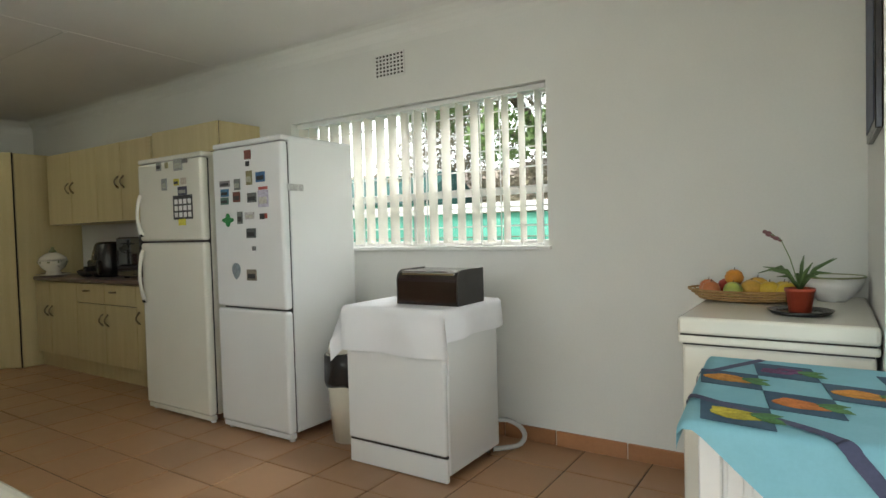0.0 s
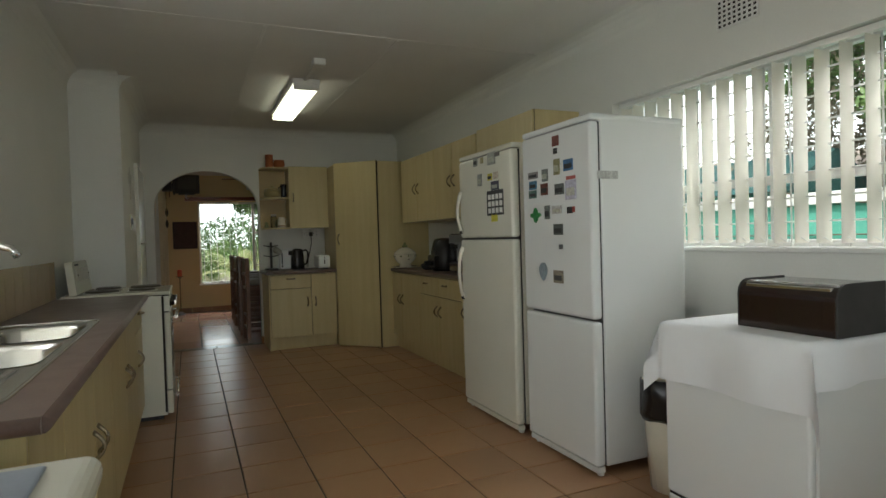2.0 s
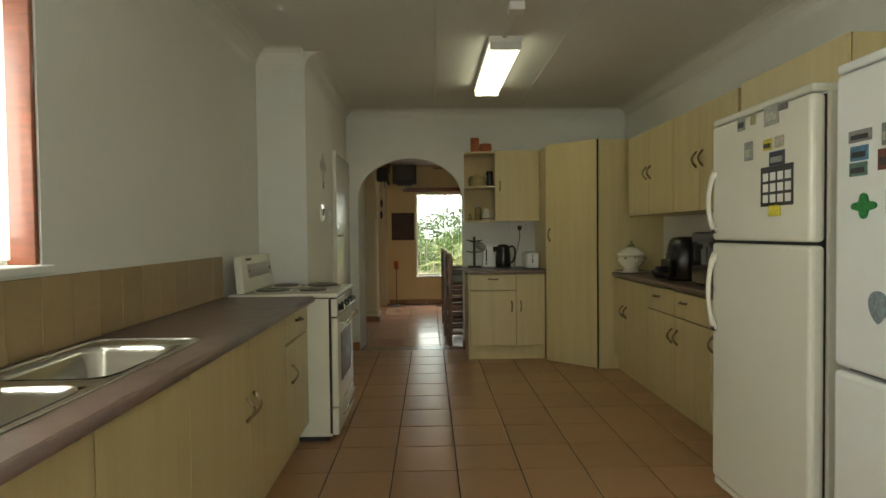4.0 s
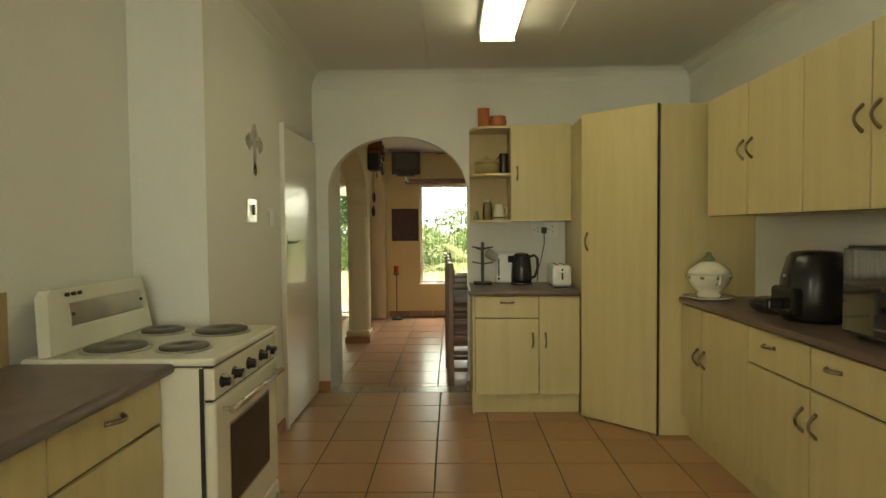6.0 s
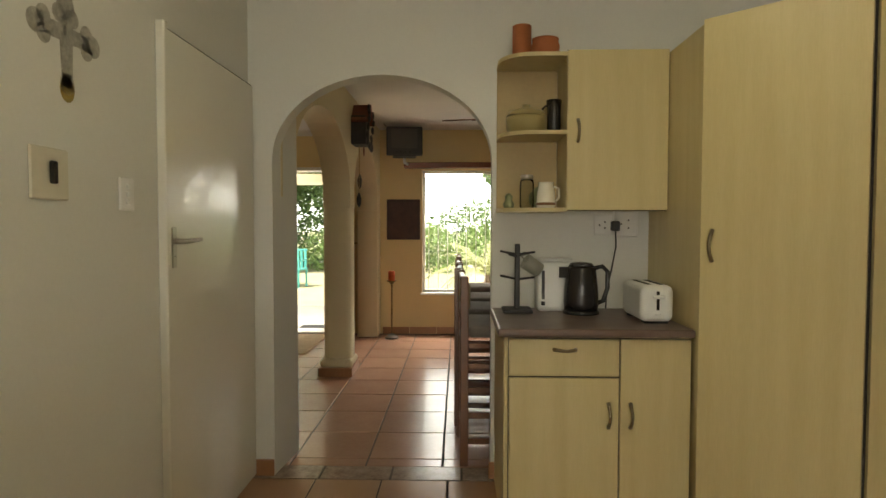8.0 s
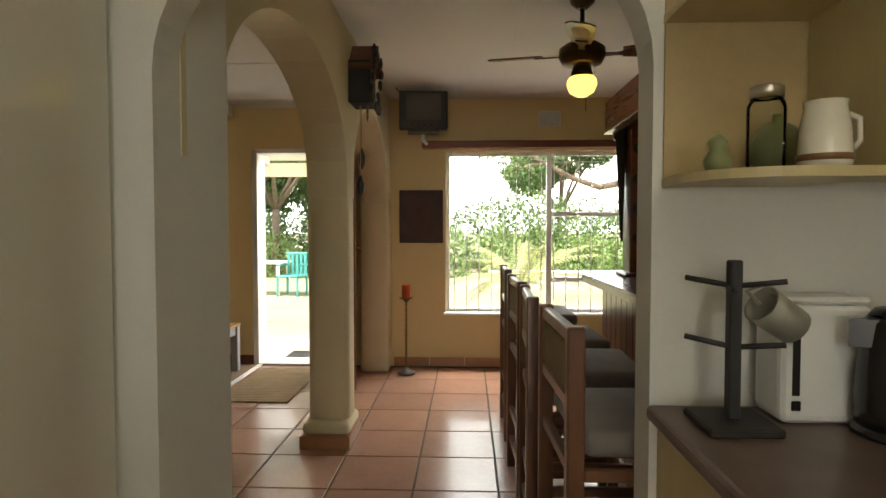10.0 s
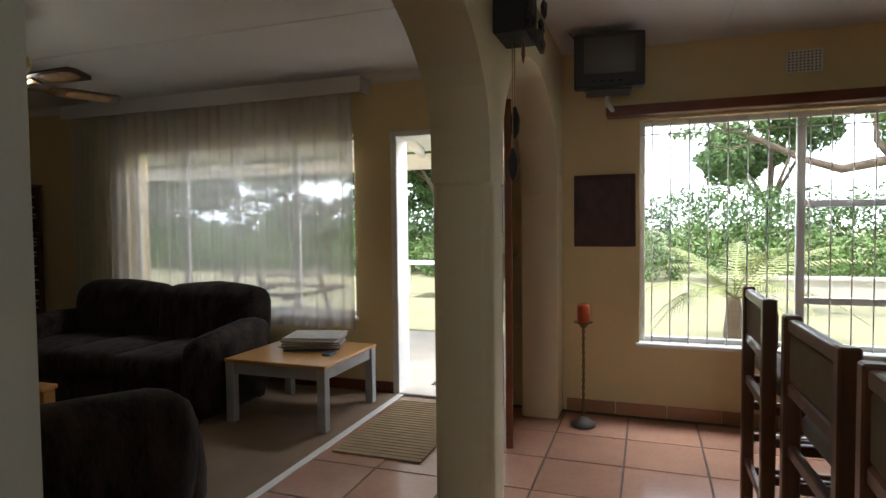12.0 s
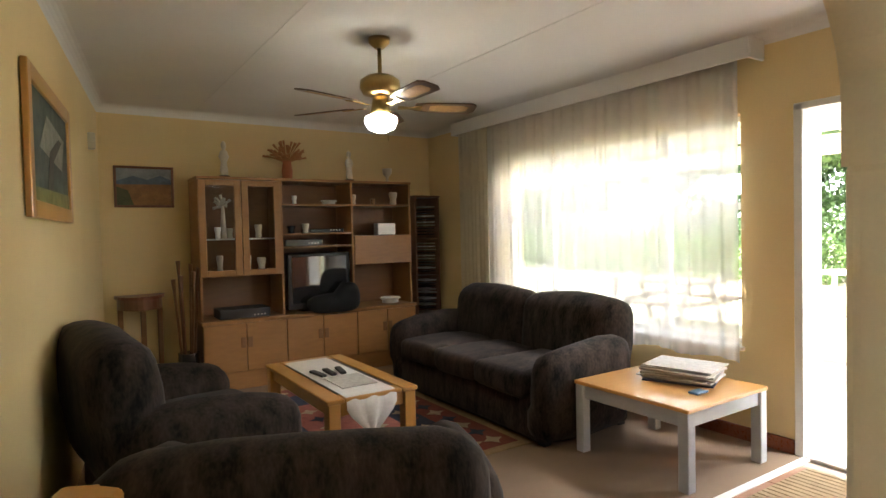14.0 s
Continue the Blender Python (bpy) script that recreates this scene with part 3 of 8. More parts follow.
bx("jamb", f, FRAME_W, (XW - 0.20, FDOOR[1] - 0.03, 0), (XW - 0.02, FDOOR[1] + 0.001, 2.0), 0.005)
bx("head", f, FRAME_W, (XW - 0.20, FDOOR[0], 1.965), (XW + 0.015, FDOOR[1], 2.006), 0.005)
bx("threshold", f, PAVING, (XW - 0.26, FDOOR[0] + 0.05, -0.02), (XW + 0.02, FDOOR[1], 0.015), 0.006)

# ---- kitchen cabinets ----
def bow_handle(parent, p, axis, length=0.1, out=(0, -1, 0), mat=None):
    """A curved pull: axis is the way it runs, out the way it bows."""
    a, o = Vector(axis).normalized(), Vector(out).normalized()
    pts = [Vector(p) + a * length * (q - 0.5) + o * 0.034 * math.sin(math.pi * q) for q in [k / 8 for k in range(9)]]
    return rod("handle", parent, mat or AGED, pts, [0.0085, 0.0078, 0.007, 0.0065, 0.0065, 0.0065, 0.007, 0.0078, 0.0085], 8, "satin metal bow handle")


def front(parent, name, axis, face, u0, u1, z0, z1, out, handle=None, mat=MAPLE):
    """A cabinet door or drawer front on the plane face, with its handle (u, z, 'v' or 'h')."""
    g = 0.003
    lo, hi = face, face + out * 0.018
    p = bx(name, parent, mat, (u0 + g, lo, z0 + g), (u1 - g, hi, z1 - g), 0.002) if axis == "x" else bx(name, parent, mat, (lo, u0 + g, z0 + g), (hi, u1 - g, z1 - g), 0.002)
    # dark plate behind the front: the gap's shade drawn as colour
    d0, d1 = face - out * 0.0008, face - out * 0.0003
    if axis == "x":
        bx("shadow_joint", p, GAP, (u0 + 0.0005, d0, z0), (u1 - 0.0005, d1, z1), 0, label="dark plate giving the shade in the gap round the front")
    else:
        bx("shadow_joint", p, GAP, (d0, u0 + 0.0005, z0), (d1, u1 - 0.0005, z1), 0, label="dark plate giving the shade in the gap round the front")
    if handle:
        u, z, way = handle
        at = (u, hi, z) if axis == "x" else (hi, u, z)
        run = (0, 0, 1) if way == "v" else ((1, 0, 0) if axis == "x" else (0, 1, 0))
        o = (0, out, 0) if axis == "x" else (out, 0, 0)
        bow_handle(p, at, run, 0.1 if way == "v" else 0.09, o)
    return p


def carcass(name, label, c0, c1, kick=None):
    t = thing(name, label, "cabinet")
    bx("body", t, MAPLE, c0, c1, 0.002)
    if kick:
        bx("kickboard", t, MAPLE, *kick, 0.002)
    return t


# window-side base units
FY = 2.735
for label, x0, x1, kind in (("pale maple base cabinet with two doors", -7.30, -6.47, "pair"), ("pale maple base cabinet with two drawers above two doors", -6.47, -5.47, "drawers"), ("pale maple base cabinet with one door", -5.47, -4.92, "one")):
    t = carcass("base_cabinet", label, (x0 + 0.001, FY + 0.019, 0.14), (x1 - 0.001, YR - 0.002, 0.85), ((x0 + 0.001, FY + 0.045, 0), (x1 - 0.001, FY + 0.06, 0.138)))
    m = (x0 + x1) / 2
    if kind == "pair":
        m = -7.0
        front(t, "door", "x", FY + 0.018, x0, m, 0.14, 0.845, -1, (m - 0.045, 0.56, "v"))
        front(t, "door", "x", FY + 0.018, m, x1, 0.14, 0.845, -1, (m + 0.045, 0.56, "v"))
    elif kind == "drawers":
        front(t, "drawer_front", "x", FY + 0.018, x0, m, 0.67, 0.845, -1, ((x0 + m) / 2 - 0.05, 0.78, "h"))
        front(t, "drawer_front", "x", FY + 0.018, m, x1, 0.67, 0.845, -1, ((x1 + m) / 2 - 0.1, 0.78, "h"))
        front(t, "door", "x", FY + 0.018, x0, m, 0.14, 0.665, -1, (m - 0.045, 0.53, "v"))
        front(t, "door", "x", FY + 0.018, m, x1, 0.14, 0.665, -1, (m + 0.045, 0.53, "v"))
    else:
        front(t, "door", "x", FY + 0.018, x0, x1, 0.14, 0.845, -1, (x0 + 0.05, 0.58, "v"))


def worktop(name, label, c0, c1):
    b = bmesh.new()
    box(b, *c0, *c1, 0.013, 3)
    return tagged(part(name, b, WORKTOP), label, "worktop")


worktop("worktop", "brown speckled laminate worktop with a rounded edge", (-7.305, FY - 0.02, 0.853), (-4.90, YR - 0.001, 0.888))
# wall units above it
UY = 2.80
for x0, x1 in ((-7.09, -6.15), (-6.15, -5.27)):
    t = carcass("wall_cabinet", "pale maple wall cabinet with two doors", (x0 + 0.001, UY + 0.019, 1.385), (x1 - 0.001, YR - 0.002, 2.06))
    m = (x0 + x1) / 2 + (0.0 if x0 < -6.5 else -0.03)
    front(t, "door", "x", UY + 0.018, x0, m, 1.385, 2.06, -1, (m - 0.045, 1.72, "v"))
    front(t, "door", "x", UY + 0.018, m, x1, 1.385, 2.06, -1, (m + 0.045, 1.72, "v"))
t = carcass("wall_cabinet", "pale maple cabinet over the fridge", (-5.265, UY + 0.03, 1.86), (-4.42, YR - 0.002, 2.08))
front(t, "door", "x", UY + 0.028, -5.265, -4.42, 1.86, 2.08, -1)

# corner pantry with a slanting door
t = thing("pantry_cupboard", "tall pale maple corner pantry with a slanting door", "cupboard")
b = bmesh.new()
prism(b, [(-7.31, YR - 0.003), (XA + 0.003, YR - 0.003), (XA + 0.003, 2.205), (-7.70, 2.205), (-7.325, 2.605), (-7.31, 2.605)], 0.0, 2.095)
part("body", b, MAPLE, t)
A, B = Vector((-7.688, 2.198, 0)), Vector((-7.312, 2.598, 0))
L = (B - A).length
ang = math.degrees(math.atan2(B.y - A.y, B.x - A.x))
leaf = part("door", (lambda q: (box(q, 0.004, -0.02, 0.012, L - 0.008, -0.002, 2.1, 0.002), q)[1])(bmesh.new()), MAPLE, t)
leaf.matrix_basis = pose(A.x, A.y, 0, 0, 0, ang)
h = bow_handle(leaf, (0.05, -0.02, 1.23), (0, 0, 1), 0.12)
edge = part("edge_strip", (lambda q: (box(q, L - 0.0065, -0.0165, 0.0, L - 0.001, 0.003, 2.10, 0.001), q)[1])(bmesh.new()), GAP, t, "dark joint beside the door")
edge.matrix_basis = pose(A.x, A.y, 0, 0, 0, ang)

# kettle cabinet on the arched wall
BX = -7.745
t = carcass("base_cabinet", "pale maple base cabinet with a drawer and two doors", (XA + 0.002, 1.45, 0.14), (BX - 0.019, 2.195, 0.85), ((BX - 0.06, 1.45, 0), (BX - 0.045, 2.195, 0.138)))
bx("end_panel", t, MAPLE, (XA + 0.002, 1.432, 0.0), (BX - 0.001, 1.449, 0.85), 0.002)
front(t, "drawer_front", "y", BX - 0.018, 1.45, 1.905, 0.69, 0.845, 1, (1.68, 0.80, "h"))
front(t, "door", "y", BX - 0.018, 1.45, 1.905, 0.14, 0.685, 1, (1.86, 0.53, "v"))
front(t, "door", "y", BX - 0.018, 1.905, 2.195, 0.14, 0.845, 1, (1.95, 0.53, "v"))
worktop("worktop", "small brown laminate worktop under the kettle", (XA + 0.001, 1.405, 0.853), (-7.715, 2.2, 0.888))
UX = -8.07
t = carcass("wall_cabinet", "pale maple wall cabinet with one door", (XA + 0.002, 1.745, 1.38), (UX - 0.019, 2.203, 2.105))
front(t, "door", "y", UX - 0.018, 1.742, 2.203, 1.375, 2.11, 1, (1.79, 1.74, "v"))
t = thing("corner_shelf", "open maple shelf unit with rounded shelves", "shelf")
for z in (1.38, 1.735, 2.09):
    b = bmesh.new()
    pts = [(XA + 0.002, 1.74), (XA + 0.002, 1.435), (UX - 0.16, 1.435)] + [(UX - 0.16 + 0.16 * math.sin(a), 1.435 + 0.16 * (1 - math.cos(a))) for a in (math.pi / 2 * k / 6 for k in range(1, 7))] + [(UX, 1.74)]
    prism(b, pts, z - 0.009, z + 0.009)
    part("shelf", b, MAPLE, t)
bx("back_panel", t, MAPLE_EDGE, (XA + 0.0015, 1.437, 1.39), (XA + 0.008, 1.74, 2.08), 0.001)
bx("side_panel", t, MAPLE, (XA + 0.008, 1.7405, 1.375), (UX, 1.7445, 2.1), 0.0005)

# sink-side base units
SY = 0.318
seams = [(-2.79, -2.43, "first"), (-3.80, -2.79, "pair"), (-4.98, -3.80, "pair"), (-5.53, -4.98, "drawer")]
for x0, x1, kind in seams:
    label = {"first": "pale maple end cabinet under the draining board", "pair": "pale maple base cabinet with two doors", "drawer": "pale maple cabinet with a drawer and door beside the stove"}[kind]
    t = carcass("base_cabinet", label, (x0 + 0.001, YL + 0.002, 0.12), (x1 - 0.001, SY - 0.019, 0.62 if kind != "drawer" else 0.85), ((x0 + 0.001, SY - 0.075, 0), (x1 - 0.001, SY - 0.06, 0.118)))
    m = (x0 + x1) / 2
    if kind != "drawer":
        bx("top_rail", t, MAPLE_EDGE, (x0 + 0.001, SY - 0.05, 0.62), (x1 - 0.001, SY - 0.019, 0.85), 0.001)
    if kind == "first":
        bx("end_panel", t, MAPLE, (x1, YL + 0.002, 0.0), (x1 + 0.017, SY, 0.85), 0.002)
        front(t, "door", "x", SY - 0.018, x0, x1, 0.12, 0.848, 1)
    elif kind == "pair":
        front(t, "door", "x", SY - 0.018, x0, m, 0.12, 0.848, 1, (m - 0.045, 0.56, "v"))
        front(t, "door", "x", SY - 0.018, m, x1, 0.12, 0.848, 1, (m + 0.045, 0.56, "v"))
    else:
        front(t, "drawer_front", "x", SY - 0.018, x0, x1, 0.69, 0.848, 1, (m, 0.79, "h"))
        front(t, "door", "x", SY - 0.018, x0, x1, 0.12, 0.685, 1, (x0 + 0.42, 0.52, "v"))
# worktop in pieces round the sink's cut-out
b = bmesh.new()
S0, S1, SA, SB = -4.12, -2.56, -0.135, 0.245
box(b, -5.53, YL + 0.001, 0.852, S0, SY + 0.03, 0.888)
box(b, S1, YL + 0.001, 0.852, -2.405, SY + 0.03, 0.888)
box(b, S0, YL + 0.001, 0.852, S1, SA, 0.888)
box(b, S0, SB, 0.852, S1, SY + 0.03, 0.888)
bmesh.ops.remove_doubles(b, verts=b.verts, dist=1e-4)
wt = part("worktop", b, WORKTOP)
tagged(wt, "long brown speckled laminate worktop with a sink cut-out", "worktop")
b = bmesh.new()
tube(b, [(-5.53, SY + 0.03, 0.87), (-2.405, SY + 0.03, 0.87)], 0.018, 10)
tube(b, [(-2.405, SY + 0.03, 0.87), (-2.405, YL + 0.002, 0.87)], 0.018, 10)
part("rounded_edge", b, WORKTOP, wt)


def sink_bowl(bm, x0, x1, y0, y1, z, deep):
    """An open bowl with rounded corners and sloping sides."""
    def loop(inset, r, zz):
        pts = []
        for cx, cy, a0 in ((x1 - r, y1 - r, 0), (x0 + r, y1 - r, 90), (x0 + r, y0 + r, 180), (x1 - r, y0 + r, 270)):
            for k in range(6):
                a = radians(a0 + 18 * k)
                pts.append(bm.verts.new((cx + (r - inset) * math.cos(a), cy + (r - inset) * math.sin(a), zz)))
        return pts
    r = 0.07
    rings = [loop(-0.006, r, z + 0.002), loop(0.0, r, z), loop(0.012, r, z - 0.02), loop(0.025, r, z - deep + 0.03), loop(0.055, r, z - deep)]
    for a, c in zip(rings, rings[1:]):
        for k in range(len(a)):
            f = bm.faces.new((a[k], a[(k + 1) % len(a)], c[(k + 1) % len(a)], c[k]))
            f.smooth = True
    bm.faces.new(rings[-1])


t = thing("kitchen_sink", "double-bowl stainless steel sink with a ribbed drainer", "sink")
b1x, b2x = (-3.46, -3.02), (-4.00, -3.54)
by0, by1 = -0.10, 0.21
b = bmesh.new()
zt = 0.889
for c0, c1 in (((S0, SA, zt - 0.003), (b2x[0], SB, zt)), ((b2x[1], SA, zt - 0.003), (b1x[0], SB, zt)), ((b1x[1], SA, zt - 0.003), (S1, SB, zt)), ((b2x[0], SA, zt - 0.003), (b2x[1], by0, zt)), ((b2x[0], by1, zt - 0.003), (b2x[1], SB, zt)), ((b1x[0], SA, zt - 0.003), (b1x[1], by0, zt)), ((b1x[0], by1, zt - 0.003), (b1x[1], SB, zt))):
    box(b, *c0, *c1)
bmesh.ops.remove_doubles(b, verts=b.verts, dist=1e-4)
part("rim_sheet", b, STEEL, t)
rim = bmesh.new()
r_, pts = 0.05, []
for cx, cy, a0 in ((S1 - r_, SB - r_, 0), (S0 + r_, SB - r_, 90), (S0 + r_, SA + r_, 180), (S1 - r_, SA + r_, 270)):
    pts += [(cx + r_ * math.cos(radians(a0 + 18 * k)), cy + r_ * math.sin(radians(a0 + 18 * k)), zt) for k in range(6)]
tube(rim, pts + pts[:1], 0.005, 6)
part("rolled_rim", rim, STEEL, t)
for x0, x1 in (b1x, b2x):
    b = bmesh.new()
    sink_bowl(b, x0, x1, by0, by1, zt, 0.16)
    bowl = part("bowl", b, STEEL, t, "deep steel bowl")
    turned("drain", bowl, CHROME, [(0.03, 0), (0.03, 0.003), (0.01, 0.001)], ((x0 + x1) / 2, (by0 + by1) / 2, zt - 0.159), 16)
for k in range(9):
    y = -0.085 + 0.033 * k
    b = bmesh.new()
    tube(b, [(-2.98, y, zt - 0.003), (-2.62, y, zt - 0.002)], 0.007, 8)
    part("drainer_rib", b, STEEL, t)
t = thing("mixer_tap", "chrome wall-mounted mixer tap with a swan neck", "tap")
TX, TZ = -3.21, 1.03
for dx in (-0.09, 0.09):
    rod("inlet", t, CHROME, [(TX + dx, YL + 0.004, TZ), (TX + dx, YL + 0.12, TZ)], 0.016, 12)
    h = rod("tap_handle", t, CHROME, [(TX + dx * 1.2, YL + 0.12, TZ), (TX + dx * 1.75, YL + 0.12, TZ)], [0.013, 0.02], 10)
    turned("flange", t, CHROME, [(0.03, 0), (0.028, 0.01)], (TX + dx, YL + 0.004, TZ - 0.005), 14)
rod("body", t, CHROME, [(TX - 0.12, YL + 0.12, TZ), (TX + 0.12, YL + 0.12, TZ)], 0.019, 12)
neck = [(TX, YL + 0.12, TZ), (TX + 0.005, YL + 0.12, TZ + 0.06), (TX + 0.015, YL + 0.14, TZ + 0.12), (TX + 0.035, YL + 0.18, TZ + 0.175), (TX + 0.05, YL + 0.23, TZ + 0.205), (TX + 0.06, YL + 0.28, TZ + 0.21), (TX + 0.066, YL + 0.32, TZ + 0.2), (TX + 0.07, YL + 0.338, TZ + 0.175)]
rod("spout", t, CHROME, neck, 0.012, 10)
# splashback tiles
sp = tagged(new("splashback"), "row of beige glazed splashback tiles", "splashback", kind="structure")
for k in range(19):
    x1 = -2.42 - 0.1625 * k
    bx("tile", sp, SPLASH, (x1 - 0.160, YL + 0.0005, 0.889), (x1, YL + 0.008, 1.134), 0.002)

# electric stove
t = thing("electric_stove", "old white four-plate electric stove with oven", "stove")
X0, X1, Y0, Y1 = -6.22, -5.535, YL + 0.02, 0.49
bx("body", t, STOVE_WHITE, (X0, Y0, 0.03), (X1, Y1 - 0.03, 0.872), 0.006, 2)
bx("cooktop", t, STOVE_WHITE, (X0 - 0.005, Y0, 0.876), (X1 + 0.005, Y1 + 0.012, 0.902), 0.011, 3)
bx("cooktop_gap", t, GAP, (X0 + 0.004, Y0 + 0.01, 0.868), (X1 - 0.004, Y1 - 0.004, 0.8765), 0)
bx("side_gap", t, GAP, (X1 - 0.012, Y1 - 0.045, 0.05), (X1 + 0.001, Y1 - 0.031, 0.868), 0)
b = bmesh.new()
prism(b, [(X0 + 0.01, 0), (X1 - 0.01, 0), (X1 - 0.035, 0.205), (X1 - 0.06, 0.225), (X0 + 0.06, 0.225), (X0 + 0.035, 0.205)], -0.045, 0.0)
back = part("backguard", b, STOVE_WHITE, t)
back.matrix_basis = pose(0, Y0 + 0.055, 0.902, 97, 0, 0)
bx("backguard_strip", back, NICKEL, (X0 + 0.07, 0.085, -0.050), (X1 - 0.13, 0.17, -0.044), 0.003, label="dull metal panel on the backguard")
for k in range(3):
    kb = turned("badge", back, BLACK_MATT, [(0.008, 0), (0.007, 0.012)], (X1 - 0.20 + 0.035 * k, 0.2, -0.056), 10)
for x in (X0 + 0.085, X1 - 0.145):
    turned("screw", back, BLACK_MATT, [(0.006, -0.056), (0.007, -0.049)], (x, 0.128, 0), 10)
for x, y, r in ((X1 - 0.17, 0.32, 0.085), (X1 - 0.17, 0.07, 0.105), (X0 + 0.17, 0.32, 0.105), (X0 + 0.17, 0.07, 0.085)):
    turned("trim_ring", t, NICKEL, [(r + 0.014, 0.0), (r + 0.012, 0.006), (r + 0.002, 0.006)], (x, y, 0.902), 28)
    turned("hot_plate", t, PLATE, [(r, 0.0), (r, 0.014), (r - 0.008, 0.018), (r * 0.32, 0.018), (r * 0.28, 0.015), (0.004, 0.015)], (x, y, 0.902), 28)
bx("control_panel", t, STOVE_WHITE, (X0, Y1 - 0.03, 0.76), (X1, Y1 + 0.006, 0.868), 0.006, 2)
for x in (-5.60, -5.71, -5.86, -6.005, -6.10):
    kn = bmesh.new()
    lathe(kn, [(0.024, 0), (0.024, 0.006), (0.019, 0.008), (0.017, 0.03), (0.012, 0.032)], 14)
    kb = part("knob", kn, BLACK, t)
    kb.matrix_basis = pose(x, Y1 + 0.006, 0.812, -90, 0, 0)
    bx("knob_grip", kb, CHROME, (-0.004, -0.019, 0.028), (0.004, 0.019, 0.042), 0.002)
bx("panel_gap", t, GAP, (X0 + 0.004, Y1 - 0.028, 0.752), (X1 - 0.004, Y1 - 0.004, 0.76), 0)
ov = bx("oven_door", t, STOVE_WHITE, (X0, Y1 - 0.03, 0.21), (X1, Y1 + 0.008, 0.752), 0.01, 2)
bx("oven_window", ov, BLACK, (X0 + 0.13, Y1 + 0.006, 0.34), (X1 - 0.13, Y1 + 0.0105, 0.635), 0.003)
bx("window_trim", ov, CHROME, (X0 + 0.118, Y1 + 0.004, 0.328), (X1 - 0.118, Y1 + 0.0085, 0.647), 0.003)
rod("oven_handle", ov, CHROME, [(X0 + 0.05, Y1 + 0.045, 0.712), (X1 - 0.05, Y1 + 0.045, 0.712)], 0.012, 10)
for x in (X0 + 0.07, X1 - 0.07):
    rod("handle_post", ov, CHROME, [(x, Y1 + 0.006, 0.712), (x, Y1 + 0.045, 0.712)], 0.009, 8)
dr = bx("warming_drawer", t, STOVE_WHITE, (X0, Y1 - 0.03, 0.04), (X1, Y1 + 0.008, 0.202), 0.008, 2)
rod("drawer_handle", dr, CHROME, [(X0 + 0.05, Y1 + 0.035, 0.16), (X1 - 0.05, Y1 + 0.035, 0.16)], 0.011, 10)
for x in (X0 + 0.07, X1 - 0.07):
    rod("handle_post", dr, CHROME, [(x, Y1 + 0.006, 0.16), (x, Y1 + 0.035, 0.16)], 0.008, 8)
bx("foot_rail", t, BLACK_MATT, (X0 + 0.02, Y0 + 0.02, 0), (X1 - 0.02, Y1 - 0.06, 0.03), 0.002)

# ---- fridges ----
def fridge(name, label, x0, x1, y0, y1, h, split, upper_handles, warm=False):
    mat = ENAMEL_W if warm else ENAMEL
    t = thing(name, label, "refrigerator")
    bx("body", t, mat, (x0 + 0.004, y0 + 0.065, 0.05), (x1 - 0.004, y1, h - 0.012), 0.01, 2)
    bx("top_cap", t, mat, (x0, y0 + 0.004, h - 0.032), (x1, y1, h), 0.01, 2)
    gap = 0.006
    d1 = bx("upper_door", t, mat, (x0, y0, split + gap), (x1, y0 + 0.058, h - 0.036), 0.018, 3)
    d2 = bx("lower_door", t, mat, (x0, y0, 0.055), (x1, y0 + 0.058, split - gap), 0.018, 3)
    bx("seal", t, RUBBER, (x0 + 0.012, y0 + 0.05, 0.06), (x1 - 0.012, y0 + 0.066, h - 0.04), 0)
    bx("plinth", t, mat, (x0 + 0.01, y0 + 0.01, 0.02), (x1 - 0.01, y0 + 0.06, 0.052), 0.004)
    for x in (x0 + 0.04, x1 - 0.04):
        turned("foot", t, FRAME_W, [(0.018, 0), (0.018, 0.012), (0.01, 0.02), (0.01, 0.05)], (x, y0 + 0.05, 0), 10)
        turned("foot", t, RUBBER, [(0.018, 0), (0.018, 0.05)], (x, y1 - 0.05, 0), 10)
    if upper_handles:
        for door, za, zb in ((d1, split + 0.05, split + 0.33), (d2, split - 0.42, split - 0.06)):
            pts = [(x0 + 0.035, y0 + 0.002 - 0.036 * math.sin(math.pi * q) ** 0.6, za + (zb - za) * q) for q in [k / 10 for k in range(11)]]
            b = bmesh.new()
            tube(b, pts, [0.02, 0.016, 0.013, 0.012, 0.012, 0.012, 0.012, 0.012, 0.013, 0.016, 0.02], 8)
            part("door_handle", b, mat, door)
            bx("handle_foot", door, BLACK, (x0 + 0.02, y0 - 0.02, za - 0.012), (x0 + 0.05, y0 + 0.003, za + 0.03), 0.006)
    return t, d1, d2


F1 = (-4.835, -4.09, 2.44)
F2 = (-3.985, -3.345, 2.452)
f1, f1u, f1l = fridge("fridge_freezer", "white top-freezer fridge with curved handles and magnets", F1[0], F1[1], F1[2], 3.08, 1.79, 1.205, True, True)
f2, f2u, f2l = fridge("fridge_freezer", "tall white fridge-freezer covered with magnets", F2[0], F2[1], F2[2], 3.06, 1.815, 0.785, False)

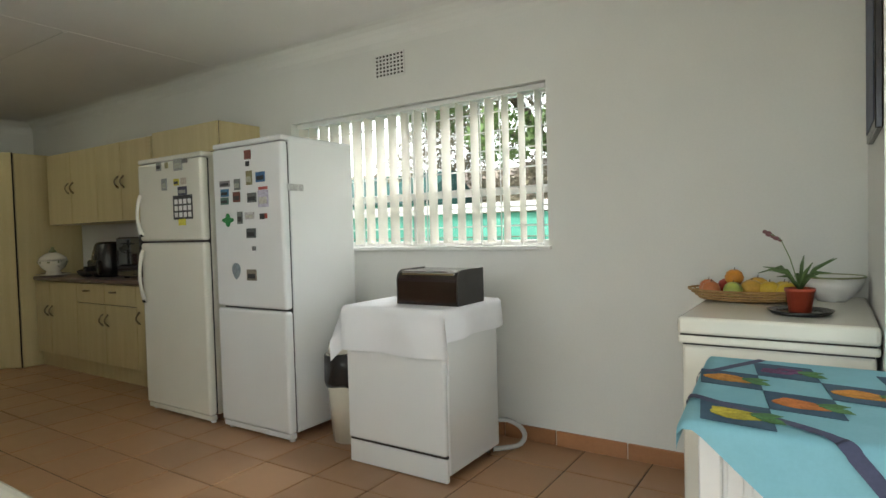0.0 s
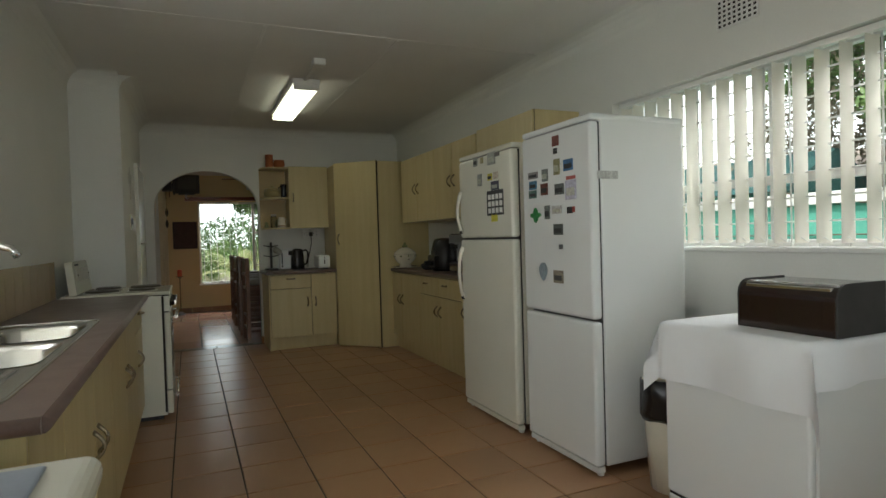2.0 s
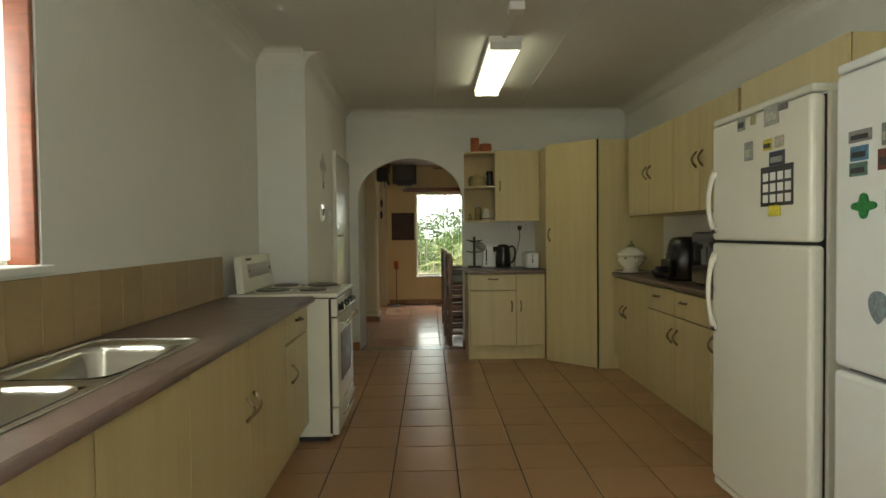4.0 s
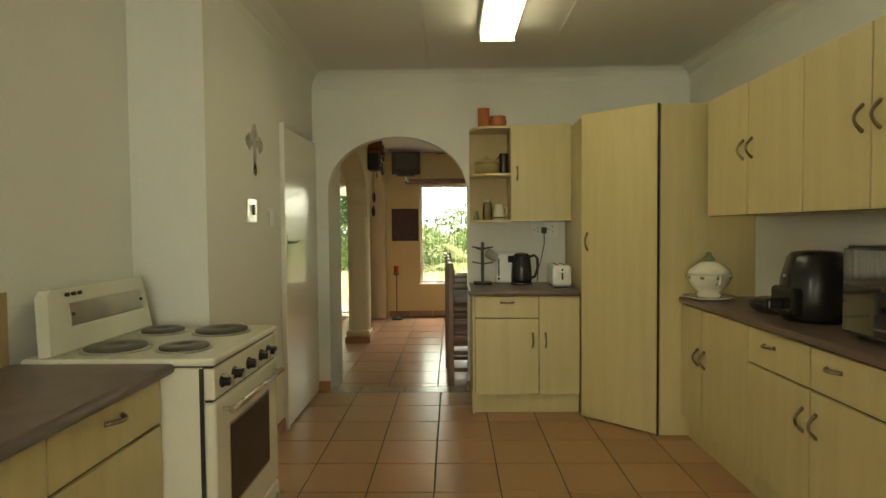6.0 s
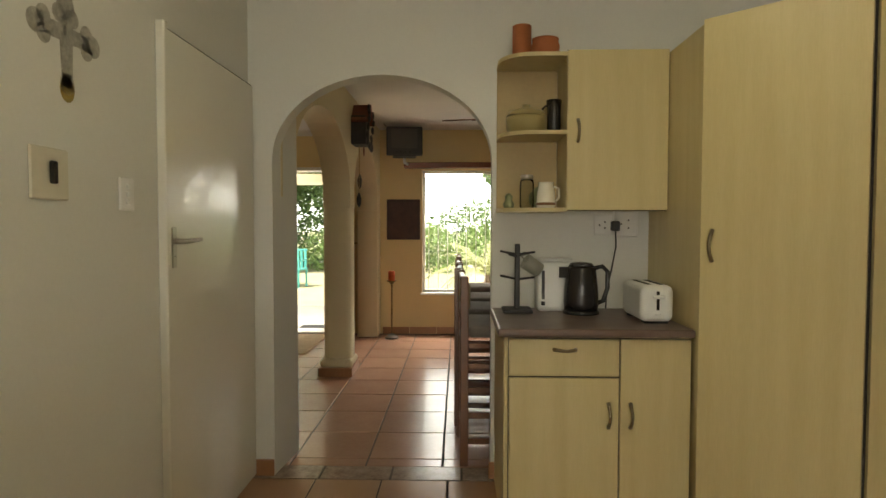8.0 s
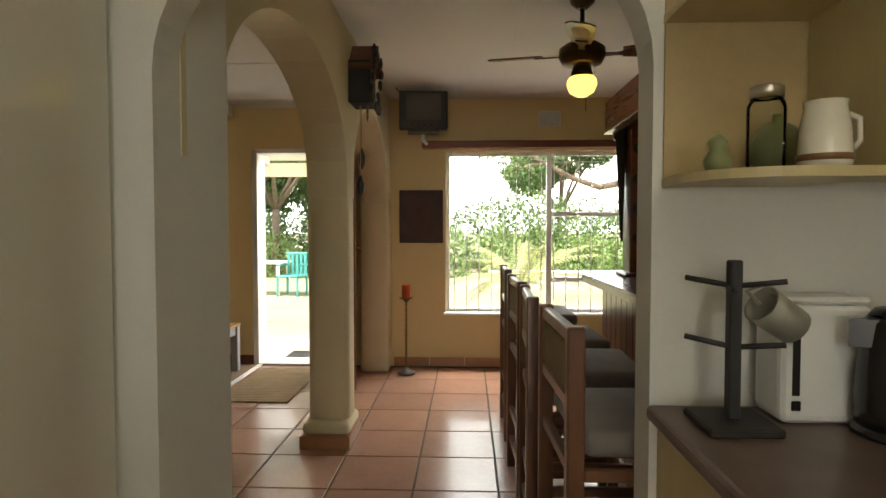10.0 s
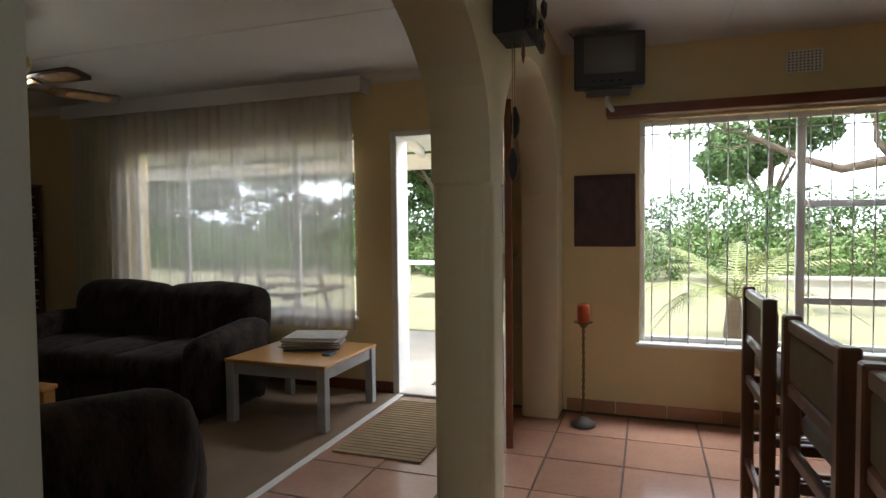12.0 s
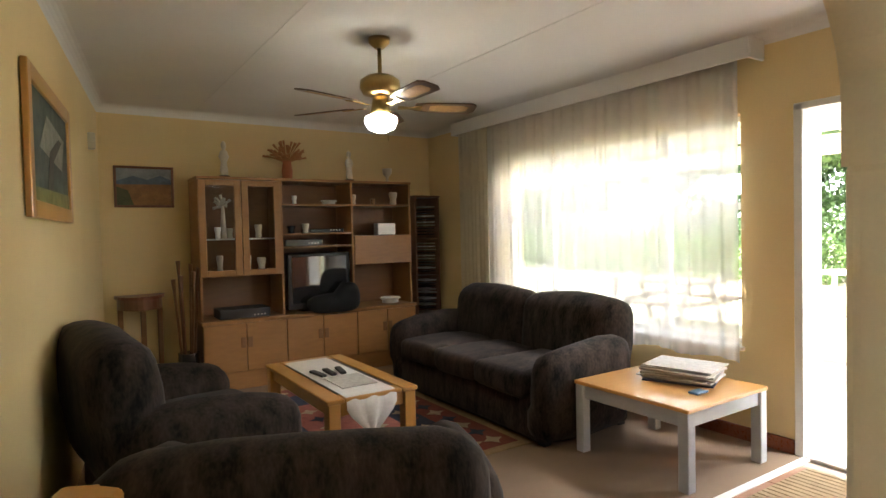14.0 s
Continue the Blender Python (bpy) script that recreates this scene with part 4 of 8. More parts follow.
# dishwasher with cloth and bread bin
t = thing("dishwasher", "white dishwasher standing by the wall", "dishwasher")
DX0, DX1, DY0, DY1 = -2.877, -2.247, 2.446, 2.98
bx("body", t, ENAMEL, (DX0, DY0 + 0.03, 0.035), (DX1, DY1, 0.845), 0.008, 2)
bx("door", t, ENAMEL, (DX0, DY0, 0.135), (DX1 - 0.004, DY0 + 0.034, 0.84), 0.012, 3)
bx("door_gap", t, GAP, (DX0 + 0.004, DY0 + 0.012, 0.122), (DX1 - 0.006, DY0 + 0.03, 0.136), 0)
bx("kick_panel", t, ENAMEL, (DX0, DY0 + 0.006, 0.002), (DX1 - 0.004, DY0 + 0.034, 0.122), 0.006)
for x in (DX0 + 0.05, DX1 - 0.05):
    for y in (DY0 + 0.06, DY1 - 0.06):
        turned("foot", t, RUBBER, [(0.02, 0), (0.02, 0.04)], (x, y, 0), 10)

# ---- kitchen lights and fittings ----
t = thing("fluorescent_light", "white ceiling fluorescent light with a glowing diffuser", "ceiling light")
bx("housing", t, FRAME_W, (-7.30, 1.47, KH - 0.045), (-5.95, 1.70, KH), 0.006)
bx("diffuser", t, TUBE, (-7.285, 1.485, KH - 0.092), (-5.965, 1.685, KH - 0.045), 0.012, 2, "lit yellowish diffuser")
for x in (-7.295, -5.965):
    bx("end_cap", t, FRAME_W, (x, 1.478, KH - 0.096), (x + 0.012 if x > -6 else x - 0.0 + 0.01, 1.692, KH - 0.004), 0.003)
t = thing("starter_box", "small white ceiling box on a cable duct", "ceiling fitting")
bx("box", t, FRAME_W, (-5.46, 1.53, KH - 0.05), (-5.36, 1.62, KH - 0.001), 0.006)
bx("duct", t, FRAME_W, (-5.95, 1.56, KH - 0.02), (-5.46, 1.59, KH - 0.001), 0.003)


def air_brick(name, label, axis, face, u0, u1, z0, z1, n, m, out):
    """A pierced ventilation plate."""
    t = thing(name, label, "vent")
    def bb(nm, mat, ua, ub, za, zb, d0, d1):
        return bx(nm, t, mat, (ua, face + out * d0, za), (ub, face + out * d1, zb), 0.001) if axis == "x" else bx(nm, t, mat, (face + out * d0, ua, za), (face + out * d1, ub, zb), 0.001)
    bb("backing", GAP, u0, u1, z0, z1, 0.0005, 0.003)
    for k in range(n + 1):
        u = u0 + (u1 - u0) * k / n
        bb("upright", FRAME_W, u - 0.005, u + 0.005, z0, z1, 0.003, 0.010)
    for k in range(m + 1):
        z = z0 + (z1 - z0) * k / m
        bb("crosspiece", FRAME_W, u0 - 0.005, u1 + 0.005, z - 0.005, z + 0.005, 0.003, 0.009)


air_brick("wall_vent", "white pierced air vent high on the wall", "x", YR, -3.23, -2.995, 2.255, 2.40, 8, 6, -1)
air_brick("wall_vent", "cream pierced air vent above the dining window", "y", XW, 1.655, 1.84, 2.2, 2.325, 9, 7, 1)

# cross, thermostat, switches on the door wall
t = thing("wall_cross", "mottled silver-white ceramic cross hanging on the wall", "cross")
CR = paint("mottled_silver", (0.52, 0.50, 0.44), 0.3, vary=0.16, scale=40, bump=0.5, metal=0.3)
b = bmesh.new()
at = pose(-6.955, YD + 0.001, 1.64, 90, 0, 180)


def lobe(bm, cx, cy, rx, ry, deep, n=16):
    """A rounded boss of the cross."""
    plate(bm, [(cx + rx * math.cos(2 * math.pi * k / n), cy + ry * math.sin(2 * math.pi * k / n)) for k in range(n)], deep, at @ pose(0, 0, -deep))


for cx, cy, r in ((0, 0.262, 0.036), (-0.028, 0.235, 0.026), (0.028, 0.235, 0.026), (-0.118, 0.185, 0.032), (-0.088, 0.21, 0.026), (-0.088, 0.162, 0.026), (0.118, 0.185, 0.032), (0.088, 0.21, 0.026), (0.088, 0.162, 0.026), (0, 0.05, 0.03)):
    bo = bmesh.new()
    lobe(bo, cx, cy, r, r, 0.018)
    part("boss", bo, CR, t)
plate(b, [(-0.022, 0.04), (0.022, 0.04), (0.03, 0.25), (-0.03, 0.25)], 0.021, at @ pose(0, 0, -0.021))
plate(b, [(-0.1, 0.163), (0.1, 0.163), (0.1, 0.207), (-0.1, 0.207)], 0.0205, at @ pose(0, 0, -0.0205))
part("cross_body", b, CR, t)
b = bmesh.new()
lobe(b, 0, 0.036, 0.03, 0.036, 0.03)
part("water_bowl", b, paint("polished_gilt", (0.62, 0.48, 0.16), 0.15, metal=0.8), t, "shiny gilt bowl at the cross's foot")
t = thing("wall_switch", "cream cooker isolator switch with a black toggle", "switch")
bx("plate", t, PORCELAIN, (-6.94, YD + 0.0005, 1.37), (-6.795, YD + 0.010, 1.507), 0.004)
bx("toggle", t, BLACK, (-6.882, YD + 0.010, 1.412), (-6.86, YD + 0.022, 1.472), 0.003)
t = thing("wall_switch", "narrow white light switch with three rockers", "switch")
bx("plate", t, FRAME_W, (-7.265, YD + 0.0005, 1.35), (-7.185, YD + 0.008, 1.457), 0.003)
for k in range(3):
    bx("rocker", t, MELAMINE, (-7.233, YD + 0.008, 1.37 + 0.025 * k), (-7.215, YD + 0.014, 1.387 + 0.025 * k), 0.003)


def socket(y0, y1, z0, z1):
    t = thing("wall_socket", "white double wall socket behind the kettle", "socket", group="sockets")
    bx("plate", t, FRAME_W, (XA + 0.0005, y0, z0), (XA + 0.010, y1, z1), 0.003)
    for dy, dz in ((0.3, 0.5), (0.6, 0.35), (0.6, 0.65)):
        yy, zz = y0 + (y1 - y0) * dy, z0 + (z1 - z0) * dz
        bx("pin_hole", t, GAP, (XA + 0.010, yy - 0.004, zz - 0.004), (XA + 0.0107, yy + 0.004, zz + 0.004), 0)
    return t


socket(1.93, 2.02, 1.26, 1.36)
socket(2.03, 2.15, 1.25, 1.38)
t = thing("plug", "black plug with a cable to the kettle", "plug")
bx("body", t, BLACK_MATT, (XA + 0.011, 2.01, 1.28), (XA + 0.055, 2.05, 1.33), 0.008, 2)
rod("cable", t, BLACK_MATT, [(XA + 0.04, 2.03, 1.285), (XA + 0.05, 2.03, 1.2), (XA + 0.08, 2.0, 1.08), (XA + 0.12, 1.97, 1.0), (XA + 0.14, 1.96, 0.905)], 0.004, 6)

# ---- on the kettle counter ----
ZC = 0.8885
t = thing("electric_kettle", "black plastic cordless kettle on its base", "kettle", (-8.16, 1.83, ZC))
turned("base", t, BLACK, [(0.085, 0), (0.085, 0.012), (0.075, 0.02)], seg=24)
turned("jug", t, BLACK, [(0.078, 0.021), (0.082, 0.05), (0.078, 0.13), (0.068, 0.215), (0.06, 0.225)], seg=24)
turned("lid", t, BLACK, [(0.06, 0.226), (0.05, 0.24), (0.018, 0.246)], seg=24)
rod("handle", t, BLACK, [(0, 0.06, 0.215), (0, 0.10, 0.225), (0, 0.125, 0.2), (0, 0.125, 0.12), (0, 0.105, 0.06), (0, 0.08, 0.05)], 0.011, 8)
b = bmesh.new()
prism(b, [(-0.02, -0.055), (0.0, -0.105), (0.02, -0.055)], 0.17, 0.222)
part("spout", b, BLACK, t)
t = thing("toaster", "white plastic two-slice toaster beside the kettle", "toaster", (-7.99, 2.09, ZC), 0)
b = bmesh.new()
box(b, -0.16, -0.07, 0.008, 0.14, 0.07, 0.165, 0.03, 4)
part("body", b, MELAMINE, t)
bx("slot", t, GAP, (-0.12, -0.035, 0.1645), (0.1, -0.015, 0.1665), 0)
bx("slot", t, GAP, (-0.12, 0.015, 0.1645), (0.1, 0.035, 0.1665), 0)
bx("lever_slot", t, GAP, (0.1395, -0.006, 0.06), (0.1412, 0.006, 0.14), 0)
bx("lever", t, MELAMINE, (0.14, -0.025, 0.11), (0.165, 0.025, 0.125), 0.005)
turned("dial", t, MELAMINE, [(0.012, 0), (0.012, 0.004)], (0.1405, 0, 0.04), 12)
for x in (-0.12, 0.1):
    bx("foot", t, BLACK_MATT, (x - 0.02, -0.05, 0), (x + 0.02, 0.05, 0.009), 0)
t = thing("coffee_grinder", "white upright appliance behind the kettle", "appliance", (-8.27, 1.72, ZC))
b = bmesh.new()
box(b, -0.06, -0.09, 0, 0.06, 0.09, 0.24, 0.02, 3)
part("body", b, MELAMINE, t)
bx("lid", t, MELAMINE, (-0.055, -0.085, 0.241), (0.055, 0.085, 0.255), 0.006)
bx("slot", t, BLACK, (0.0595, -0.07, 0.06), (0.061, -0.055, 0.2), 0)
bx("button", t, BLACK, (0.0595, -0.072, 0.03), (0.064, -0.053, 0.05), 0.002)
t = thing("mug_tree", "dark wooden mug tree with one grey mug", "mug stand", (-8.20, 1.53, ZC))
bx("foot", t, BLACK_MATT, (-0.07, -0.07, 0), (0.07, 0.07, 0.018), 0.004)
bx("post", t, BLACK_MATT, (-0.012, -0.012, 0.018), (0.012, 0.012, 0.33), 0.003)
for k, (a, z) in enumerate(((0, 0.16), (180, 0.16), (90, 0.27), (270, 0.27), (0, 0.28), (180, 0.28))):
    d_ = Vector((math.cos(radians(a + 60)), math.sin(radians(a + 60)), 0))
    rod("peg", t, BLACK_MATT, [Vector((0, 0, z)) + d_ * 0.01, Vector((0, 0, z + 0.012)) + d_ * 0.09], 0.006, 6)
m = thing("mug", "grey ceramic mug hanging from a peg", "mug", (-8.17, 1.60, ZC + 0.225), 0)
MUGC = paint("grey_stoneware", (0.30, 0.29, 0.24), 0.3)
b = bmesh.new()
lathe(b, [(0.03, -0.045), (0.036, -0.04), (0.038, 0.045), (0.034, 0.045), (0.032, -0.035), (0.005, -0.037)], 18)
c_ = part("cup", b, MUGC, m)
c_.matrix_basis = pose(0, 0, 0, 55, 20, 0)
hd = rod("ear", m, MUGC, [(-0.01, -0.03, 0.02), (-0.02, -0.05, 0.045), (-0.02, -0.02, 0.058), (-0.01, 0.0, 0.035)], 0.005, 6)
# on the corner shelf
t = thing("casserole", "olive stoneware casserole with lid on the shelf", "pot", (-8.21, 1.57, 1.7445))
turned("pot", t, paint("olive_stoneware", (0.36, 0.29, 0.12), 0.35), [(0.07, 0), (0.095, 0.02), (0.1, 0.06), (0.095, 0.085)], seg=24)
turned("lid", t, paint("olive_lid", (0.38, 0.31, 0.14), 0.35), [(0.097, 0.086), (0.08, 0.11), (0.03, 0.122), (0.018, 0.125), (0.02, 0.14), (0.01, 0.143)], seg=24)
t = thing("black_jug", "black enamel jug on the shelf", "jug", (-8.2, 1.70, 1.7445))
turned("body", t, BLACK, [(0.03, 0), (0.034, 0.03), (0.032, 0.1), (0.037, 0.16), (0.034, 0.16)], seg=16)
rod("handle", t, BLACK, [(0, -0.03, 0.14), (0, -0.055, 0.12), (0, -0.05, 0.07), (0, -0.033, 0.05)], 0.005, 6)
t = thing("glass_jar", "tall glass storage jar on the bottom shelf", "jar", (-8.17, 1.57, 1.3895))
turned("jar", t, clear_glass("jar_glass", tint=(0.85, 0.86, 0.82)), [(0.032, 0), (0.034, 0.01), (0.034, 0.12), (0.028, 0.135)], seg=16)
turned("lid", t, NICKEL, [(0.03, 0.136), (0.03, 0.155), (0.026, 0.158)], seg=16)
t = thing("milk_jug", "cream ceramic jug with a brown band", "jug", (-8.13, 1.655, 1.3895))
turned("body", t, PORCELAIN, [(0.042, 0), (0.046, 0.01), (0.042, 0.07), (0.034, 0.11), (0.036, 0.12), (0.03, 0.12)], seg=18)
turned("band", t, paint("brown_glaze", (0.22, 0.11, 0.05), 0.3), [(0.0467, 0.012), (0.0462, 0.024)], seg=18)
rod("handle", t, PORCELAIN, [(0, 0.035, 0.1), (0, 0.06, 0.09), (0, 0.062, 0.05), (0, 0.044, 0.03)], 0.006, 6)
t = thing("teapot", "small dark teapot at the back of the shelf", "teapot", (-8.28, 1.65, 1.3895))
turned("body", t, GREENPAINT, [(0.03, 0), (0.055, 0.03), (0.055, 0.07), (0.03, 0.1), (0.012, 0.11), (0.012, 0.125)], seg=16)
t = thing("trinket", "small greenish ornament on the bottom shelf", "ornament", (-8.18, 1.485, 1.3895))
turned("body", t, GREENPAINT, [(0.022, 0), (0.027, 0.02), (0.015, 0.04), (0.02, 0.055), (0.008, 0.07)], seg=12)
t = thing("clay_beaker", "tall terracotta beaker on top of the shelves", "pot", (-8.20, 1.545, 2.0995))
turned("body", t, TERRACOTTA, [(0.042, 0), (0.045, 0.004), (0.045, 0.155), (0.041, 0.155), (0.04, 0.01)], seg=20)
t = thing("clay_bowl", "round terracotta bowl on top of the shelves", "bowl", (-8.19, 1.655, 2.0995))
turned("body", t, TERRACOTTA, [(0.045, 0), (0.066, 0.03), (0.068, 0.055), (0.06, 0.08), (0.064, 0.09), (0.055, 0.088)], seg=20)

# ---- on the window-side worktop ----
t = thing("soup_tureen", "cream porcelain soup tureen on a plate", "tureen", (-7.15, 2.84, ZC))
turned("plate", t, PORCELAIN, [(0.08, 0), (0.11, 0.006), (0.148, 0.018), (0.146, 0.022), (0.10, 0.012)], seg=28)
turned("bowl", t, PORCELAIN, [(0.065, 0.014), (0.07, 0.03), (0.06, 0.045), (0.10, 0.08), (0.125, 0.125), (0.128, 0.15), (0.118, 0.155)], seg=28)
lid = turned("lid", t, PORCELAIN, [(0.126, 0.156), (0.115, 0.18), (0.07, 0.215), (0.035, 0.23)], seg=28)
turned("lid_knob", lid, GREENPAINT, [(0.03, 0.228), (0.036, 0.24), (0.024, 0.255), (0.012, 0.268), (0.018, 0.275), (0.006, 0.285)], seg=12, label="green leaf-shaped lid knob")
for s in (-1, 1):
    rod("handle", t, PORCELAIN, [(0.118 * s, 0, 0.145), (0.155 * s, 0, 0.15), (0.155 * s, 0, 0.115), (0.108 * s, 0, 0.095)], 0.008, 8)
for k in range(9):
    a = 2 * math.pi * k / 9
    b = bmesh.new()
    box(b, -0.012, -0.003, -0.008, 0.012, 0.003, 0.008, 0.002)
    p = part("leaf_relief", b, GREENPAINT, t, "painted green leaf relief")
    p.matrix_basis = pose(0.128 * math.cos(a), 0.128 * math.sin(a), 0.135, 0, 0, math.degrees(a) + 90)
t = thing("frying_pan", "black lidded electric pan on the worktop", "pan", (-6.60, 2.98, ZC))
turned("pan", t, BLACK_MATT, [(0.12, 0), (0.15, 0.02), (0.16, 0.05), (0.155, 0.055)], seg=28)
turned("lid", t, BLACK, [(0.157, 0.056), (0.12, 0.072), (0.03, 0.08)], seg=28)
rod("handle", t, BLACK, [(0.155, -0.02, 0.045), (0.25, -0.06, 0.055), (0.31, -0.08, 0.06)], [0.012, 0.014, 0.012], 8)
t = thing("air_fryer", "glossy black air fryer on the worktop", "air fryer", (-6.34, 2.98, ZC))
b = bmesh.new()
lathe(b, [(0.13, 0), (0.148, 0.02), (0.152, 0.1), (0.145, 0.2), (0.12, 0.295), (0.10, 0.318), (0.05, 0.325)], 28)
part("body", b, BLACK, t, soft=True)
bx("drawer", t, BLACK, (-0.095, -0.162, 0.03), (0.095, -0.10, 0.16), 0.02, 3)
bx("drawer_handle", t, BLACK, (-0.022, -0.232, 0.055), (0.022, -0.157, 0.105), 0.012, 2)
bx("button", t, CHROME, (-0.01, -0.149, 0.2), (0.01, -0.12, 0.215), 0.003)
t = thing("microwave_oven", "black microwave oven with a mirror-glass door", "microwave")
MX0, MX1 = -5.95, -5.44
bx("body", t, BLACK_MATT, (MX0, 2.86, ZC + 0.012), (MX1, YR - 0.03, ZC + 0.36), 0.008, 2)
bx("door", t, material("dark_mirror_glass", (0.03, 0.03, 0.032), 0.03, 0.05, 5, spec=1.0, coat=1.0), (MX0 + 0.004, 2.842, ZC + 0.02), (MX1 - 0.13, 2.859, ZC + 0.352), 0.004)
bx("control_panel", t, BLACK, (MX1 - 0.128, 2.842, ZC + 0.02), (MX1 - 0.004, 2.859, ZC + 0.352), 0.004)
for k in range(4):
    for j in range(3):
        bx("button", t, BLACK_MATT, (MX1 - 0.11 + 0.035 * j, 2.839, ZC + 0.08 + 0.04 * k), (MX1 - 0.085 + 0.035 * j, 2.842, ZC + 0.105 + 0.04 * k), 0.001)
for x in (MX0 + 0.05, MX1 - 0.05):
    for y in (2.9, 3.1):
        bx("foot", t, RUBBER, (x - 0.015, y - 0.015, ZC), (x + 0.015, y + 0.015, ZC + 0.013), 0)

# ---- dishwasher's cloth, bread bin, bin and hose ----
def draped(name, label, x0, x1, y0, y1, z, hang, mat, wave=0.012, corner=0.13, nx=26, lift=0.003, cat="cloth"):
    """A cloth over a box: flat on top, hanging over three sides and pointed at its corners. hang: (front, right, left)."""
    b = bmesh.new()
    hf, hr, hl = hang
    n = 40
    us = [(-hl + (x1 - x0 + hl + hr) * i / n) for i in range(n + 1)]
    vs = [(-hf + (y1 - y0 + hf) * j / n) for j in range(n + 1)]
    W_ = x1 - x0
    grid = []
    for v in vs:
        row = []
        for u in us:
            dx = max(0, u - W_) - max(0, -u)
            over_x, over_y = abs(dx), max(0, -v)
            x = min(max(u, 0), W_) + x0
            y = max(v, 0) + y0
            zz = z + lift
            drop = over_x + over_y
            if over_x > 0 and over_y > 0:
                m_ = max(over_x, over_y)
                k = min(over_x, over_y)
                zz -= m_ + 0.55 * k
                x += (1 if dx > 0 else -1) * (0.006 + 0.42 * k)
                y -= 0.006 + 0.42 * k
            elif over_x > 0:
                zz -= over_x
                x += (1 if dx > 0 else -1) * (0.006 + wave * min(1, over_x * 8) * (1 + math.sin(v * 17)) * 0.5)
            elif over_y > 0:
                zz -= over_y
                y -= 0.006 + wave * min(1, over_y * 8) * (1 + math.sin(u * 15 + 1)) * 0.5
            zz += 0.0012 * noise.noise((u * 9, v * 9, 0.3))
            row.append(b.verts.new((x, y, zz)))
        grid.append(row)
    for j in range(n):
        for i in range(n):
            f = b.faces.new((grid[j][i], grid[j][i + 1], grid[j + 1][i + 1], grid[j + 1][i]))
            f.smooth = True
    return tagged(part(name, b, mat, soft=True), label, cat)


draped("table_cloth", "white cotton cloth draped over the dishwasher", DX0 - 0.005, DX1 + 0.005, DY0 - 0.002, DY1 + 0.03, 0.846, (0.235, 0.15, 0.12), LINEN, 0.03)
t = thing("bread_bin", "dark brown roll-top bread bin on the cloth", "bread bin")
b = bmesh.new()
BX0, BX1, BY0, BY1, BZ0 = -2.62, -2.25, 2.58, 2.84, 0.8505
prof = [(BY0, 0), (BY1, 0), (BY1, 0.175)] + [(BY0 + 0.055 - 0.055 * math.sin(a), 0.12 + 0.055 * math.cos(a)) for a in (math.pi / 2 * k / 6 for k in range(7))]
lo = [b.verts.new((BX0, y, BZ0 + z)) for y, z in prof]
hi = [b.verts.new((BX1, y, BZ0 + z)) for y, z in prof]
b.faces.new(lo[::-1]); b.faces.new(hi)
for k in range(len(prof)):
    b.faces.new((lo[k], lo[(k + 1) % len(prof)], hi[(k + 1) % len(prof)], hi[k]))
bmesh.ops.bevel(b, geom=[e for e in b.edges if abs(e.verts[0].co.x - e.verts[1].co.x) < 1e-4], offset=0.003, segments=1, affect="EDGES")
part("body", b, paint("dark_brown_gloss", (0.022, 0.011, 0.008), 0.2, coat=0.4), t)
bx("pull_strip", t, CHROME, (BX0 + 0.02, BY0 + 0.012, BZ0 + 0.148), (BX1 - 0.02, BY0 + 0.03, BZ0 + 0.166), 0.004)
for x in (BX0 - 0.006, BX1):
    b = bmesh.new()
    pr = [(y, z) for y, z in prof]
    lo = [b.verts.new((x, y, BZ0 + z * 1.03)) for y, z in pr]
    hi = [b.verts.new((x + 0.006, y, BZ0 + z * 1.03)) for y, z in pr]
    b.faces.new(lo[::-1]); b.faces.new(hi)
    for k in range(len(pr)):
        b.faces.new((lo[k], lo[(k + 1) % len(pr)], hi[(k + 1) % len(pr)], hi[k]))
    part("end_panel", b, BLACK_MATT, t)
t = thing("pedal_bin", "cream plastic bin with a black bag over its rim", "bin", (-3.11, 2.72, 0))
turned("tub", t, PORCELAIN, [(0.11, 0), (0.13, 0.25), (0.14, 0.52), (0.13, 0.52)], seg=20)
b = bmesh.new()
lathe(b, [(0.142, 0.33), (0.158, 0.36), (0.147, 0.45), (0.146, 0.525), (0.12, 0.53)], 22)
for v in b.verts:
    v.co += Vector((noise.noise(v.co * 14), noise.noise(v.co * 14 + Vector((5, 0, 0))), noise.noise(v.co * 9) * 1.6)) * 0.013
part("bin_bag", b, BLACK, t, "black plastic bin bag")
turned("lid", t, PORCELAIN, [(0.13, 0.53), (0.12, 0.58), (0.05, 0.63)], seg=20)
t = thing("drain_hose", "grey ribbed drain hose curling behind the dishwasher", "hose")
hp = [(-2.30, 2.985, 0.2), (-2.26, 2.985, 0.17), (-2.2, 3.0, 0.17), (-2.145, 3.03, 0.135), (-2.125, 3.05, 0.08), (-2.15, 3.03, 0.032), (-2.21, 2.98, 0.02), (-2.27, 2.93, 0.018)]
b = bmesh.new()
fine_pts = []
for k in range(len(hp) - 1):
    for q in range(6):
        p0, p1, p2, p3 = (Vector(hp[max(0, min(len(hp) - 1, i))]) for i in (k - 1, k, k + 1, k + 2))
        u = q / 6
        fine_pts.append(0.5 * (2 * p1 + (p2 - p0) * u + (2 * p0 - 5 * p1 + 4 * p2 - p3) * u * u + (3 * p1 - p0 - 3 * p2 + p3) * u ** 3))
tube(b, fine_pts, [0.013 + 0.0015 * (i % 2) for i in range(len(fine_pts))], 8)
part("hose", b, paint("grey_plastic", (0.45, 0.46, 0.45), 0.5), t)

